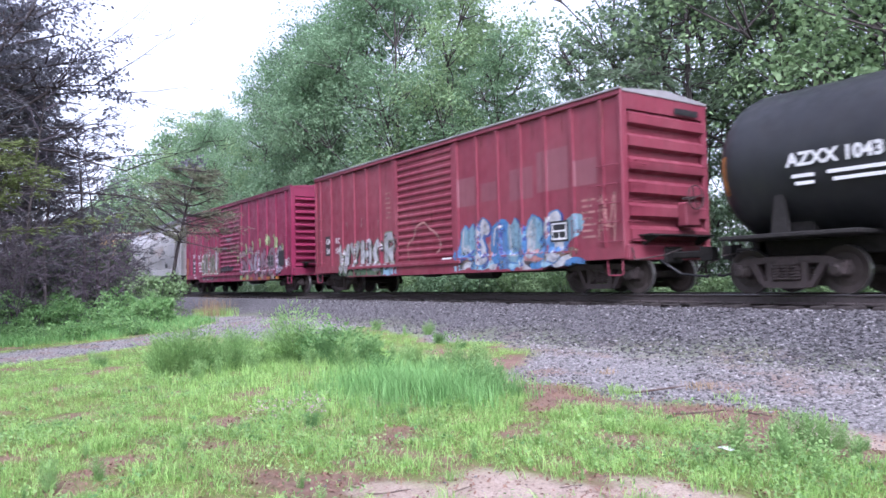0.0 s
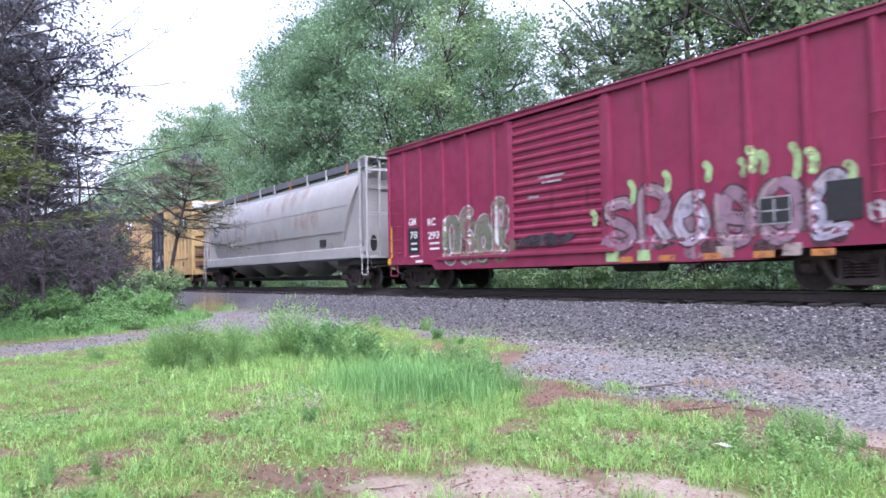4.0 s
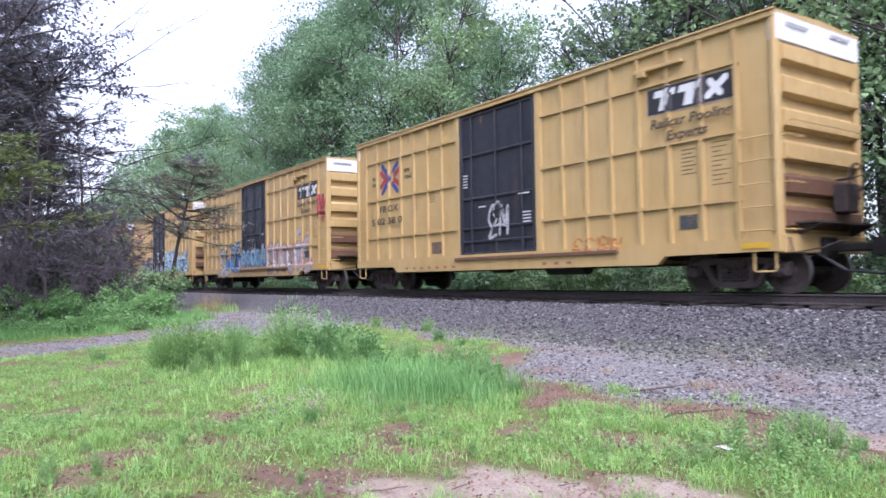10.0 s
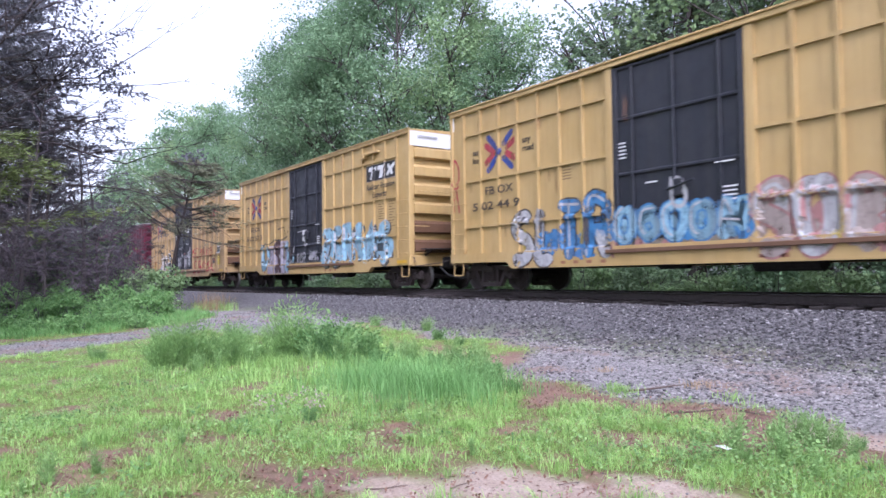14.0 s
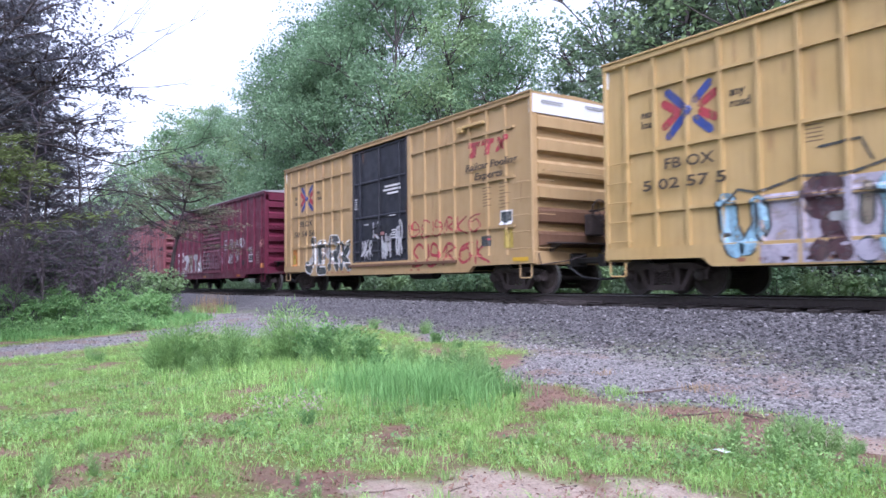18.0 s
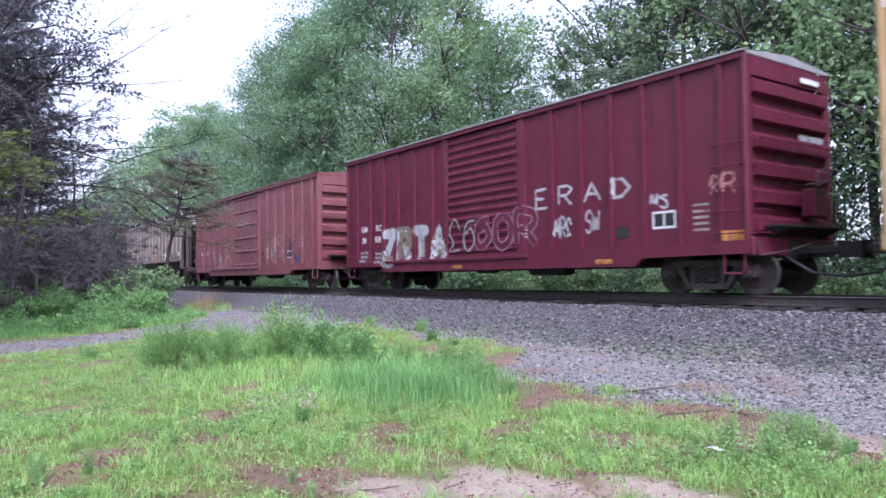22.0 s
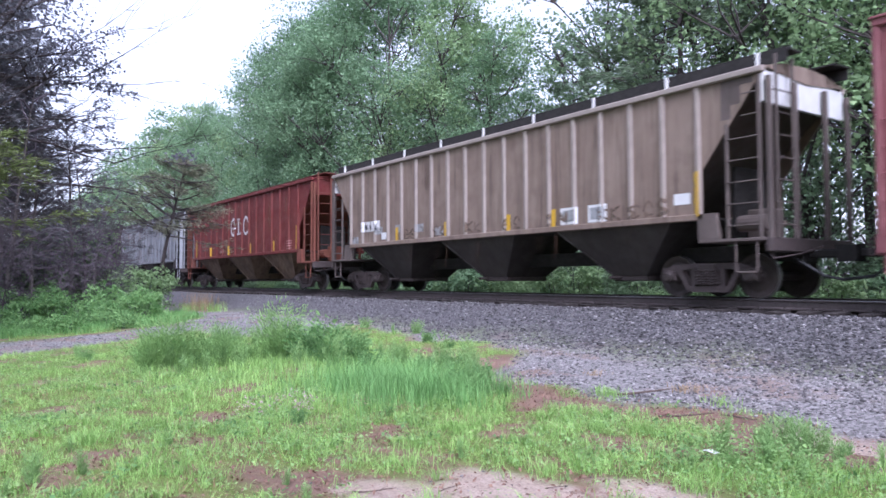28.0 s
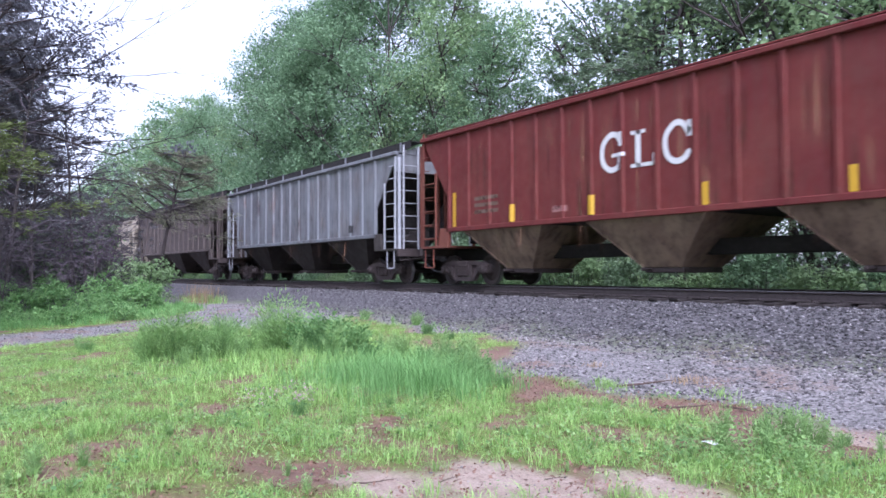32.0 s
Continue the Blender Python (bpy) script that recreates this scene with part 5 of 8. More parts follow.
def shrub(seed, tall, radius, stems, leaves, leaf, slim=0.5, sweep=0.0):
    """A leafy bush: many stems from one foot, leaves along their upper parts."""
    rng = np.random.default_rng(seed)
    g = Geo()
    pts = []
    for k in range(stems):
        a, lean = rng.uniform(0, 2 * math.pi), rng.uniform(0.05, 1.0)
        foot = np.array((math.cos(a), math.sin(a), 0)) * radius * 0.35 * rng.random()
        foot[2] = -0.05
        path = limb_paths(rng, foot, (math.cos(a) * lean * radius / tall, math.sin(a) * lean * radius / tall, 1), tall * rng.uniform(0.55, 1.1), 0.22, 6)
        g.tube(path, [0.012, 0.01, 0.008, 0.006, 0.004, 0.002] if tall < 1.6 else [0.03, 0.025, 0.02, 0.014, 0.009, 0.004], 3)
        for j in range(1, 6):
            for u in (0.0, 0.33, 0.66):
                pts.append(path[j] + (path[j - 1] - path[j]) * u)
    pts = np.array(pts)
    pick = rng.integers(0, len(pts), leaves)
    pos = pts[pick] + rng.normal(size=(leaves, 3)) * radius * 0.13
    pos[:, 2] = np.maximum(pos[:, 2], 0.02)
    if sweep:
        out = pos * np.array([1.0, 1.0, 0.0])
        out /= np.linalg.norm(out, axis=1, keepdims=True) + 1e-6
        v, f = leaf_quads(pos, leaf, leaf * slim, rng, 0.25, -sweep, out * 0.9)
    else:
        v, f = leaf_quads(pos, leaf, leaf * slim, rng, 0.45, 0.1)
    return g, (v, f)


def plant(name, label, category, trunk, crown, trunk_mat, crown_mat, at, group="", crown_name="crown"):
    ob = thing(name, label, category, group, at=at)
    if trunk is not None:
        if crown_name == "crown":
            part("trunk", trunk, trunk_mat, ob)
        else:
            tagged(part("woody_base", trunk, trunk_mat, ob), kind="stuff")
    if crown is not None:
        part(crown_name, crown, crown_mat, ob)
    return ob


def scaled(x, y, s, turn, sz=None, z=None, tilt=0.0):
    zz = float(height(x, y)) if z is None else z
    return Matrix.Translation((x, y, zz)) @ Matrix.Rotation(radians(turn), 4, "Z") @ Matrix.Rotation(radians(tilt), 4, "Y") @ Matrix.Diagonal((s, s, sz or s, 1))


def build_woods():
    rng = random.Random(11)
    kinds = []
    for seed, tall, rad, base, lobes, per, leaves, leaf, mat in ((1, 18.5, 6.4, 0.18, 22, 40, 56, 0.15, "leaf"), (2, 17.5, 5.4, 0.18, 17, 34, 46, 0.155, "leaf_bright"), (3, 19.0, 4.9, 0.26, 15, 32, 42, 0.16, "leaf"),
                                                                 (4, 18.0, 3.6, 0.40, 13, 17, 34, 0.17, "leaf_dark"), (5, 19.5, 3.6, 0.44, 12, 15, 32, 0.17, "leaf_dark"), (6, 17.0, 5.6, 0.24, 19, 24, 40, 0.17, "leaf_bright"), (7, 18.0, 6.0, 0.18, 18, 22, 22, 0.27, "leaf"), (8, 17.5, 5.6, 0.18, 17, 20, 22, 0.27, "leaf_bright")):
        g, (v, f) = billow(seed, tall, rad, base, lobes, per, leaves, leaf, 0.13 if seed in (4, 5) else 0.2, gather=0.68 if seed in (4, 5) else 0.62)
        kinds.append((g.mesh("trunk"), bulk("crown", v, f, mat), mat))
    pine_kinds = []
    for seed in (21, 22):
        g, (v, f) = conifer(seed, 18, 3.3, 0.35, 20, 9, 0.34, 0.06)
        pine_kinds.append((g.mesh("trunk"), bulk("crown", v, f, "needle_far"), "needle_far"))
    words = {"leaf": "tall broad-leaved tree in full green leaf", "leaf_bright": "broad-leaved tree in fresh light green leaf", "leaf_dark": "slender dark green tree with a thin crown", "needle_far": "tall thin dark green pine behind the track"}

    def stand(kind, x, y, s, sz=None):
        t, c, m = kind
        plant("pine_tree" if m == "needle_far" else "tree", words[m], "tree", t, c, "bark", m, scaled(x, y, s, rng.uniform(0, 360), sz), "trees behind the track")

    # along the far side of the track
    row = [(-9.5, 22.0, 3, 1.0), (-13.0, 23.5, 4, 1.0), (-17.0, 22.5, 3, 1.02), (-20.6, 23.0, 4, 0.98), (-19.0, 26.5, 3, 0.9),
           (-27.5, 22.8, 2, 0.72), (-31.0, 23.5, 1, 1.05), (-35.5, 22.0, 0, 1.12), (-40.5, 23.0, 0, 1.15), (-45.5, 22.0, 0, 1.1), (-50.0, 23.5, 2, 1.1),
           (-55.0, 22.0, 0, 1.04), (-60.0, 23.5, 1, 1.0), (-65.5, 22.0, 2, 0.9), (-71.0, 22.5, 0, 1.0), (-77.0, 23.0, 1, 1.14), (-84.0, 22.0, 6, 1.15), (-92.0, 23.0, 7, 1.15), (-101.0, 22.5, 6, 1.1),
           (-111.0, 22.0, 7, 1.1), (-122.0, 22.5, 6, 1.0), (-136.0, 22.0, 7, 0.95), (-152.0, 22.0, 6, 0.9), (-170.0, 22.0, 7, 0.85), (-190.0, 21.0, 6, 0.9), (-212.0, 20.0, 7, 0.9),
           (-4.0, 23.0, 2, 1.0), (2.0, 22.0, 0, 1.0), (-11.2, 22.0, 5, 1.1), (-6.5, 20.8, 5, 1.0)]
    # and unseen trees added round the clearing, behind the camera, to shade the cars
    row += [(-20.0, -18.0, 6, 1.0), (-12.0, -13.0, 7, 1.0), (-5.0, -12.0, 6, 1.05), (2.0, -13.0, 6, 1.0), (9.0, -12.0, 7, 1.0), (17.0, -14.0, 6, 1.0), (36.0, -8.0, 7, 1.0), (44.0, 3.0, 6, 0.95), (-30.0, -20.0, 7, 1.0), (12.0, 24.0, 7, 1.0), (22.0, 23.0, 6, 1.0)]
    for x, y, k, s in row:
        stand(kinds[k], x, y, s)
    for x, y, k, s in ((-15.5, 28.0, 3, 1.0), (-30.0, 30.0, 3, 0.8), (-10.5, 29.0, 4, 1.05), (-45.0, 31.0, 2, 1.0), (-54.0, 31.0, 3, 0.95), (-66.0, 31.0, 2, 0.95), (-82.0, 31.0, 3, 1.0), (-28.5, 36, 2, 0.9)):
        stand(kinds[k], x, y, s)
    for x, y, k, s in ((-15.2, 20.6, 0, 0.95), (-11.0, 25.0, 1, 1.1), (-34.0, 27.0, 1, 1.0), (-8.0, 25.5, 0, 1.1), (-26.0, 27.0, 0, 0.8)):
        stand(pine_kinds[k], x, y, s)
    # bushes along the far foot of the embankment
    bush = []
    for seed, mat in ((31, "leaf_bright"), (32, "leaf"), (33, "leaf_dark")):
        g, _ = shrub(seed, 2.2, 1.3, 20, 10, 0.1)
        lr = np.random.default_rng(seed)
        d = lr.normal(size=(78, 3))
        d /= np.linalg.norm(d, axis=1, keepdims=True)
        c = np.array((0, 0, 1.15)) + d * lr.uniform(0.45, 1.05, (78, 1)) * np.array((1.35, 1.35, 1.1))
        c[:, 2] = np.maximum(c[:, 2], 0.15)
        v, f = dome_leaves(c, lr.uniform(0.18, 0.4, 78), 34, 0.15, lr, 0.6, -0.6, 0.06)
        bush.append((g.mesh("woody_base"), bulk("foliage", v, f, mat), mat))
    x = 3.0
    while x > -75:
        st, lv, m = bush[rng.choice((0, 0, 1, 2))]
        y = 18.0 + rng.uniform(-0.6, 0.8)
        plant("bush", "leafy green bush at the foot of the embankment", "bush", st, lv, "twig", m, scaled(x, y, rng.uniform(0.55, 1.0), rng.uniform(0, 360)), "bushes behind the track", "foliage")
        x -= rng.uniform(1.0, 1.7) * (1.0 if x > -35 else 1.8)
    under = []
    for seed, tall, rad, lobes, per, leaves, leaf, mat in ((37, 4.2, 1.9, 9, 10, 30, 0.14, "leaf_dark"), (38, 8.5, 3.0, 12, 14, 34, 0.165, "leaf_dark"), (39, 8.5, 3.2, 12, 14, 34, 0.165, "leaf")):
        g, (v, f) = billow(seed, tall, rad, 0.1, lobes, per, leaves, leaf, 0.07, (0.25, 0.55), 0.6, 4)
        under.append((g.mesh("woody_base"), bulk("foliage", v, f, mat), mat))
    x = 3.0
    while x > -60:
        st, lv, m = under[0]
        plant("bush", "tall dark green understorey bush", "bush", st, lv, "bark", m, scaled(x, 20.5 + rng.uniform(-0.6, 1.2), rng.uniform(0.75, 1.25), rng.uniform(0, 360)), "bushes behind the track", "foliage")
        x -= rng.uniform(1.6, 2.6) * (1.0 if x > -35 else 1.6)
    for x, y, s in ((6, 27.0, 0.9), (0, 26.0, 0.95), (-5, 27.5, 0.9), (-9, 26.0, 0.9), (-13, 27.0, 0.95), (-17, 25.5, 0.8), (-21, 27.0, 0.85), (-25, 26.5, 0.7), (-29, 28.0, 0.9), (-34, 27.0, 0.9), (-39, 28.0, 0.9), (-45, 27.0, 0.9), (-52, 28.0, 0.9), (-60, 27.0, 1.0), (-69, 27.0, 1.0),
                    (-3, 33.0, 1.2), (-12, 34.0, 1.2), (-20, 34.0, 1.15), (-28, 36.0, 1.0), (-38, 35.0, 1.2), (-50, 36.0, 1.2), (-64, 35.0, 1.2)):
        st, lv, m = under[1 if y < 30 else 2]
        plant("small_tree", "young green tree in the understorey", "tree", st, lv, "bark", m, scaled(x, y, s, rng.uniform(0, 360)), "trees behind the track", "foliage")
    # the thicket on the near side, beyond the lane
    near_pines = []
    for seed, tall in ((41, 15.0), (42, 12.0)):
        g, (v, f) = conifer(seed, tall, 5.0, 0.16, 16, 15, 0.2, 0.032)
        near_pines.append((g.mesh("trunk"), bulk("crown", v, f, "needle")))
    for x, y, k, s, turn in ((-29.5, -0.7, 0, 1.2, 20), (-32.0, 1.7, 1, 1.05, 250), (-33.5, 1.2, 0, 1.1, 130), (-33.0, 0.2, 0, 1.1, 200), (-38.0, 3.2, 0, 1.0, 300), (-46.0, 4.2, 0, 0.95, 45), (-58.0, 5.6, 1, 1.1, 80)):
        plant("pine_tree", "dark pine with many dead lower branches", "tree", near_pines[k][0], near_pines[k][1], "bark", "needle", scaled(x, y, s, turn), "pines beside the lane")
    g, (v, f) = conifer(43, 6.4, 3.0, 0.45, 8, 16, 0.2, 0.03)
    plant("pine_tree", "young pine with fresh yellow-green needles", "tree", g, bulk("crown", v, f, "needle_fresh"), "bark", "needle_fresh", scaled(-22.5, 0.4, 1.0, 30), "pines beside the lane")
    bare = []
    for spec in ((51, 8.5, 4.2, 20, 6, 0.09, 0.15, 0.4), (52, 6.0, 2.2, 22, 7, 0.05, 0.1, 0.5), (53, 3.2, 1.5, 26, 7, 0.03, 0.03, 0.7)):
        tr, br = bare_tree(*spec)
        bare.append((tr.mesh("trunk"), [b.mesh("branch") for b in br]))

    def bare_at(k, x, y, s, turn, tilt=0.0, label="grey leafless tree with fine twigs"):
        ob = thing("bare_tree" if k < 2 else "bare_shrub", label, "tree" if k < 2 else "shrub", "leafless thicket", at=scaled(x, y, s, turn, tilt=tilt))
        part("trunk", bare[k][0], "bark", ob)
        for m in bare[k][1]:
            part("branch", m, "twig", ob)
    # a tall old tree of backlit leaves with long dead limbs reaching over the lane
    g, (v, f) = billow(44, 14.0, 5.4, 0.40, 17, 15, 46, 0.13, 0.15, (0.28, 0.6), 0.66, 9)
    old = plant("old_tree", "old tree with backlit grey leaves and long dead limbs", "tree", g, bulk("crown", v, f, "leaf_grey"), "bark_dark", "leaf_grey", scaled(-29.5, -0.4, 1.1, 30))
    lr = np.random.default_rng(45)
    sprays = []
    for k in range(11):
        limb = Geo()
        z = 4.2 + 0.45 * k
        turn = 0.87 + lr.normal() * 0.2
        path = limb_paths(lr, (0, 0, z), (math.cos(turn), math.sin(turn), 0.02 + lr.random() * 0.22), lr.uniform(6.6, 9.0), 0.34, 10, 0.03)
        limb.tube(path, [0.06, 0.052, 0.044, 0.037, 0.03, 0.024, 0.018, 0.013, 0.008, 0.004], 5)
        for j in range(3, 10):
            for _ in range(2):
                d = path[j] - path[j - 1] + lr.normal(size=3) * 0.35
                limb.tube(limb_paths(lr, path[j], d, lr.uniform(0.5, 1.6), 0.35, 5, 0.03), [0.010, 0.008, 0.006, 0.004, 0.002], 3)
            if (k > 6 and j < 7) or (k > 2 and lr.random() < 0.12):
                sprays += [path[j] + lr.normal(size=3) * 0.4 for _ in range(4 if k > 6 else 1)]
        part("dead_limb", limb, "bark_dark", old)
    v, f = dome_leaves(np.array(sprays), lr.uniform(0.2, 0.42, len(sprays)), 46, 0.12, lr, loose=0.06)
    part("limb_leaves", bulk("limb_leaves", v, f, "leaf_grey"), "leaf_grey", old)
    g, (v, f) = billow(46, 9.5, 2.6, 0.5, 8, 9, 60, 0.14, 0.1, (0.25, 0.5))
    plant("tree", "slim light green tree at the edge of the clearing", "tree", g, bulk("crown", v, f, "leaf_bright"), "bark", "leaf_bright", scaled(-16.0, -2.3, 1.0, 80))
    for _ in range(6):
        x = rng.uniform(-46, -34)
        bare_at(1, x, rng.uniform(0.12, 0.185) * -x, rng.uniform(0.7, 1.1), rng.uniform(0, 360), rng.uniform(-8, 8))
    for _ in range(12):
        x = rng.uniform(-44, -31)
        bare_at(2, x, rng.uniform(0.12, 0.19) * -x, rng.uniform(1.0, 1.7), rng.uniform(0, 360), rng.uniform(-10, 10), "tangle of bare grey twigs")
    for x, y, s, turn, tilt in ((-28.0, 2.0, 1.0, 70, 14), (-29.5, 3.2, 1.05, 190, 16), (-30.5, 4.4, 0.95, 20, 12), (-31.5, 5.2, 0.85, 300, 8)):
        bare_at(0, x, y, s, turn, tilt)
    for _ in range(22):
        x = rng.uniform(-48, -26)
        bare_at(1, x, rng.uniform(-0.1, 0.19) * -x, rng.uniform(0.7, 1.2), rng.uniform(0, 360), rng.uniform(-8, 8))
    for _ in range(30):
        x = rng.uniform(-40, -25)
        bare_at(2, x, rng.uniform(-0.05, 0.2) * -x, rng.uniform(0.7, 1.3), rng.uniform(0, 360), rng.uniform(-10, 10), "tangle of bare grey twigs")
    # the leaning young tree by the rails, with sparse brownish needles
    g, (v, f) = conifer(61, 6.2, 2.0, 0.5, 9, 12, 0.15, 0.024, 0.10)
    plant("young_tree", "thin leaning young tree with sparse brownish foliage", "tree", g, bulk("crown", v, f, "needle_brown"), "bark_dark", "needle_brown", scaled(-30.0, 7.4, 1.1, 55, tilt=11))
    for _ in range(20):
        k = rng.choice((0, 1, 2))
        x = rng.uniform(-52, -32)
        st, lv, m = bush[k]
        plant("bush", "dark bush inside the thicket", "bush", st, lv, "twig", "leaf_dark", scaled(x, rng.uniform(-2.0, 6.2), rng.uniform(0.9, 1.6), rng.uniform(0, 360)), "bushes beside the lane", "foliage")
    # green bushes before the thicket
    low = []
    for seed, tall, rad, stems, sprays, per, leaf in ((34, 1.3, 0.9, 22, 46, 34, 0.105), (35, 1.0, 0.7, 18, 34, 32, 0.12), (36, 0.7, 0.65, 14, 24, 30, 0.095)):
        lr = np.random.default_rng(seed)
        g, _ = shrub(seed, tall, rad, stems, 10, leaf)
        d = lr.normal(size=(sprays, 3))
        d /= np.linalg.norm(d, axis=1, keepdims=True)
        c = np.array((0, 0, tall * 0.5)) + d * lr.uniform(0.5, 1.05, (sprays, 1)) * np.array((rad, rad, tall * 0.48))
        c[:, 2] = np.maximum(c[:, 2], 0.1)
        v, f = dome_leaves(c, lr.uniform(0.1, 0.24, sprays), per, leaf, lr, 0.7, -0.6, 0.04)
        low.append((g.mesh("woody_base"), bulk("foliage", v, f, "bush_green")))
    for k in range(46):
        x = rng.uniform(-29.0, -20.6)
        y = rng.uniform(-0.2, 0.235 * -x)
        if lane_distance(np.array([x]), np.array([y]))[0] < 1.7:
            continue
        kind = low[2] if x > -23.5 else rng.choice(low)
        plant("bush", "green leafy bush at the edge of the thicket", "bush", kind[0], kind[1], "twig", "bush_green", scaled(x, y, rng.choice((0.5, 0.65, 0.8, 0.95)) * (0.75 if x > -23.5 else 1.0), rng.uniform(0, 360)), "bushes beside the lane", "foliage")
    st, lv, m = bush[0]
    plant("bush", "dense dark green bush under the young tree", "bush", st, lv, "twig", "leaf", scaled(-29.6, 6.9, 0.85, 40, 0.85), "bushes beside the lane", "foliage")
    # weeds in the clearing: height, spread, stems, leaves, leaf size
    small = {}
    for key, seed, tall, rad, stems, n, leaf, mat in (("fluffy", 71, 0.9, 0.5, 34, 2400, 0.085, "weed"), ("fluffy2", 72, 0.85, 0.45, 30, 2100, 0.08, "weed"), ("broad", 73, 0.6, 0.42, 22, 1000, 0.085, "herb_dark"),
                                                      ("upright", 74, 0.75, 0.22, 12, 520, 0.10, "herb"), ("dark", 75, 0.55, 0.4, 26, 1300, 0.08, "herb_dark")):
        g, (v, f) = shrub(seed, tall, rad, stems, n, leaf, 0.4 if key == "broad" else 0.2, 0.5 if key == "broad" else 0.9)
        small[key] = (g.mesh("woody_base"), bulk("foliage", v, f, mat), mat)
    weeds = [("fluffy2", -11.7, 2.8, 1.1), ("fluffy", -11.6, 3.15, 1.0), ("fluffy2", -11.5, 3.55, 0.98), ("fluffy", -11.4, 3.85, 0.85), ("upright", -11.0, 3.2, 0.7), ("upright", -10.7, 3.0, 0.6),
             ("fluffy2", -11.3, 4.25, 0.8), ("fluffy", -11.2, 4.75, 1.1), ("broad", -10.8, 5.0, 1.3), ("broad", -10.6, 5.35, 1.3), ("dark", -10.3, 5.0, 1.2), ("fluffy2", -10.6, 5.7, 0.95), ("broad", -10.0, 5.4, 1.1),
             ("upright", -10.1, 4.55, 0.9), ("upright", -9.7, 4.9, 0.85), ("broad", -9.4, 5.35, 0.95), ("upright", -9.4, 5.8, 0.8), ("fluffy", -11.6, 6.0, 0.7), ("fluffy2", -10.4, 6.5, 0.65), ("upright", -9.2, 6.5, 0.8),
             ("upright", -8.8, 6.75, 0.8), ("dark", -8.6, 6.3, 0.8), ("upright", -8.3, 6.5, 0.65), ("upright", -8.0, 6.2, 0.6), ("broad", -8.5, 5.8, 0.7), ("dark", -7.2, 5.4, 0.7), ("dark", -6.8, 5.35, 0.75), ("dark", -6.5, 5.5, 0.6),
             ("fluffy", -13.0, 6.6, 0.7), ("fluffy2", -12.3, 5.4, 0.75), ("upright", -13.9, 2.2, 0.55), ("dark", -13.7, 2.3, 0.6),
             ("upright", -3.35, 5.0, 0.62), ("upright", -3.1, 5.25, 0.6), ("dark", -3.2, 5.4, 0.6), ("upright", -3.65, 5.5, 0.6), ("upright", -2.95, 4.95, 0.5), ("fluffy", -2.75, 5.1, 0.4), ("upright", -2.6, 4.75, 0.45),
             ("fluffy2", -3.1, 4.75, 0.35), ("upright", -3.3, 4.55, 0.35), ("upright", -2.7, 5.5, 0.5), ("upright", -2.5, 5.75, 0.5), ("upright", -3.9, 5.25, 0.35), ("upright", -5.5, 0.45, 0.25), ("upright", -5.0, 0.75, 0.25), ("upright", -4.3, 2.0, 0.2)]
    weeds += [("broad", -12.17, 8.3, 0.5), ("dark", -11.06, 8.05, 0.43), ("upright", -8.96, 6.85, 0.5), ("upright", -8.85, 6.19, 0.5), ("broad", -7.4, 5.84, 0.6), ("fluffy2", -13.62, 8.98, 0.43), ("upright", -13.99, 8.62, 0.5), ("fluffy", -15.37, 8.67, 0.4), ("broad", -14.07, 7.38, 0.65), ("dark", -11.11, 5.31, 0.86), ("dark", -10.4, 5.26, 0.79), ("broad", -10.66, 4.9, 0.79), ("fluffy2", -11.24, 4.57, 0.72), ("fluffy", -13.87, 5.4, 0.65), ("broad", -14.99, 6.62, 0.58), ("upright", -10.24, 5.68, 0.65), ("upright", -10.2, 6.07, 0.58), ("upright", -9.39, 5.99, 0.58), ("upright", -9.28, 4.96, 0.5), ("upright", -10.9, 3.98, 0.65), ("upright", -10.92, 3.47, 0.5), ("fluffy", -11.6, 3.33, 0.58), ("fluffy2", -11.99, 3, 0.83), ("dark", -12.89, 3, 1.01), ("fluffy", -12.67, 3.45, 0.72), ("fluffy2", -12.9, 4.09, 0.72), ("fluffy", -13.59, 4.57, 0.65), ("upright", -15.41, 2.4, 0.43), ("dark", -6.41, 3.88, 0.35), ("dark", -6.45, 2.91, 0.4), ("upright", -6.58, 1, 0.3), ("upright", -5.66, 0.62, 0.35), ("upright", -5.72, 0.94, 0.3), ("upright", -4.69, 2.03, 0.25), ("upright", -6.24, 1.66, 0.3), ("broad", -11.51, 3.48, 0.5), ("upright", -3.62, 3.64, 0.2), ("upright", -4.51, 3.39, 0.25), ("upright", -2.42, 4.77, 0.3), ("upright", -2.9, 4.09, 0.25), ("upright", -3.3, 5.65, 0.63), ("upright", -3.15, 5.75, 0.72), ("upright", -3, 5.85, 0.66), ("upright", -3.05, 5.6, 0.69), ("upright", -3.35, 5.9, 0.66), ("upright", -2.95, 5.65, 0.66), ("upright", -3.2, 6, 0.54), ("dark", -2.85, 5.9, 0.54), ("upright", -3.5, 5.75, 0.48)]
    for key, x, y, s in weeds:
        st, lv, m = small[key]
        s *= (0.76 if x < -8 else (0.5 if x > -4.2 else 0.8)) * rng.uniform(0.7, 1.25)
        plant("weed", {"fluffy": "feathery light green weed bush in the grass", "fluffy2": "feathery light green weed bush in the grass", "broad": "broad-leaved dark green weed", "upright": "upright leafy green weed stalks", "dark": "dark green weed clump"}[key],
              "weed", st, lv, m, m, scaled(x, y, s, rng.uniform(0, 360)), "weeds in the clearing", "foliage")


build_woods()


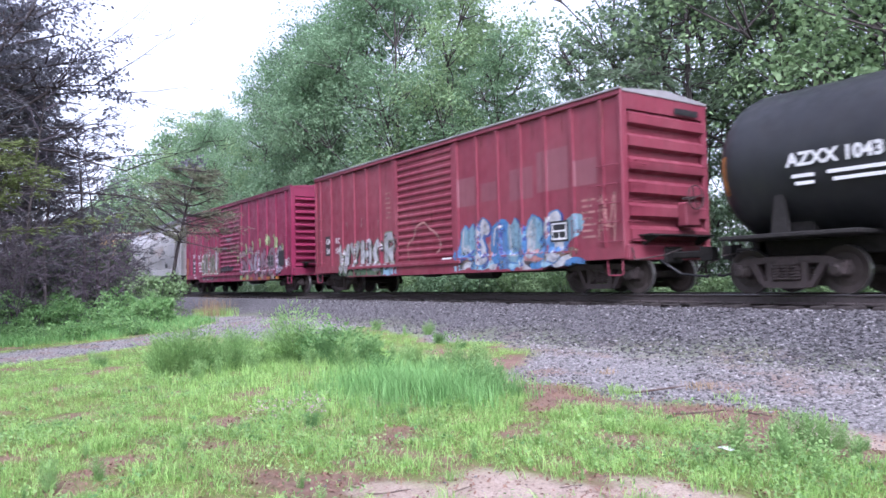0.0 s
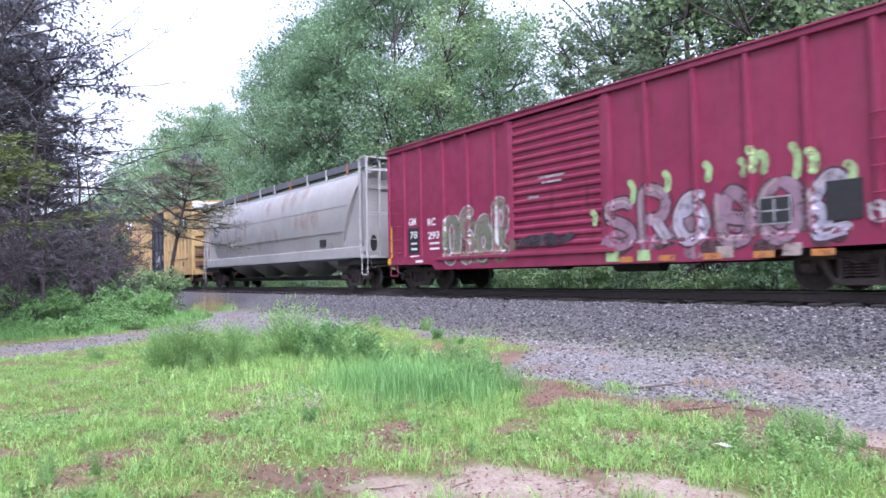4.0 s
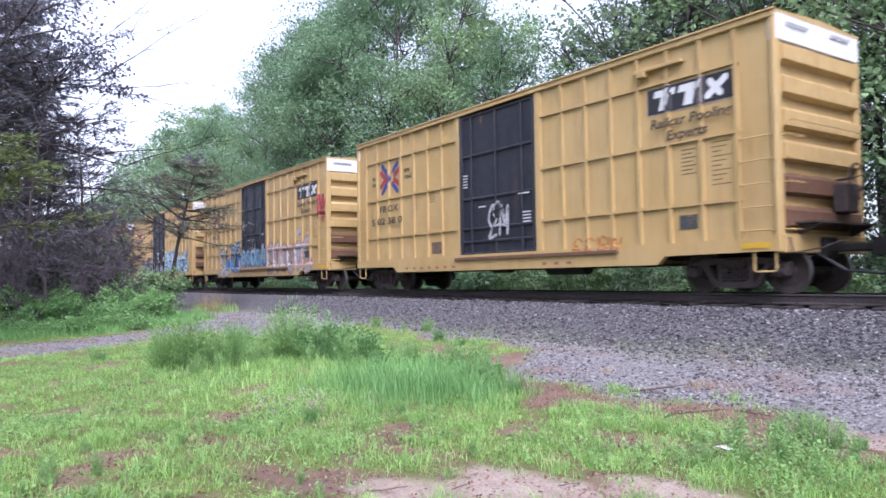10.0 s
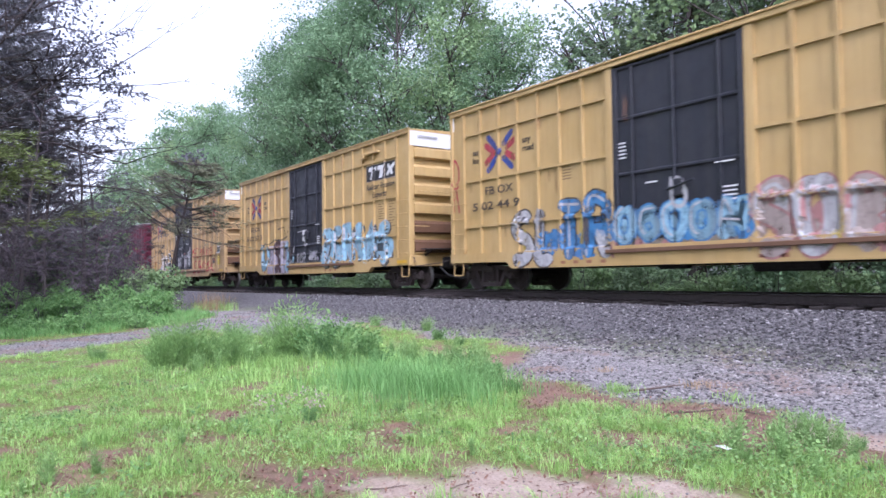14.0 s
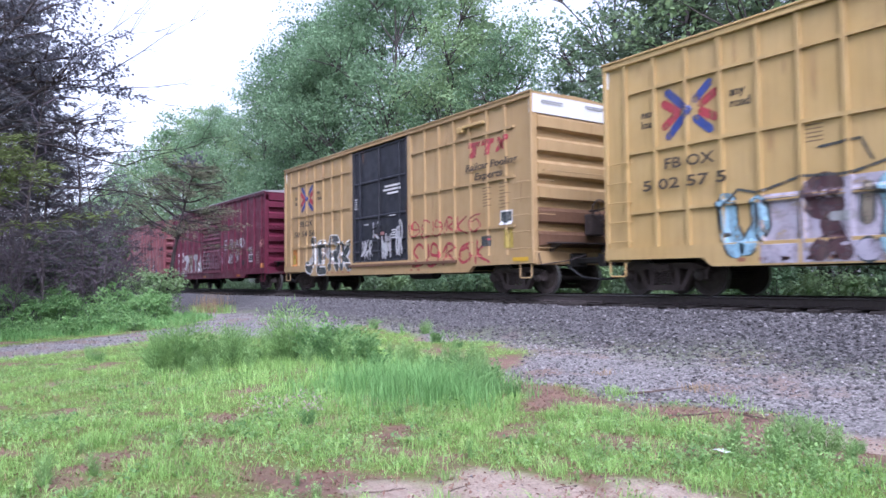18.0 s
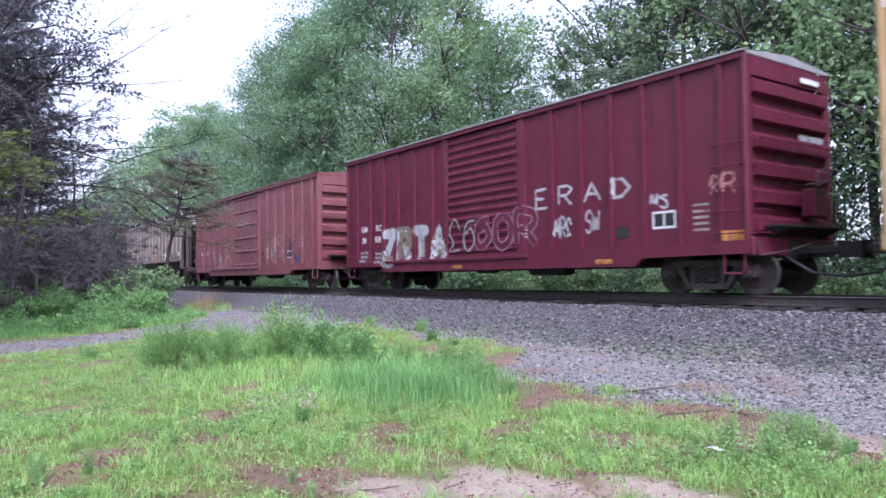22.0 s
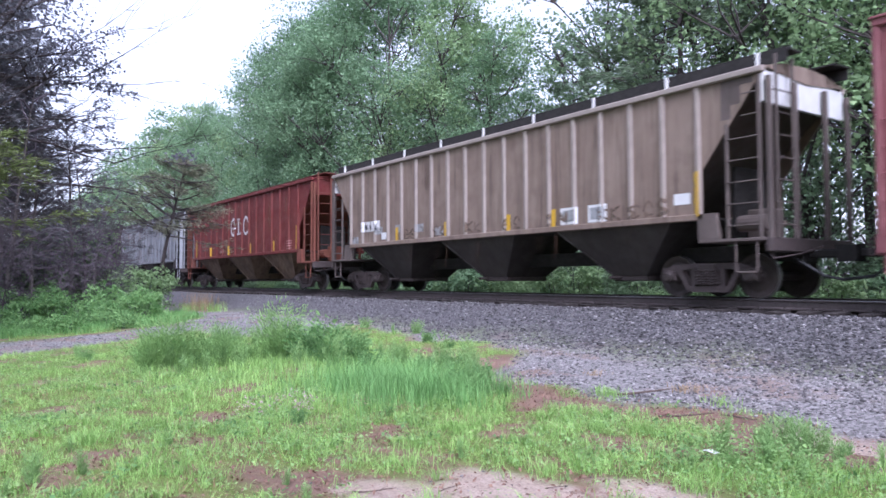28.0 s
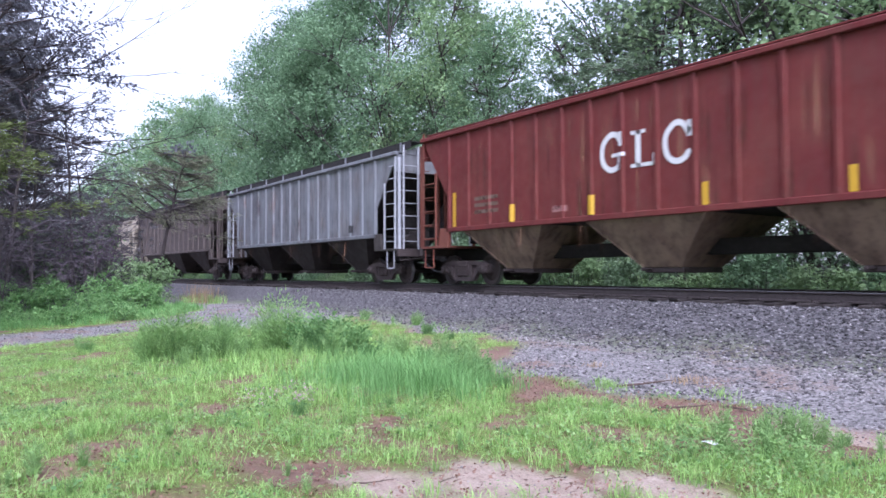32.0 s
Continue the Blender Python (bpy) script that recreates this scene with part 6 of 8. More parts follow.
def blades(name, label, pos, tall, wide, lean, material, seed):
    """Grass as bent blades of three points and a tip."""
    rng = np.random.default_rng(seed)
    n = len(pos)
    a = rng.uniform(0, 2 * np.pi, n)
    d = np.stack([np.cos(a), np.sin(a), np.zeros(n)], -1)
    s = np.stack([-np.sin(a), np.cos(a), np.zeros(n)], -1)
    h = (tall * rng.uniform(0.5, 1.2, n))[:, None]
    b = (lean * rng.uniform(0.2, 1.3, n))[:, None] * h
    w = (wide * rng.uniform(0.7, 1.3, n))[:, None]
    z = np.array([[0, 0, 1.0]])
    v = np.stack([pos - s * w * 0.5, pos + s * w * 0.5, pos + d * b * 0.35 + z * h * 0.6 + s * w * 0.38, pos + d * b * 0.35 + z * h * 0.6 - s * w * 0.38, pos + d * b + z * h * (1 - 0.25 * b / h)], 1)
    i = 5 * np.arange(n)[:, None]
    tri = np.concatenate([i + np.array([[0, 1, 2]]), i + np.array([[0, 2, 3]]), i + np.array([[3, 2, 4]])], 0)
    ob = new(name, bulk(name, v.reshape(-1, 3), tri, material))
    tagged(ob, label, "grass", kind="stuff")


def sow(count, area, keep, seed, jitter=0.05, per=6):
    rng = np.random.default_rng(seed)
    x = rng.uniform(area[0], area[1], count)
    y = rng.uniform(area[2], area[3], count)
    ok = rng.random(count) < keep(x, y)
    x, y = np.repeat(x[ok], per), np.repeat(y[ok], per)
    x, y = x + rng.normal(size=len(x)) * jitter, y + rng.normal(size=len(x)) * jitter
    return np.stack([x, y, height(x, y) - 0.01], -1)


def turf_keep(x, y):
    t, p, b, w = cover(x, y)
    near = np.clip(1.3 - np.hypot(x + 3, y - 3) / 13.0, 0.12, 1)
    return np.clip(t * 1.15 - 0.15, 0.02, 1) * (1 - np.clip(p * 1.4, 0, 1)) * (1 - w) * near * (0.35 + 0.65 * (wave(x, y, 3.6, 9) > -0.2))


pos = sow(62000, (-22, -0.6, -0.6, 8.8), turf_keep, 81, 0.035, 6)
rng_t = np.random.default_rng(82)
tuft_h = 0.05 + 0.035 * (wave(pos[:, 0], pos[:, 1], 1.7, 2) > 0.1) + 0.07 * np.repeat(rng_t.random(len(pos) // 6) ** 3, 6)
blades("lawn_grass", "short bright green grass of the clearing", pos, tuft_h, 0.0056, 1.3, "grass", 83)
pos = sow(420, (-7.5, -1.8, 0.2, 6.2), lambda x, y: turf_keep(x, y) * 0.8, 181, 0.05, 40)
blades("grass_tufts", "longer bright yellow-green grass tufts", pos, 0.15, 0.0058, 1.0, "grass", 182)


pos = sow(5200, (-12, -1.0, -0.4, 7.4), lambda x, y: turf_keep(x, y) * (0.35 + 0.65 * smooth01(-0.1, 0.5, wave(x, y, 2.6, 31))), 281, 0.06, 3)
blades("dry_grass", "straw-coloured dead blades among the green grass", pos, 0.12, 0.005, 2.2, "grass_dry", 282)


def ground_leaves(name, label, count, area, keep, seed, leaf, lift, material, per=5, jitter=0.05):
    p = sow(count, area, keep, seed, jitter, per)
    r = np.random.default_rng(seed + 1)
    p[:, 2] += r.uniform(0.0, lift, len(p)) + 0.012
    v, f = leaf_quads(p, leaf, leaf * 0.6, r, 0.75)
    ob = new(name, bulk(name, v, f, material))
    tagged(ob, label, "weeds", kind="stuff")


ground_leaves("ground_herbs", "low clover and herbs in the grass", 24000, (-16, -1.2, -0.5, 7.5), lambda x, y: turf_keep(x, y) * smooth01(-0.3, 0.3, wave(x, y, 1.3, 12)), 183, 0.034, 0.09, "herb")
ground_leaves("dark_herbs", "darker broad leaves in the grass", 2600, (-14, -1.6, -0.4, 7.0), lambda x, y: turf_keep(x, y) * smooth01(0.1, 0.5, wave(x, y, 1.9, 5)), 185, 0.05, 0.07, "herb_dark", 7)
ground_leaves("leaf_litter", "reddish dead needles and leaves on bare soil", 11000, (-8, -1.2, 0.0, 7.6), lambda x, y: (1.12 - cover(x, y)[0]) * (1 - cover(x, y)[1]) * (1 - 0.85 * sand(x, y)), 187, 0.035, 0.004, "litter", 3)
ground_leaves("bushy_herbs", "bushy low green herbs on the edge of the gravel", 520, (-4.4, -2.1, 4.0, 5.7), lambda x, y: np.clip(1.2 * bell(x, y, -3.1, 4.95, 0.6, 0.45), 0, 1), 193, 0.034, 0.2, "weed", 12, 0.05)
ground_leaves("leaf_rosettes", "bright broad weed leaves among the grass", 900, (-9, -1.6, -0.4, 6.0), lambda x, y: turf_keep(x, y) * smooth01(0.0, 0.5, wave(x, y, 1.5, 21)), 195, 0.045, 0.08, "herb_bright", 7, 0.04)
ground_leaves("pink_flowers", "small pink flower heads in the grass", 34, (-7.4, -6.7, 2.6, 3.3), lambda x, y: np.ones(len(x)), 189, 0.03, 0.2, "flower", 6, 0.02)


def dead_stick(x, y, turn, length, r):
    rng = np.random.default_rng(int(abs(x) * 100))
    path = limb_paths(rng, (0, 0, r), (1, 0, 0.02), length, 0.15, 6)
    g = Geo().tube(path, [r, r, r * 0.9, r * 0.8, r * 0.6, r * 0.3], 5)
    g.tube([path[3], path[3] + np.array((length * 0.15, length * 0.12, 0.02))], [r * 0.5, r * 0.2], 4)
    tagged(part("stick", g, "stick", None, at=scaled(x, y, 1.0, turn)), "dead grey-brown stick lying on the ground", "stick", "sticks on the ground")


for spec in ((-5.9, 6.75, 20, 0.7, 0.014), (-4.4, 6.6, -15, 0.5, 0.01), (-4.25, 2.3, 40, 0.32, 0.006), (-4.75, 6.05, 5, 0.6, 0.01), (-3.9, 2.75, 100, 0.2, 0.004), (-3.55, 3.35, 60, 0.16, 0.004), (-2.6, 6.0, 10, 0.5, 0.009), (-7.9, 5.2, -60, 0.7, 0.006)):
    dead_stick(*spec)
scrap = Geo().loft([[(-0.07, -0.03, 0.0), (0.0, -0.035, 0.018), (0.07, -0.025, 0.004)], [(-0.06, 0.03, 0.006), (0.01, 0.03, 0.022), (0.075, 0.028, 0.008)]], caps=False, closed=False)
tagged(part("paper_scrap", scrap, "white", None, at=Matrix.Translation((-3.33, 4.82, float(height(-3.33, 4.82)) + 0.06))), "crumpled white scrap of paper in the grass", "litter")
pos = sow(2300, (-9.6, -5.6, 3.0, 6.0), lambda x, y: np.clip(1.5 * bell(x, y, -7.6, 4.75, 0.95, 0.62), 0, 1), 84, 0.07, 8)
blades("tall_grass", "patch of tall blue-green grass", pos, 0.38, 0.007, 0.5, "grass_blue", 85)
pos = sow(3600, (-14.5, -7.0, 2.0, 7.2), lambda x, y: np.clip(0.8 * bell(x, y, -10.2, 4.9, 2.2, 1.7), 0, 1) * (cover(x, y)[1] < 0.3), 86, 0.08, 7)
blades("tall_grass", "rough green grass among the weeds", pos, 0.2, 0.010, 0.7, "grass", 87)
pos = sow(3200, (-34, -19, -0.5, 8.4), lambda x, y: (cover(x, y)[1] < 0.25) * (x < -19.3 - 0.35 * y), 88, 0.1, 9)
blades("tall_grass", "rough green grass beyond the lane", pos, 0.24, 0.014, 0.8, "grass_blue", 89)
pos = sow(26, (-31, -26.5, 8.1, 9.2), lambda x, y: np.ones(len(x)), 190, 0.15, 14)
blades("tall_grass", "green grass tufts by the ballast", pos, 0.4, 0.014, 0.6, "grass", 191)
pos = sow(26, (-29.5, -27.0, 8.3, 9.3), lambda x, y: np.ones(len(x)), 90, 0.16, 9)
blades("dry_grass", "dry straw-coloured grass by the ballast", pos, 0.85, 0.010, 0.4, "grass_dry", 91)
for x, y, n, tall, mat, words in ((-5.92, 6.62, 22, 0.15, "grass", "small green tuft growing in the gravel"), (-5.45, 7.45, 10, 0.11, "grass_dry", "small dry tuft growing in the gravel"),
                                  (-7.05, 7.6, 8, 0.09, "grass_dry", "small dry tuft growing in the gravel"), (-4.75, 7.1, 9, 0.14, "grass", "small green tuft growing in the gravel")):
    r = np.random.default_rng(int(-x * 100))
    q = r.normal(size=(n * 8, 2)) * np.array([0.11, 0.08]) + np.array([x, y])
    blades("grass_tuft", words, np.stack([q[:, 0], q[:, 1], height(q[:, 0], q[:, 1]) - 0.01], -1), tall, 0.006, 0.9, mat, n)


# ---- paint on the cars: lettering, stencils and graffiti, following ribs and panels ----
def depth_of(car, x, z):
    posts, door, girts = SURFACE[car.name]
    if door and door[0] < x < door[1]:
        return 1.497
    if posts:
        q = min(abs(x - p) for p in posts)
        if q < 0.05:
            return 1.502
        if q < 0.058:
            return 1.44 + 0.062 * (0.058 - q) / 0.008
    if door and (abs(x - door[0]) < 0.16 or abs(x - door[1]) < 0.16):
        return 1.508
    if girts and min(abs(z - k) for k in (4.32, 3.03, 1.76)) < 0.045:
        return 1.5
    if z < 1.02:
        return 1.507 if door else 1.5
    return 1.44


def resample(path, step=0.05):
    out = [Vector(path[0])]
    for a, b in zip(path, path[1:]):
        a, b = Vector(a), Vector(b)
        n = max(1, int((b - a).length / step))
        out += [a + (b - a) * k / n for k in range(1, n + 1)]
    return out


def curved(points, n=6):
    """A smooth line through points."""
    pts = [Vector(p) for p in points]
    if len(pts) < 3:
        return pts
    ext = [pts[0] * 2 - pts[1]] + pts + [pts[-1] * 2 - pts[-2]]
    out = []
    for i in range(1, len(ext) - 2):
        p0, p1, p2, p3 = ext[i - 1:i + 3]
        for k in range(n):
            t = k / n
            out.append(0.5 * (2 * p1 + (p2 - p0) * t + (2 * p0 - 5 * p1 + 4 * p2 - p3) * t * t + (3 * p1 - p0 - 3 * p2 + p3) * t ** 3))
    return out + [pts[-1]]


class Paint:
    """One painted mark with several colours, one mesh."""

    def __init__(self):
        self.v, self.f, self.m, self.mats = [], [], [], []

    def slot(self, key):
        if key not in self.mats:
            self.mats.append(key)
        return self.mats.index(key)

    def ribbon(self, car, path, width, key, off):
        pts = resample(path)
        n, slot, o = len(pts), self.slot(key), len(self.v)
        rows = 5
        for i, p in enumerate(pts):
            d = (pts[min(i + 1, n - 1)] - pts[max(i - 1, 0)])
            d = d.normalized() if d.length > 1e-6 else Vector((1, 0))
            side = Vector((-d.y, d.x))
            edge = min(i, n - 1 - i) * 0.05
            w = width / 2 * (1 if edge > width / 2 else math.sqrt(max(0.1, 1 - (1 - edge / (width / 2)) ** 2)))
            for k in range(rows):
                q = p + side * w * (2 * k / (rows - 1) - 1)
                self.v.append((q.x, -depth_of(car, q.x, q.y) - off, q.y))
        for i in range(n - 1):
            for k in range(rows - 1):
                a = o + i * rows + k
                self.f.append((a, a + rows, a + rows + 1, a + 1))
                self.m.append(slot)
        return self

    def patch(self, car, x0, x1, z0, z1, key, off, shear=0.0):
        nx, nz = max(1, int((x1 - x0) / 0.04)), max(1, int((z1 - z0) / 0.08))
        o, slot = len(self.v), self.slot(key)
        for i in range(nx + 1):
            for k in range(nz + 1):
                z = z0 + (z1 - z0) * k / nz
                x = x0 + (x1 - x0) * i / nx + shear * (z - z0)
                self.v.append((x, -depth_of(car, x, z) - off, z))
        for i in range(nx):
            for k in range(nz):
                a = o + i * (nz + 1) + k
                self.f.append((a, a + nz + 1, a + nz + 2, a + 1))
                self.m.append(slot)
        return self

    def put(self, name, car, label=""):
        me = bpy.data.meshes.new(name)
        me.from_pydata(self.v, [], self.f)
        for key in self.mats:
            me.materials.append(MAT[key])
        me.polygons.foreach_set("material_index", self.m)
        me.update()
        return part(name, me, self.mats[0], car, label)


STROKES = {
    "L": [[(0.2, 1), (0.15, 0.08), (0.95, 0.04)]],
    "J": [[(0.75, 1), (0.75, 0.3), (0.5, 0.02), (0.15, 0.1), (0.05, 0.35)], [(0.4, 1), (1, 1)]],
    "E": [[(0.9, 1), (0.15, 1), (0.15, 0), (0.95, 0)], [(0.15, 0.52), (0.75, 0.52)]],
    "R": [[(0.12, 0), (0.12, 1), (0.7, 1), (0.9, 0.78), (0.7, 0.52), (0.15, 0.5)], [(0.45, 0.5), (0.95, 0)]],
    "K": [[(0.12, 0), (0.12, 1)], [(0.9, 1), (0.15, 0.45), (0.95, 0)]],
    "S": [[(0.9, 0.85), (0.6, 1), (0.2, 0.9), (0.15, 0.65), (0.75, 0.42), (0.85, 0.15), (0.5, 0), (0.1, 0.12)]],
    "Z": [[(0.08, 0.95), (0.92, 1), (0.1, 0.04), (0.95, 0)]],
    "A": [[(0.05, 0), (0.5, 1), (0.95, 0)], [(0.25, 0.38), (0.78, 0.38)]],
    "D": [[(0.12, 0), (0.12, 1), (0.6, 0.95), (0.92, 0.5), (0.6, 0.05), (0.1, 0)]],
    "T": [[(0.5, 0), (0.5, 1)], [(0.02, 1), (0.98, 0.96)]],
    "O": [[(0.5, 1), (0.1, 0.75), (0.12, 0.2), (0.5, 0), (0.9, 0.25), (0.88, 0.78), (0.5, 1)]],
    "W": [[(0.02, 1), (0.25, 0), (0.5, 0.7), (0.75, 0), (0.98, 1)]],
    "H": [[(0.12, 0), (0.15, 1)], [(0.88, 0), (0.85, 1)], [(0.12, 0.5), (0.88, 0.5)]],
    "Y": [[(0.05, 1), (0.5, 0.5), (0.95, 1)], [(0.5, 0.5), (0.45, 0)]],
    "a": [[(0.9, 0.9), (0.3, 0.8), (0.1, 0.35), (0.4, 0.05), (0.85, 0.3), (0.6, 0.7), (0.2, 0.5)]],
    "b": [[(0.1, 0.1), (0.3, 0.95), (0.6, 0.4), (0.9, 0.95), (0.85, 0.05)], [(0.1, 0.4), (0.9, 0.3)]],
    "c": [[(0.9, 0.7), (0.5, 1), (0.1, 0.6), (0.4, 0.3), (0.15, 0.02), (0.9, 0.1)]],
    "d": [[(0.1, 0.95), (0.2, 0.1), (0.8, 0.05), (0.9, 0.6), (0.45, 0.95), (0.3, 0.5), (0.95, 0.4)]],
    "e": [[(0.05, 0.5), (0.4, 0.95), (0.9, 0.7), (0.4, 0.45), (0.95, 0.1)], [(0.2, 0.0), (0.35, 0.9)]],
}


def graffiti(car, word, box, fills, outline, width, seed, shine=None, drop=None, name="graffiti_letter", label="", sharp=False):
    """A word of fat painted letters: outline, filling and highlights."""
    rng = random.Random(seed)
    x0, x1, z0, z1 = box
    cell = (x1 - x0) / len(word)
    for i, ch in enumerate(word):
        mark = Paint()
        bob = rng.uniform(-0.06, 0.06) * (z1 - z0)
        w = cell * 1.02 - width * 0.55
        tall = (z1 - z0) - width
        lines = []
        for st in STROKES[ch]:
            pts = [(x0 + cell * i + width * 0.3 + a * w + rng.uniform(-0.03, 0.03), z0 + width / 2 + max(0, b * tall + bob * b) + rng.uniform(-0.02, 0.02)) for a, b in st]
            lines.append(pts if sharp else curved(pts))
        for ln in lines:
            if drop:
                mark.ribbon(car, [(a + 0.07, b - 0.05) for a, b in ln], width + 0.13, drop, 0.002)
            if outline:
                mark.ribbon(car, ln, width + 0.09, outline, 0.004)
        for k, ln in enumerate(lines):
            mark.ribbon(car, ln, width, fills[(i + k) % len(fills)], 0.007)
            if shine:
                mark.ribbon(car, [(a - width * 0.15, b + width * 0.12) for a, b in ln[: max(2, len(ln) // 2)]], width * 0.22, shine, 0.010)
        mark.put(name, car, label)


def cloud(car, box, keys, seed, n=9, width=0.4):
    """Soft-edged background colour behind letters."""
    rng = random.Random(seed)
    x0, x1, z0, z1 = box
    for k in range(n):
        mark = Paint()
        x = x0 + (x1 - x0) * (k + 0.5) / n
        z = rng.uniform(z0 + width / 2, z1 - width / 2)
        pts = curved([(x - (x1 - x0) / n * 0.8, max(z0 + width / 2, z - 0.15)), (x, z), (x + (x1 - x0) / n * 0.8, min(z1 - width / 2, z + rng.uniform(-0.1, 0.25)))])
        mark.ribbon(car, pts, width * rng.uniform(0.8, 1.2), keys[k % len(keys)], 0.0012 + 0.0002 * k)
        mark.put("graffiti_background", car)


def scrawl(car, box, key, seed, n=3, width=0.035, name="spray_tag"):
    """A quick tag of thin looping lines."""
    rng = random.Random(seed)
    x0, x1, z0, z1 = box
    mark = Paint()
    cell = (x1 - x0) / n
    for i in range(n):
        ch = rng.choice("abcdeSRKW")
        for st in STROKES[ch]:
            pts = curved([(x0 + cell * (i + a * 0.95), z0 + (z1 - z0) * b + rng.uniform(-0.04, 0.04)) for a, b in st])
            mark.ribbon(car, pts, width * rng.uniform(0.8, 1.3), key, 0.011)
    mark.put(name, car)


def bars(car, spots, key, name="stencil_bar"):
    """Small lettering that cannot be read: plain bars (x, z, length, height)."""
    for x, z, w, h in spots:
        Paint().patch(car, x, x + w, z - h / 2, z + h / 2, key, 0.004).put(name, car)


def write(car, text, x, z, size, key, width=0.0, shear=0.0, bold=0.006, y=None):
    letters(text, size, car, on_side(x, z, y if y is not None else -1.51), key, width=width, shear=shear, bold=bold)


def end_bars(car, half, spots, key):
    for y, z, w, h in spots:
        part("stencil_bar", Geo().box(half + 0.052, y, z - h / 2, half + 0.056, y + w, z + h / 2), key, car)


# the faded wine-red car
graffiti(red1, "WYHcR", (-5.85, -1.75, 0.72, 1.95), ["g_white", "g_grey", "g_white"], "g_olive", 0.24, 1, drop="g_black", label="white and olive graffiti letter", sharp=True)
for t, x, z in (("GM", -6.95, 1.86), ("24", -6.9, 1.5), ("RC", -6.0, 1.84), ("134", -6.05, 1.48)):
    write(red1, t, x, z, 0.28, "white", y=-1.449 if x < -6.5 else -1.512)
Paint().patch(red1, -7.0, -6.45, 1.42, 2.16, "black", 0.003).put("black_panel", red1)
end_bars(red1, 7.8, [(0.25, 4.16, 0.85, 0.14)], "black")
cloud(red1, (1.6, 6.4, 0.62, 2.1), ["g_blue", "g_blue", "g_cyan", "g_dust"], 3, 11, 0.55)
graffiti(red1, "bcadeS", (1.75, 5.9, 0.75, 2.0), ["g_cyan", "g_white", "g_blue", "g_cyan"], "g_blue", 0.3, 4, shine="g_white", drop="g_navy", label="blue and white graffiti letter", sharp=True)
cloud(red1, (-1.6, 1.3, 0.66, 1.0), ["g_grey", "g_dust"], 5, 6, 0.16)
Paint().patch(red1, 5.45, 6.05, 1.25, 1.75, "black", 0.012).patch(red1, 5.5, 6.0, 1.3, 1.7, "white", 0.014).patch(red1, 5.54, 5.74, 1.34, 1.49, "black", 0.016).patch(red1, 5.77, 5.96, 1.34, 1.49, "black", 0.016).patch(red1, 5.54, 5.96, 1.53, 1.67, "black", 0.016).put("data_panel", red1, "black and white data panel")
bars(red1, [(6.5 + 0.0, 2.15 - 0.14 * k, 0.42 - 0.1 * (k % 2), 0.05) for k in range(7)] + [(-2.4, 3.3 - 0.16 * k, 0.3, 0.06) for k in range(6)] + [(6.98, 2.1 - 0.22 * k, 0.3, 0.05) for k in range(4)], "g_dust")
Paint().patch(red1, 0.9, 1.4, 1.0, 1.05, "white", 0.012).put("stencil_bar", red1)
scrawl(red1, (6.95, 7.6, 1.1, 2.3), "g_dust", 6, 1, 0.05)
for x0, x1, z0, z1 in ((1.7, 2.6, 2.45, 3.25), (2.75, 3.5, 2.5, 3.0), (3.95, 4.85, 2.4, 3.2), (5.0, 6.1, 2.5, 3.5), (6.3, 7.0, 2.5, 3.1)):
    Paint().patch(red1, x0, x1, z0, z1, "mauve", 0.003).put("repainted_patch", red1, "faded patch of pinkish repaint")
cloud(red1, (1.9, 6.2, 0.66, 1.2), ["g_brown", "g_white", "g_tan"], 7, 7, 0.2)
cloud(red1, (1.6, 6.5, 0.62, 0.95), ["g_sky", "g_white", "g_blue"], 8, 12, 0.18)
cloud(red1, (-5.7, -2.6, 0.6, 0.95), ["g_green"], 9, 9, 0.3)
cloud(red1, (-2.6, -1.7, 0.6, 0.9), ["g_sky"], 10, 3, 0.22)
hood = curved([(-0.9, 1.0), (-0.95, 1.5), (-0.6, 1.75), (-0.45, 2.05), (0.0, 2.15), (0.3, 1.95), (0.75, 1.7), (0.85, 1.35), (0.6, 1.2)])
Paint().ribbon(red1, hood, 0.07, "g_dust", 0.012).put("spray_tag", red1)
for x, z in ((-5.2, 2.6), (-4.1, 2.65), (-2.9, 2.5)):
    Paint().ribbon(red1, [(x, z), (x + 0.02, z - 0.35)], 0.04, "g_pink", 0.012).put("spray_tag", red1)

# the plain wine-red car
for t, x, z, s in (("GM", -6.68, 2.0, 0.3), ("RC", -5.62, 1.92, 0.3), ("293", -5.6, 1.52, 0.3)):
    write(red2, t, x, z, s, "white", y=-1.447, width=0.6 if len(t) == 3 else 0.42)
Paint().patch(red2, -6.7, -6.1, 1.1, 1.9, "black", 0.003).put("black_panel", red2)
write(red2, "78", -6.6, 1.58, 0.3, "white", y=-1.452, width=0.42)
bars(red2, [(-6.55, 1.42, 0.34, 0.06), (-6.55, 1.25, 0.34, 0.06), (-6.55, 1.02, 0.45, 0.05), (-5.5, 1.38, 0.5, 0.06), (-5.5, 1.22, 0.5, 0.06), (-6.2, 0.86, 0.4, 0.08)], "white")
cloud(red2, (-4.7, -1.6, 0.68, 2.2), ["g_olive", "g_tan", "g_brown"], 11, 9, 0.5)
graffiti(red2, "OSaR", (-4.75, -1.75, 0.72, 2.25), ["g_olive", "g_tan"], "g_white", 0.3, 12, shine="g_tan", label="olive and tan graffiti letter")
cloud(red2, (1.5, 6.6, 0.64, 1.5), ["g_mauve", "g_maroon", "g_mauve"], 17, 14, 0.3)
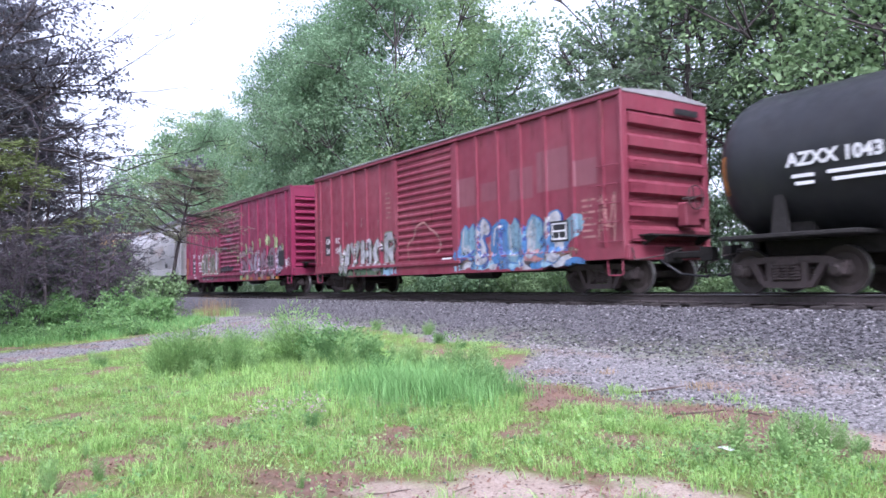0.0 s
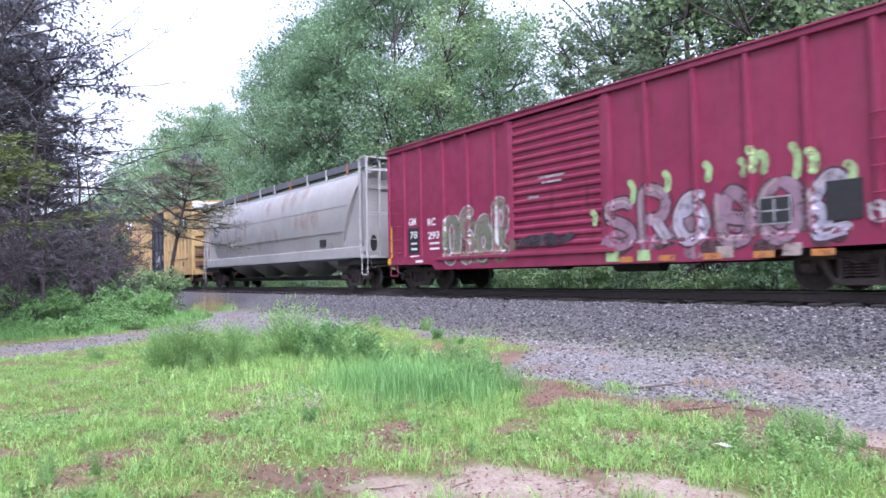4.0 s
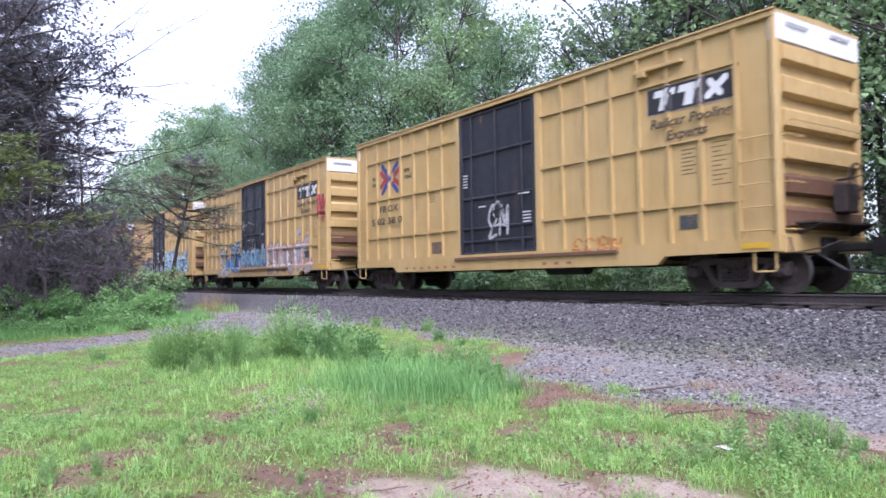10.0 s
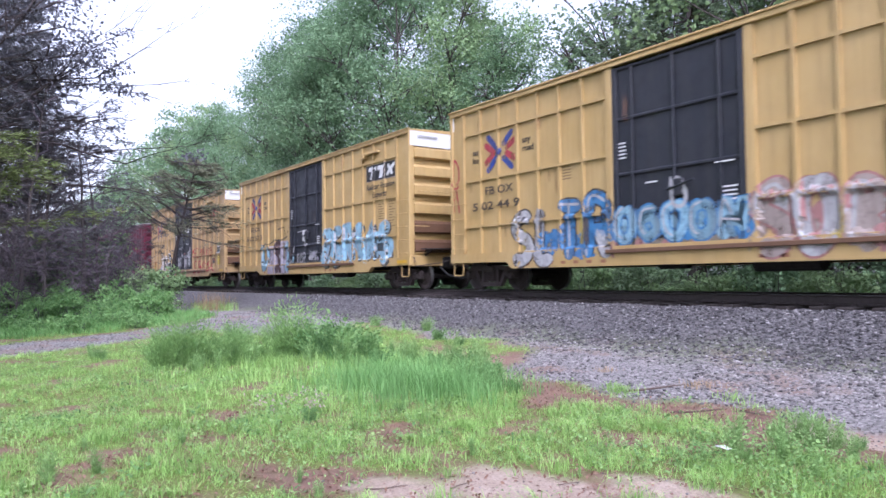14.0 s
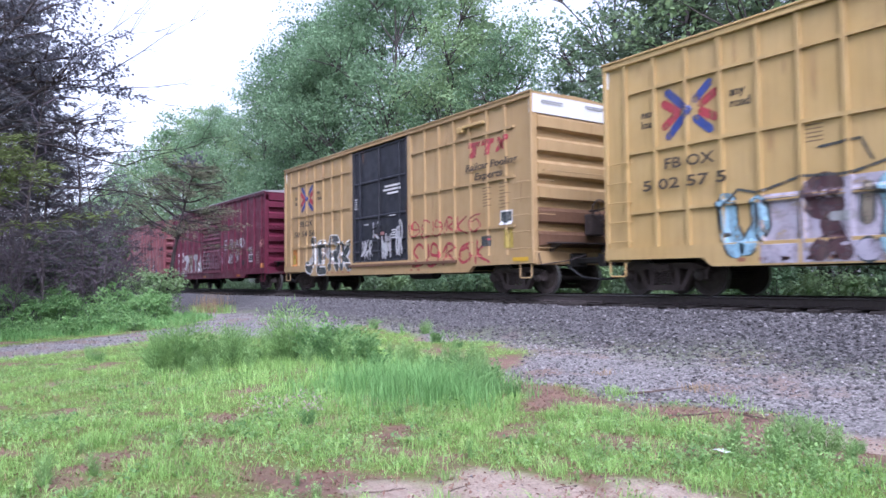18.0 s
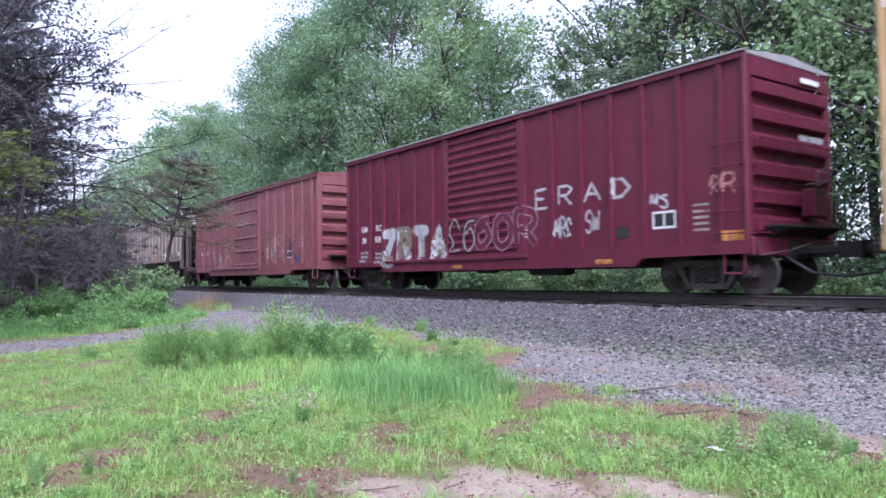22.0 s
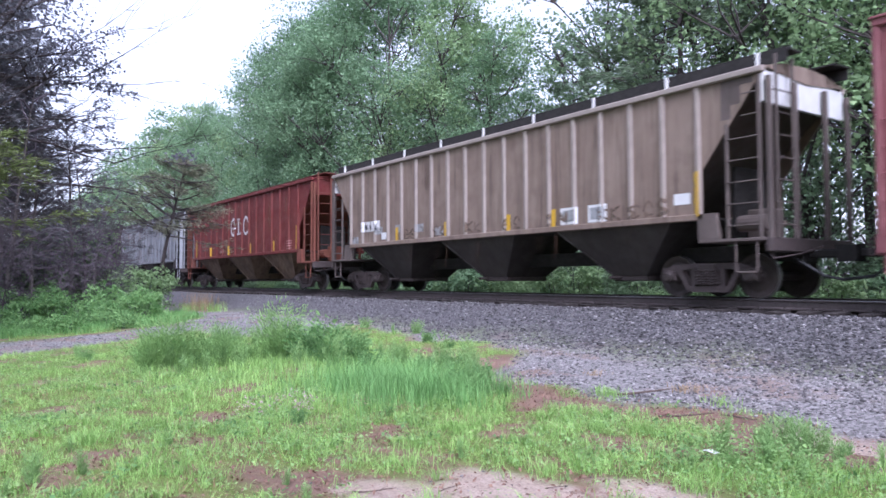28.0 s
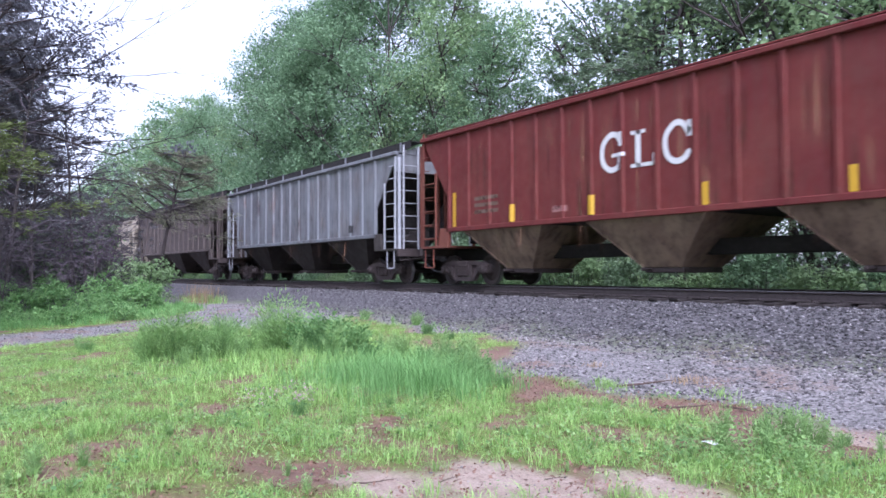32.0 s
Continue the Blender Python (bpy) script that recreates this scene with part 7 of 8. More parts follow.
graffiti(red2, "SRadOc", (1.45, 6.9, 0.85, 2.1), ["g_mauve", "g_mauve", "g_lilac"], "g_maroon", 0.24, 14, shine="g_pink", label="mauve and black graffiti letter", sharp=False)
for x, z, h in ((1.2, 1.55, 0.25), (2.25, 1.95, 0.42), (3.15, 2.1, 0.35), (4.1, 2.2, 0.3), (4.85, 2.2, 0.25), (5.05, 2.25, 0.4), (5.25, 2.2, 0.35), (5.85, 2.05, 0.55), (6.15, 2.1, 0.35), (6.75, 1.85, 0.3)):
    Paint().ribbon(red2, curved([(x, z - 0.1), (x + 0.05, z + h * 0.5), (x - 0.08, z + h)]), 0.15, "g_lime", 0.012).put("graffiti_flame", red2, "light green painted flame")
for x in (1.55, 2.4, 4.3, 5.6):
    Paint().patch(red2, x, x + 0.35, 0.64, 0.86, "g_lime" if x < 3 else "g_pink", 0.010).put("graffiti_stroke", red2)
for k in range(5):
    Paint().patch(red2, 1.9 + k * 1.05, 2.3 + k * 1.05, 0.62, 0.74, "g_orange", 0.012).put("reflective_patch", red2)
Paint().patch(red2, 5.15, 5.75, 1.2, 1.7, "g_grey", 0.02).patch(red2, 5.18, 5.72, 1.23, 1.67, "black", 0.022).patch(red2, 5.42, 5.46, 1.25, 1.65, "g_grey", 0.024).patch(red2, 5.2, 5.7, 1.43, 1.46, "g_grey", 0.024).put("data_panel", red2)
Paint().patch(red2, 6.35, 6.95, 1.2, 1.85, "black", 0.02).put("black_panel", red2)
bars(red2, [(6.42, 1.3 + 0.11 * k, 0.45, 0.05) for k in range(5)] + [(-0.6, 2.75, 0.9, 0.06), (-0.5, 2.62, 0.7, 0.05), (-1.0, 2.3, 0.4, 0.06)], "g_grey")
scrawl(red2, (7.0, 7.6, 1.15, 1.5), "g_white", 15, 2, 0.05)
Paint().patch(red2, -7.86, -7.66, 0.8, 2.05, "safety", 0.012).put("reflective_stripe", red2, "yellow reflective stripe")
cloud(red2, (-1.4, 0.4, 1.0, 1.5), ["g_black"], 16, 3, 0.25)

# the round-sided hopper
half_n = (31.7 - 12.75) / 2
for t, x, z, w in (("NAHX", -7.28, 2.66, 0.72), ("553076", -7.2, 2.2, 1.05)):
    letters(t, 0.26, nahx, on_side(x, z, -1.498 if z > 2.5 else -1.492), "steel_dark", width=w, bold=0.01)
part("data_panel", Geo().box(5.5, -1.425, 1.6, 5.98, -1.39, 1.88), "black", nahx, "black data panel")
for k in range(7):
    part("stencil_bar", Geo().box(7.72, -1.363, 1.5 + 0.075 * k, 7.72 + 0.5 - 0.06 * (k % 3), -1.359, 1.53 + 0.075 * k), "grey_paint", nahx)

def hull_y(z):
    prof = [(4.45, 0.45), (4.36, 0.8), (4.18, 1.08), (3.9, 1.29), (3.55, 1.42), (3.15, 1.48), (2.75, 1.49), (2.35, 1.47), (1.95, 1.41), (1.4, 1.3), (1.2, 1.28)]
    for (za, ya), (zb, yb) in zip(prof, prof[1:]):
        if zb <= z <= za:
            return ya + (yb - ya) * (za - z) / (za - zb)
    return 1.28


def hull_stain(x, z0, z1, w, seed):
    """A rust run on the curved hull."""
    rng = random.Random(seed)
    n, m = 10, 6
    v, f = [], []
    for i in range(n + 1):
        z = z0 + (z1 - z0) * i / n
        ww = w * (0.35 + 0.65 * math.sin(math.pi * (i + 0.6) / (n + 1.2))) * rng.uniform(0.75, 1.2)
        for j in range(m + 1):
            v.append((x + ww * (j / m - 0.5) + 0.02 * rng.uniform(-1, 1), -hull_y(z) - 0.006, z))
    for i in range(n):
        for j in range(m):
            a = i * (m + 1) + j
            f.append((a, a + 1, a + m + 2, a + m + 1))
    me = bpy.data.meshes.new("rust_stain")
    me.from_pydata(v, [], f)
    part("rust_stain", me, "stain", nahx)


for k, (x, z0, z1, w) in enumerate(((-7.9, 3.3, 3.75, 0.22), (-6.4, 3.35, 3.85, 0.35), (-5.2, 3.3, 3.9, 0.3), (-3.9, 2.4, 2.85, 0.15), (-2.6, 2.45, 3.1, 0.16), (0.2, 3.3, 3.7, 0.3), (2.0, 3.35, 3.95, 0.35), (2.9, 3.5, 3.95, 0.3), (3.9, 3.75, 4.05, 0.4), (3.4, 2.5, 2.85, 0.3),
                                    (4.4, 2.5, 2.95, 0.7), (5.2, 2.5, 2.95, 0.35), (-6.2, 2.25, 2.7, 0.12), (-5.2, 2.4, 2.8, 0.14), (1.2, 2.1, 2.5, 0.2), (-1.0, 1.9, 2.2, 0.3), (6.3, 1.4, 1.6, 0.4))):
    hull_stain(x, z0 - 0.2, z1 + 0.18, w * 2.2, k)


# the yellow cars
def yellow_marks(car, number, graf):
    if graf != 3:
        Paint().patch(car, 4.95, 6.97, 3.67, 4.23, "g_pink", 0.010).patch(car, 4.97, 6.95, 3.695, 4.215, "black", 0.013).put("emblem_panel", car, "black emblem panel with white border")
        ink, off = "white", 0.016
    else:
        ink, off = "g_red", 0.012
    emblem = Paint()
    for x in (5.12, 5.72):
        emblem.patch(car, x, x + 0.52, 4.02, 4.16, ink, off, 0.25).patch(car, x + 0.12, x + 0.34, 3.74, 4.02, ink, off, 0.25)
    emblem.ribbon(car, [(6.35, 3.78), (6.85, 4.14)], 0.14, ink, off).ribbon(car, [(6.42, 4.14), (6.72, 3.78)], 0.14, ink, off)
    emblem.put("emblem", car, "slanted block emblem")
    write(car, "Railcar Pooling", 5.05, 3.38, 0.27, "ink", width=1.9 if graf != 3 else 2.2, shear=0.15)
    write(car, "Experts", 5.45, 3.1, 0.27, "ink", width=0.95 if graf != 3 else 1.2, shear=0.15)
    cx, cz = -5.6, 3.68
    for key, off, lines in (("g_navy", 0.008, ([(-0.56, 0.5), (-0.02, 0.0), (-0.56, -0.5)], [(0.52, 0.5), (0.08, 0.14)], [(0.52, -0.5), (0.08, -0.14)])),
                            ("g_red", 0.009, ([(-0.66, 0.28), (-0.26, 0.0), (-0.66, -0.28)], [(0.66, 0.28), (0.2, 0.04)], [(0.66, -0.28), (0.2, -0.04)]))):
        for ln in lines:
            Paint().ribbon(car, [(cx + a, cz + b) for a, b in ln], 0.17, key, off).put("arrow_stripe", car, "painted red and blue arrow stripe")
    for t, x, z in (("next", -6.8, 3.72), ("load", -6.8, 3.5), ("any", -4.72, 3.77), ("road", -4.72, 3.55)):
        write(car, t, x, z, 0.23, "ink", y=-1.446)
    write(car, "FB OX", -6.2, 2.58, 0.3, "ink", width=1.15)
    write(car, number, -6.75, 2.18, 0.3, "ink", width=1.95)
    bars(car, [(-3.3, 2.95 - 0.07 * k, 0.3, 0.025) for k in range(5)] + [(5.75, 2.85 - 0.08 * k, 0.35 - 0.08 * (k % 2), 0.03) for k in range(7)] + [(6.45, 2.9 - 0.09 * k, 0.42 - 0.1 * (k % 3), 0.024) for k in range(10)], "g_faint")
    Paint().patch(car, 5.68, 6.1, 1.28, 1.56, "g_slate", 0.012).put("data_panel", car)
    bars(car, [(5.72, 1.35 + 0.075 * k, 0.33, 0.03) for k in range(3)], "g_grey")
    Paint().patch(car, 7.05, 7.65, 0.84, 0.94, "safety", 0.012).put("reflective_patch", car)
    bars(car, [(0.1 + 0.75, 2.5, 0.42, 0.03), (-0.8, 2.3, 0.3, 0.03)] + [(1.02, 1.78 + 0.08 * k, 0.3, 0.03) for k in range(4)] + [(-1.5, 2.9 + 0.08 * k, 0.2, 0.03) for k in range(5)], "white")
    part("roof_handle", Geo().box(4.7, -1.56, 4.6, 5.9, -1.45, 4.68, 0.015).box(4.8, -1.6, 4.5, 5.0, -1.45, 4.62, 0.01), "yellow", car)
    end_bars(car, 7.81, [(-1.2, 4.86, 0.75, 0.05), (0.35, 4.9, 0.7, 0.05)], "g_grey")
    scrawl(car, (-0.2, 0.25, 1.75, 2.35), "g_white", 100 + graf, 1, 0.08)


yellow_marks(Y[0], "5 02 38 0", 0)
yellow_marks(Y[1], "5 02 44 9", 1)
yellow_marks(Y[2], "5 02 57 5", 2)
yellow_marks(Y[3], "50 54 56", 3)
bars(Y[0], [(-3.2, 1.28, 0.6, 0.35)], "g_brown")
for k in range(4):
    bars(Y[k], [(-4.6 + 0.42 * j, 0.70, 0.16, 0.07) for j in range(18)], "rust_patch", "sill_rust")
scrawl(Y[0], (2.7, 4.2, 0.95, 1.25), "g_orange", 21, 4, 0.04)
scrawl(Y[0], (-0.4, 0.5, 1.4, 2.3), "g_white", 22, 2, 0.07)
cloud(Y[1], (-4.2, -1.75, 0.62, 1.7), ["g_azure", "g_azure", "g_blue"], 31, 14, 0.5)
graffiti(Y[1], "SLTR", (-5.2, -1.75, 0.62, 2.12), ["g_white", "g_white", "g_azure", "g_azure"], "g_black", 0.3, 32, shine="g_white", label="white and blue graffiti letter", sharp=False)
bars(Y[1], [(-4.75, 1.3, 0.14, 0.5), (-2.75, 1.45, 0.15, 0.7)], "g_yellow", "graffiti_stroke")
cloud(Y[1], (-1.7, 1.5, 0.62, 1.2), ["g_dust", "g_pink", "g_tan"], 33, 14, 0.42)
cloud(Y[1], (-1.7, 1.5, 1.0, 1.8), ["g_azure", "g_sky", "g_cyan"], 39, 16, 0.42)
graffiti(Y[1], "OaOOb", (-1.7, 1.5, 1.05, 1.9), ["g_sky", "g_cyan"], "g_azure", 0.2, 34, shine="g_white", label="pale blue graffiti letter")
cloud(Y[1], (1.5, 6.3, 0.62, 1.9), ["g_pink", "g_pink", "g_dust", "g_white"], 35, 22, 0.55)
graffiti(Y[1], "SOeObS", (1.55, 6.3, 0.65, 2.1), ["g_pink", "g_white", "g_pink"], "g_dust", 0.32, 36, shine="g_white", label="chalky pink graffiti letter", sharp=False)
bars(Y[1], [(3.0, 1.2, 0.2, 0.55)], "g_yellow")
scrawl(Y[1], (6.95, 7.85, 2.6, 3.75), "g_red", 37, 2, 0.09)
scrawl(Y[1], (-7.75, -7.4, 2.2, 3.6), "g_red", 38, 1, 0.07)
bars(Y[1], [(4.85, 2.35, 0.42, 0.3)], "g_white")
figure = Paint()
for x0, x1, z0, z1 in ((-4.15, -3.3, 0.62, 1.85), (-3.35, -2.6, 0.62, 2.0), (-2.6, -1.75, 0.62, 2.02)):
    figure.patch(Y[2], x0, x1, z0, z1, "g_lilac", 0.004)
figure.put("graffiti_background", Y[2])
for pts, w, key in (([(-4.85, 1.95), (-4.8, 1.3), (-4.55, 0.75)], 0.36, "g_sky"), ([(-4.5, 0.8), (-4.15, 1.3), (-4.2, 1.85)], 0.3, "g_sky"), ([(-1.95, 0.7), (-1.85, 1.4), (-2.0, 2.0)], 0.4, "g_sky"),
                    ([(-2.5, 0.8), (-2.1, 0.8)], 0.34, "g_lilac"), ([(-2.35, 1.2), (-2.3, 1.9)], 0.16, "g_tan")):
    mark = Paint()
    mark.ribbon(Y[2], pts, w + 0.1, "g_slate", 0.006).ribbon(Y[2], pts, w, key, 0.009)
    mark.put("graffiti_letter", Y[2], "pale blue and lilac graffiti letter")
mark = Paint()
ring = [(-3.0 + 0.2 * math.cos(a), 1.72 + 0.2 * math.sin(a)) for a in np.linspace(0, 2 * math.pi, 13)]
mark.ribbon(Y[2], ring, 0.42, "g_maroon", 0.010).ribbon(Y[2], [(-3.0, 1.4), (-2.85, 1.05), (-3.2, 0.68)], 0.34, "g_maroon", 0.011).ribbon(Y[2], [(-2.85, 1.1), (-2.6, 0.66)], 0.3, "g_maroon", 0.012)
mark.ribbon(Y[2], [(-2.95, 1.38), (-2.5, 1.36)], 0.16, "g_grey", 0.013).put("graffiti_letter", Y[2], "dark brown painted round-headed letter")
for pts in ([(-5.0, 1.6), (-4.6, 2.0), (-4.2, 1.9), (-3.4, 2.1)], [(-3.4, 2.1), (-2.6, 2.05), (-2.0, 2.2), (-1.75, 2.45)], [(-3.1, 2.55), (-2.4, 2.6), (-2.2, 2.2)]):
    Paint().ribbon(Y[2], pts, 0.05, "g_slate", 0.013).put("graffiti_stroke", Y[2])
cloud(Y[2], (-1.7, -1.15, 0.7, 1.8), ["g_sky", "g_white"], 47, 6, 0.14)
cloud(Y[2], (1.4, 6.6, 0.85, 2.1), ["g_sky", "g_sky", "g_sky"], 43, 20, 0.55)
graffiti(Y[2], "ZERTAS", (1.4, 6.6, 0.85, 2.3), ["g_sky"], "g_white", 0.34, 44, drop="g_slate", label="pale blue graffiti letter", sharp=True)
cloud(Y[2], (0.35, 1.15, 1.05, 1.5), ["g_white", "g_lilac"], 48, 6, 0.16)
part("reporting_patch", Geo().box(-0.32, -1.512, 1.9, -0.08, -1.506, 2.35, 0.0), "white", Y[2])
scrawl(Y[2], (-0.9, 0.0, 1.0, 1.45), "g_white", 45, 3, 0.04)
scrawl(Y[2], (0.35, 1.15, 1.1, 1.5), "g_grey", 46, 3, 0.04)
cloud(Y[3], (-5.3, -1.9, 0.66, 1.7), ["g_white", "g_pink"], 58, 9, 0.3)
graffiti(Y[3], "JERK", (-5.7, -1.7, 0.64, 2.02), ["g_slate"], "white", 0.27, 52, label="slate black graffiti letter with white edges", sharp=True)
Paint().patch(Y[3], -7.0, -6.45, 1.0, 1.68, "g_orange", 0.010).patch(Y[3], -6.98, -6.72, 1.02, 1.45, "g_yellow", 0.012).put("yellow_patch", Y[3])
scrawl(Y[3], (2.05, 5.75, 1.7, 2.2), "g_red", 53, 6, 0.05)
scrawl(Y[3], (2.2, 6.2, 0.82, 1.5), "g_red", 54, 5, 0.07)
cloud(Y[3], (-1.0, -0.3, 1.2, 1.75), ["g_white", "g_grey"], 55, 4, 0.1)
scrawl(Y[3], (-1.0, -0.2, 1.1, 1.8), "g_white", 55, 3, 0.05)
scrawl(Y[3], (0.4, 1.0, 1.1, 1.9), "g_white", 56, 2, 0.08)
scrawl(Y[3], (1.3, 1.7, 1.2, 2.2), "g_white", 57, 2, 0.08)
bars(Y[3], [(-0.2, 1.9, 0.3, 0.08), (0.3, 1.95, 0.25, 0.1)], "g_dust")
bars(Y[3], [(0.6, 3.47, 0.95, 0.06), (0.5, 3.35, 1.1, 0.06), (0.75, 3.23, 0.7, 0.06)], "white")
Paint().patch(Y[3], 6.5, 7.0, 1.8, 2.18, "white", 0.012).patch(Y[3], 6.54, 6.96, 1.84, 2.14, "g_slate", 0.015).put("data_panel", Y[3])
Paint().patch(Y[3], 6.72, 7.0, 1.2, 1.68, "g_yellow", 0.012).put("yellow_patch", Y[3])

# the maroon car
for t, x, z in (("GM", -6.75, 1.95), ("RC", -5.75, 1.95), ("24", -6.7, 1.58), ("104", -5.85, 1.58)):
    write(red6, t, x, z, 0.28, "white", y=-1.447)
graffiti(red6, "ZRTA", (-5.4, -1.6, 0.72, 2.0), ["g_white", "g_tan", "g_grey"], "g_brown", 0.32, 61, shine="g_white", label="white and tan graffiti letter", sharp=True)
bars(red6, [(-6.8, 1.25 - 0.14 * k, 0.5, 0.08) for k in range(3)] + [(-5.8, 1.2 - 0.14 * k, 0.4, 0.08) for k in range(3)], "g_grey")
scrawl(red6, (-1.55, -0.2, 1.1, 2.0), "g_grey", 62, 2, 0.06)
graffiti(red6, "aOR", (-0.4, 2.1, 1.1, 2.1), ["maroon"], "g_mauve", 0.16, 63, label="thin outlined graffiti letter")
for k, ch in enumerate("ERAD"):
    graffiti(red6, ch, (1.95 + 0.84 * k, 2.5 + 0.84 * k, 2.0 + 0.02 * k, 2.55), ["g_white"], None, 0.07, 64 + k, label="thin white sprayed letter", sharp=True)
scrawl(red6, (2.7, 3.3, 1.3, 1.75), "g_white", 70, 3, 0.045)
scrawl(red6, (3.7, 4.15, 1.4, 1.85), "g_white", 71, 2, 0.05)
scrawl(red6, (5.5, 6.0, 1.8, 2.05), "g_white", 72, 2, 0.05)
Paint().patch(red6, 5.58, 6.16, 1.34, 1.7, "white", 0.012).patch(red6, 5.63, 6.11, 1.39, 1.65, "black", 0.014).patch(red6, 5.85, 5.89, 1.39, 1.65, "white", 0.016).put("data_panel", red6)
Paint().patch(red6, 4.62, 4.95, 1.2, 1.45, "black", 0.012).put("black_panel", red6)
Paint().patch(red6, 7.2, 7.66, 1.03, 1.22, "g_orange", 0.012).put("reflective_patch", red6)
Paint().patch(red6, 4.06, 4.55, 0.66, 0.76, "g_orange", 0.012).put("reflective_patch", red6)
Paint().patch(red6, -1.4, -0.9, 0.64, 0.74, "g_orange", 0.012).put("reflective_patch", red6)
bars(red6, [(6.55, 1.75 - 0.12 * k, 0.35, 0.05) for k in range(5)], "g_pink")
scrawl(red6, (6.9, 7.5, 1.9, 2.3), "g_dust", 73, 2, 0.05)
end_bars(red6, 7.75, [(0.3, 4.2, 0.7, 0.1)], "white")
end_bars(red6, 7.75, [(0.2, 3.05, 0.9, 0.12)], "g_grey")

# the brown-red car
write(red7, "GMRC", -6.95, 1.68, 0.24, "white", y=-1.447)
write(red7, "2002", -5.95, 1.7, 0.26, "white", y=-1.447)
write(red7, "61", -4.95, 1.74, 0.26, "white", y=-1.447)
for k, (b, key) in enumerate((((-4.0, -1.95, 0.8, 2.1), "g_pink"), ((2.3, 4.4, 1.35, 2.25), "g_pink"), ((4.5, 5.7, 1.2, 2.2), "g_black"), ((-4.8, -4.5, 1.3, 1.75), "g_white"), ((3.0, 3.5, 1.2, 1.7), "g_white"), ((1.9, 2.4, 1.2, 1.6), "g_black"))):
    scrawl(red7, b, key, 81 + k, 3 if b[1] - b[0] > 1 else 1, 0.05)
cloud(red7, (2.3, 4.4, 1.2, 2.2), ["g_dust"], 88, 5, 0.3)
cloud(red7, (-4.0, -1.9, 0.8, 1.9), ["g_dust"], 89, 5, 0.25)
Paint().patch(red7, 4.78, 5.24, 1.26, 1.56, "white", 0.012).patch(red7, 4.82, 5.2, 1.3, 1.52, "black", 0.014).put("data_panel", red7)
scrawl(red7, (5.5, 6.2, 1.05, 1.35), "g_navy", 90, 3, 0.035)
bars(red7, [(5.9, 2.1 - 0.12 * k, 0.45, 0.05) for k in range(4)] + [(6.75, 2.0 - 0.16 * k, 0.35, 0.05) for k in range(2)] + [(-1.3, 1.75 - 0.12 * k, 0.55, 0.05) for k in range(4)], "g_dust")
bars(red7, [(-0.9, 2.95, 0.7, 0.05), (-0.3, 2.85, 0.9, 0.05)], "g_pink")
end_bars(red7, 7.78, [(0.2, 4.1, 0.8, 0.12)], "black")

# the tan hopper
for x in (6.96, 3.02, 1.39, -1.36, -4.0):
    Paint().patch(tan8, x - 0.07, x + 0.07, 1.58, 2.45 if x > 6 else 2.04, "safety", 0.012).put("reflective_stripe", tan8, "yellow reflective stripe")
for x in (3.25, 4.12):
    Paint().patch(tan8, x, x + 0.55, 1.65, 2.04, "white", 0.006).patch(tan8, x + 0.06, x + 0.49, 1.71, 1.98, "g_grey", 0.009).put("data_panel", tan8)
Paint().patch(tan8, 6.42, 6.8, 1.84, 2.06, "white", 0.008).put("white_panel", tan8)
for k, ch in enumerate("PMRX"):
    Paint().patch(tan8, -6.3 + 0.32 * k, -6.02 + 0.32 * k, 2.0, 2.34, "white", 0.006).put("letter_panel", tan8)
    write(tan8, ch, -6.25 + 0.32 * k, 2.06, 0.25, "black", y=-1.52)
for x, z in ((-6.9, 1.75), (-5.3, 2.0), (-4.1, 2.0), (-2.9, 1.95), (-1.9, 1.8)):
    Paint().patch(tan8, x, x + 0.4, z - 0.12, z + 0.12, "g_grey", 0.006).put("faded_panel", tan8)
Paint().patch(tan8, -4.95, -4.62, 1.7, 1.92, "white", 0.008).put("white_panel", tan8)
for k in range(6):
    scrawl(tan8, (-3.6 + 1.6 * k, -2.9 + 1.6 * k, 1.65, 1.95), "g_brown", 101 + k, 2, 0.06)
scrawl(tan8, (5.3, 6.3, 1.65, 1.95), "g_brown", 108, 3, 0.06)

corner = Paint()
for x0, x1, z0 in ((7.5, 7.7, 3.34), (7.7, 7.9, 3.6), (7.9, 8.15, 3.94)):
    corner.patch(tan8, x0, x1, z0, 4.07, "hopper_brown", 0.006)
corner.put("dark_corner_patch", tan8, "dark brown repainted corner")

# the oxide red hopper
big = Paint()
big.ribbon(red9, curved([(-0.47, 3.12), (-0.6, 3.3), (-0.78, 3.33), (-0.98, 3.15), (-1.02, 2.92), (-0.96, 2.7), (-0.78, 2.57), (-0.6, 2.6), (-0.5, 2.7)]), 0.12, "white", 0.012)
big.patch(red9, -0.54, -0.42, 3.05, 3.36, "white", 0.012).patch(red9, -0.74, -0.38, 2.84, 2.92, "white", 0.012).patch(red9, -0.58, -0.46, 2.55, 2.9, "white", 0.012)
big.put("large_letter", red9, "large white serif letter")
big = Paint().patch(red9, -0.1, 0.04, 2.56, 3.33, "white", 0.012).patch(red9, -0.22, 0.16, 3.25, 3.33, "white", 0.012).patch(red9, -0.22, 0.42, 2.55, 2.63, "white", 0.012).patch(red9, 0.34, 0.43, 2.55, 2.8, "white", 0.012)
big.put("large_letter", red9, "large white serif letter")
big = Paint()
big.ribbon(red9, curved([(1.22, 3.08), (1.08, 3.28), (0.9, 3.32), (0.7, 3.15), (0.65, 2.92), (0.72, 2.68), (0.9, 2.56), (1.1, 2.6), (1.24, 2.76)]), 0.12, "white", 0.012)
big.patch(red9, 1.17, 1.28, 3.02, 3.34, "white", 0.012)
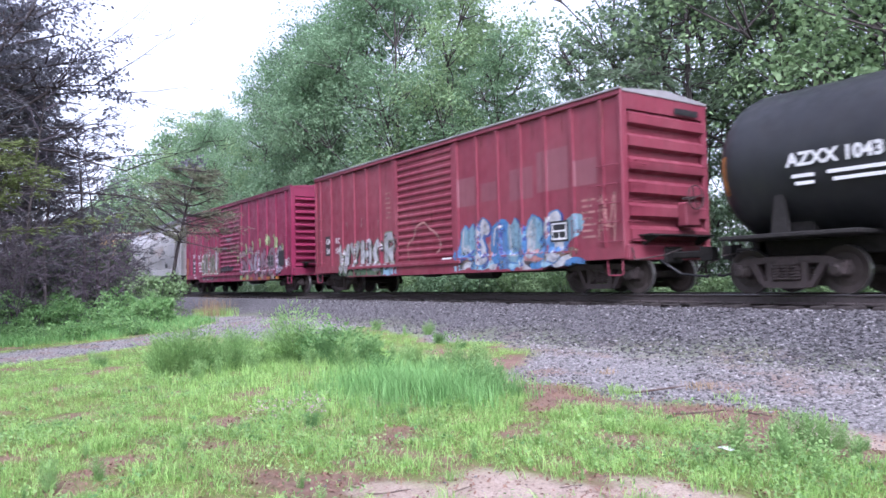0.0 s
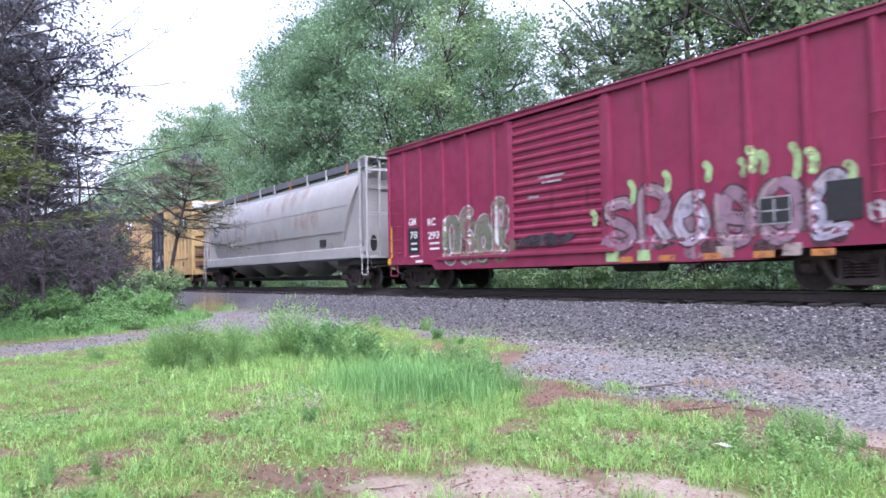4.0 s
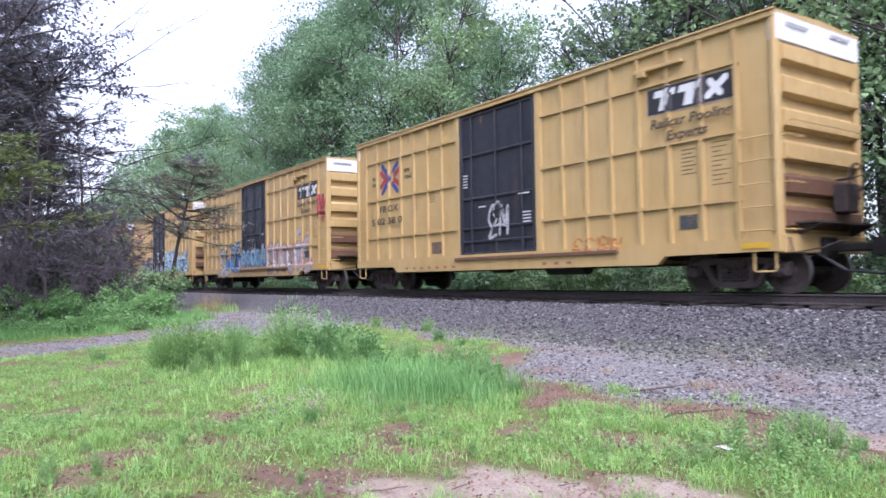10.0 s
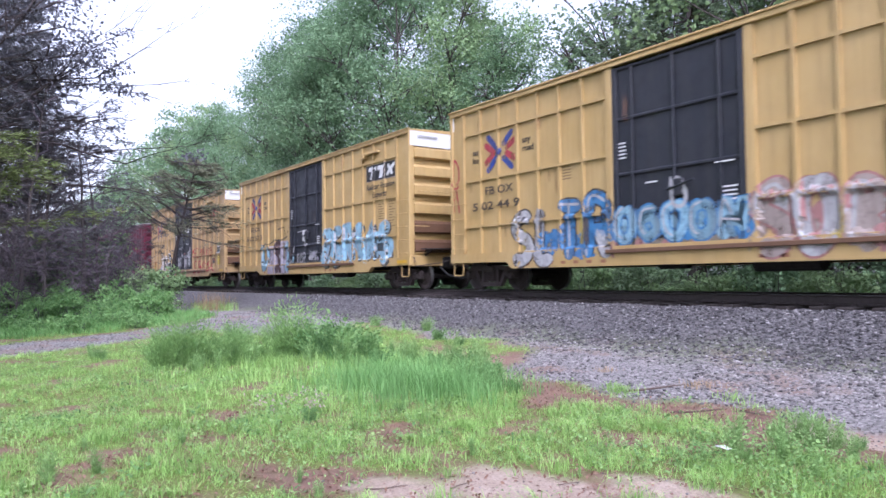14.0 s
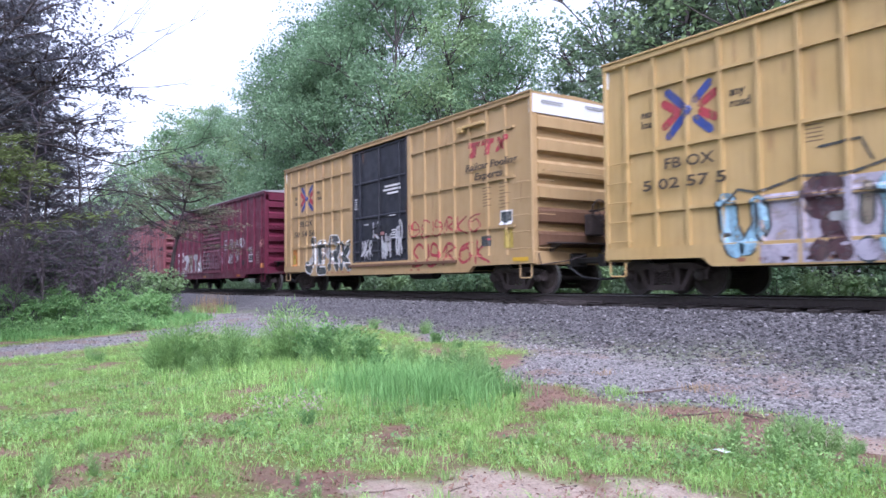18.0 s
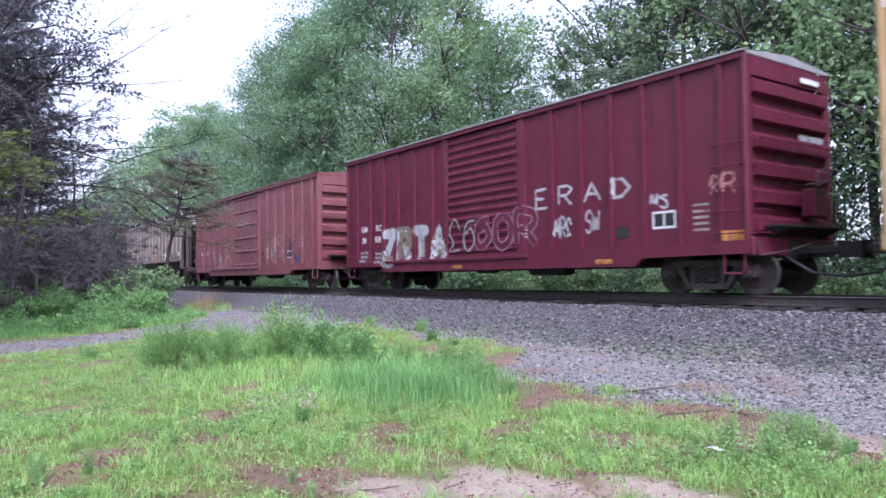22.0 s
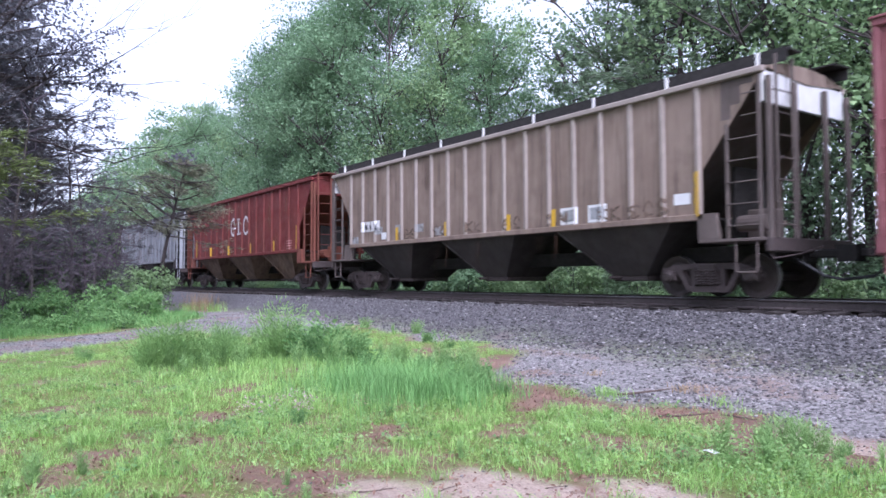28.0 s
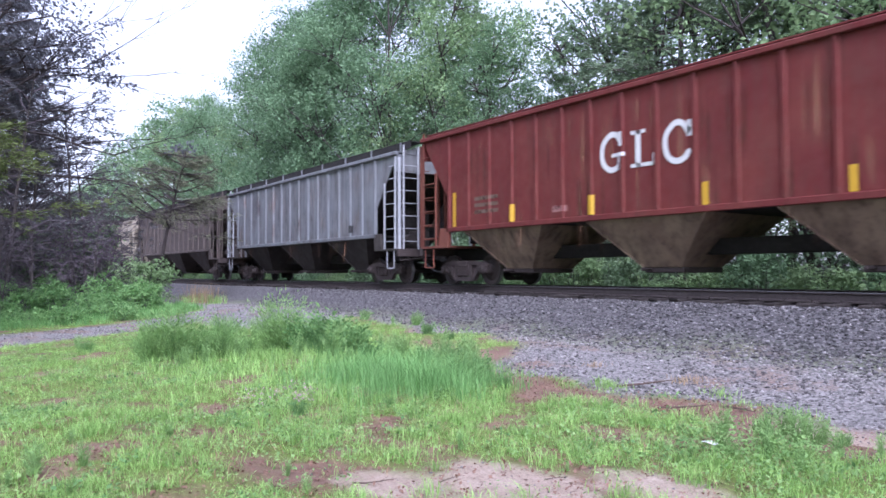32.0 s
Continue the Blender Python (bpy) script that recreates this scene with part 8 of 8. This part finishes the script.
big.put("large_letter", red9, "large white serif letter")
for x, z1 in ((-6.5, 2.6), (-4.0, 2.08), (-1.33, 2.08), (1.56, 2.08), (4.28, 2.08), (6.6, 2.6)):
    Paint().patch(red9, x - 0.07, x + 0.07, 1.64, z1, "safety", 0.012).put("reflective_stripe", red9, "yellow reflective stripe")
bars(red9, [(-5.6, 2.35 - 0.18 * k, 1.0, 0.1) for k in range(3)], "g_brown")
bars(red9, [(-2.6, 1.85, 0.5, 0.14)], "g_dust")
bars(red9, [(5.6, 2.0 - 0.1 * k, 0.5, 0.05) for k in range(4)], "g_dust")
Paint().patch(pale10, 4.6, 4.9, 1.75, 2.0, "black", 0.008).put("data_panel", pale10)


def rust_runs(car, half, top, key, count, seed, short=0.3, long=1.0):
    """Thin rust running down from seams and edges."""
    rng = random.Random(seed)
    for _ in range(count):
        x, w = rng.uniform(-half + 0.2, half - 0.4), rng.uniform(0.05, 0.2)
        z = rng.choice((top - 0.15, 4.28, 3.0, 1.74, 1.74)) if top > 5 else rng.choice((top - 0.15, top - 0.15, 2.6, 1.9))
        Paint().patch(car, x, x + w, z - rng.uniform(short, long), z, key, 0.0045).put("rust_stain", car)


for k in range(4):
    rust_runs(Y[k], 7.8, 5.07, "stain", 16, 200 + k)
for k, c in enumerate((red1, red2, red6, red7)):
    rust_runs(c, 7.75, 4.45, "stain_dark", 20, 210 + k)
for k, c in enumerate((tan8, red9, pale10)):
    rust_runs(c, 6.4, 4.05, "stain_dark", 34, 220 + k, 0.7, 1.9)
rust_runs(pale10, 6.4, 4.05, "stain_dark", 36, 230, 0.25, 1.3)
rust_runs(pale10, 6.4, 4.05, "stain", 30, 231, 0.4, 1.4)
rust_runs(red9, 6.4, 4.2, "stain", 24, 232, 0.6, 2.0)


# ---- the train rolls by at an even pace ----
def motions():
    times = [0.0, 4.0, 8.0, 12.0, 16.0, 20.0, 24.0, 28.0, 32.0]
    for car, mid in CARS:
        walk(car, [(t, pose(mid + SPEED * (t - 13.0), TRACK_Y, 0.0)) for t in times])
    turn = SPEED / 0.43
    for w in WHEELSETS:
        x = w.matrix_basis.translation.x
        walk(w, [(k * 0.1, Matrix.Translation((x, 0, 0.43)) @ Matrix.Rotation(turn * k * 0.1, 4, "Y")) for k in range(321)])


motions()
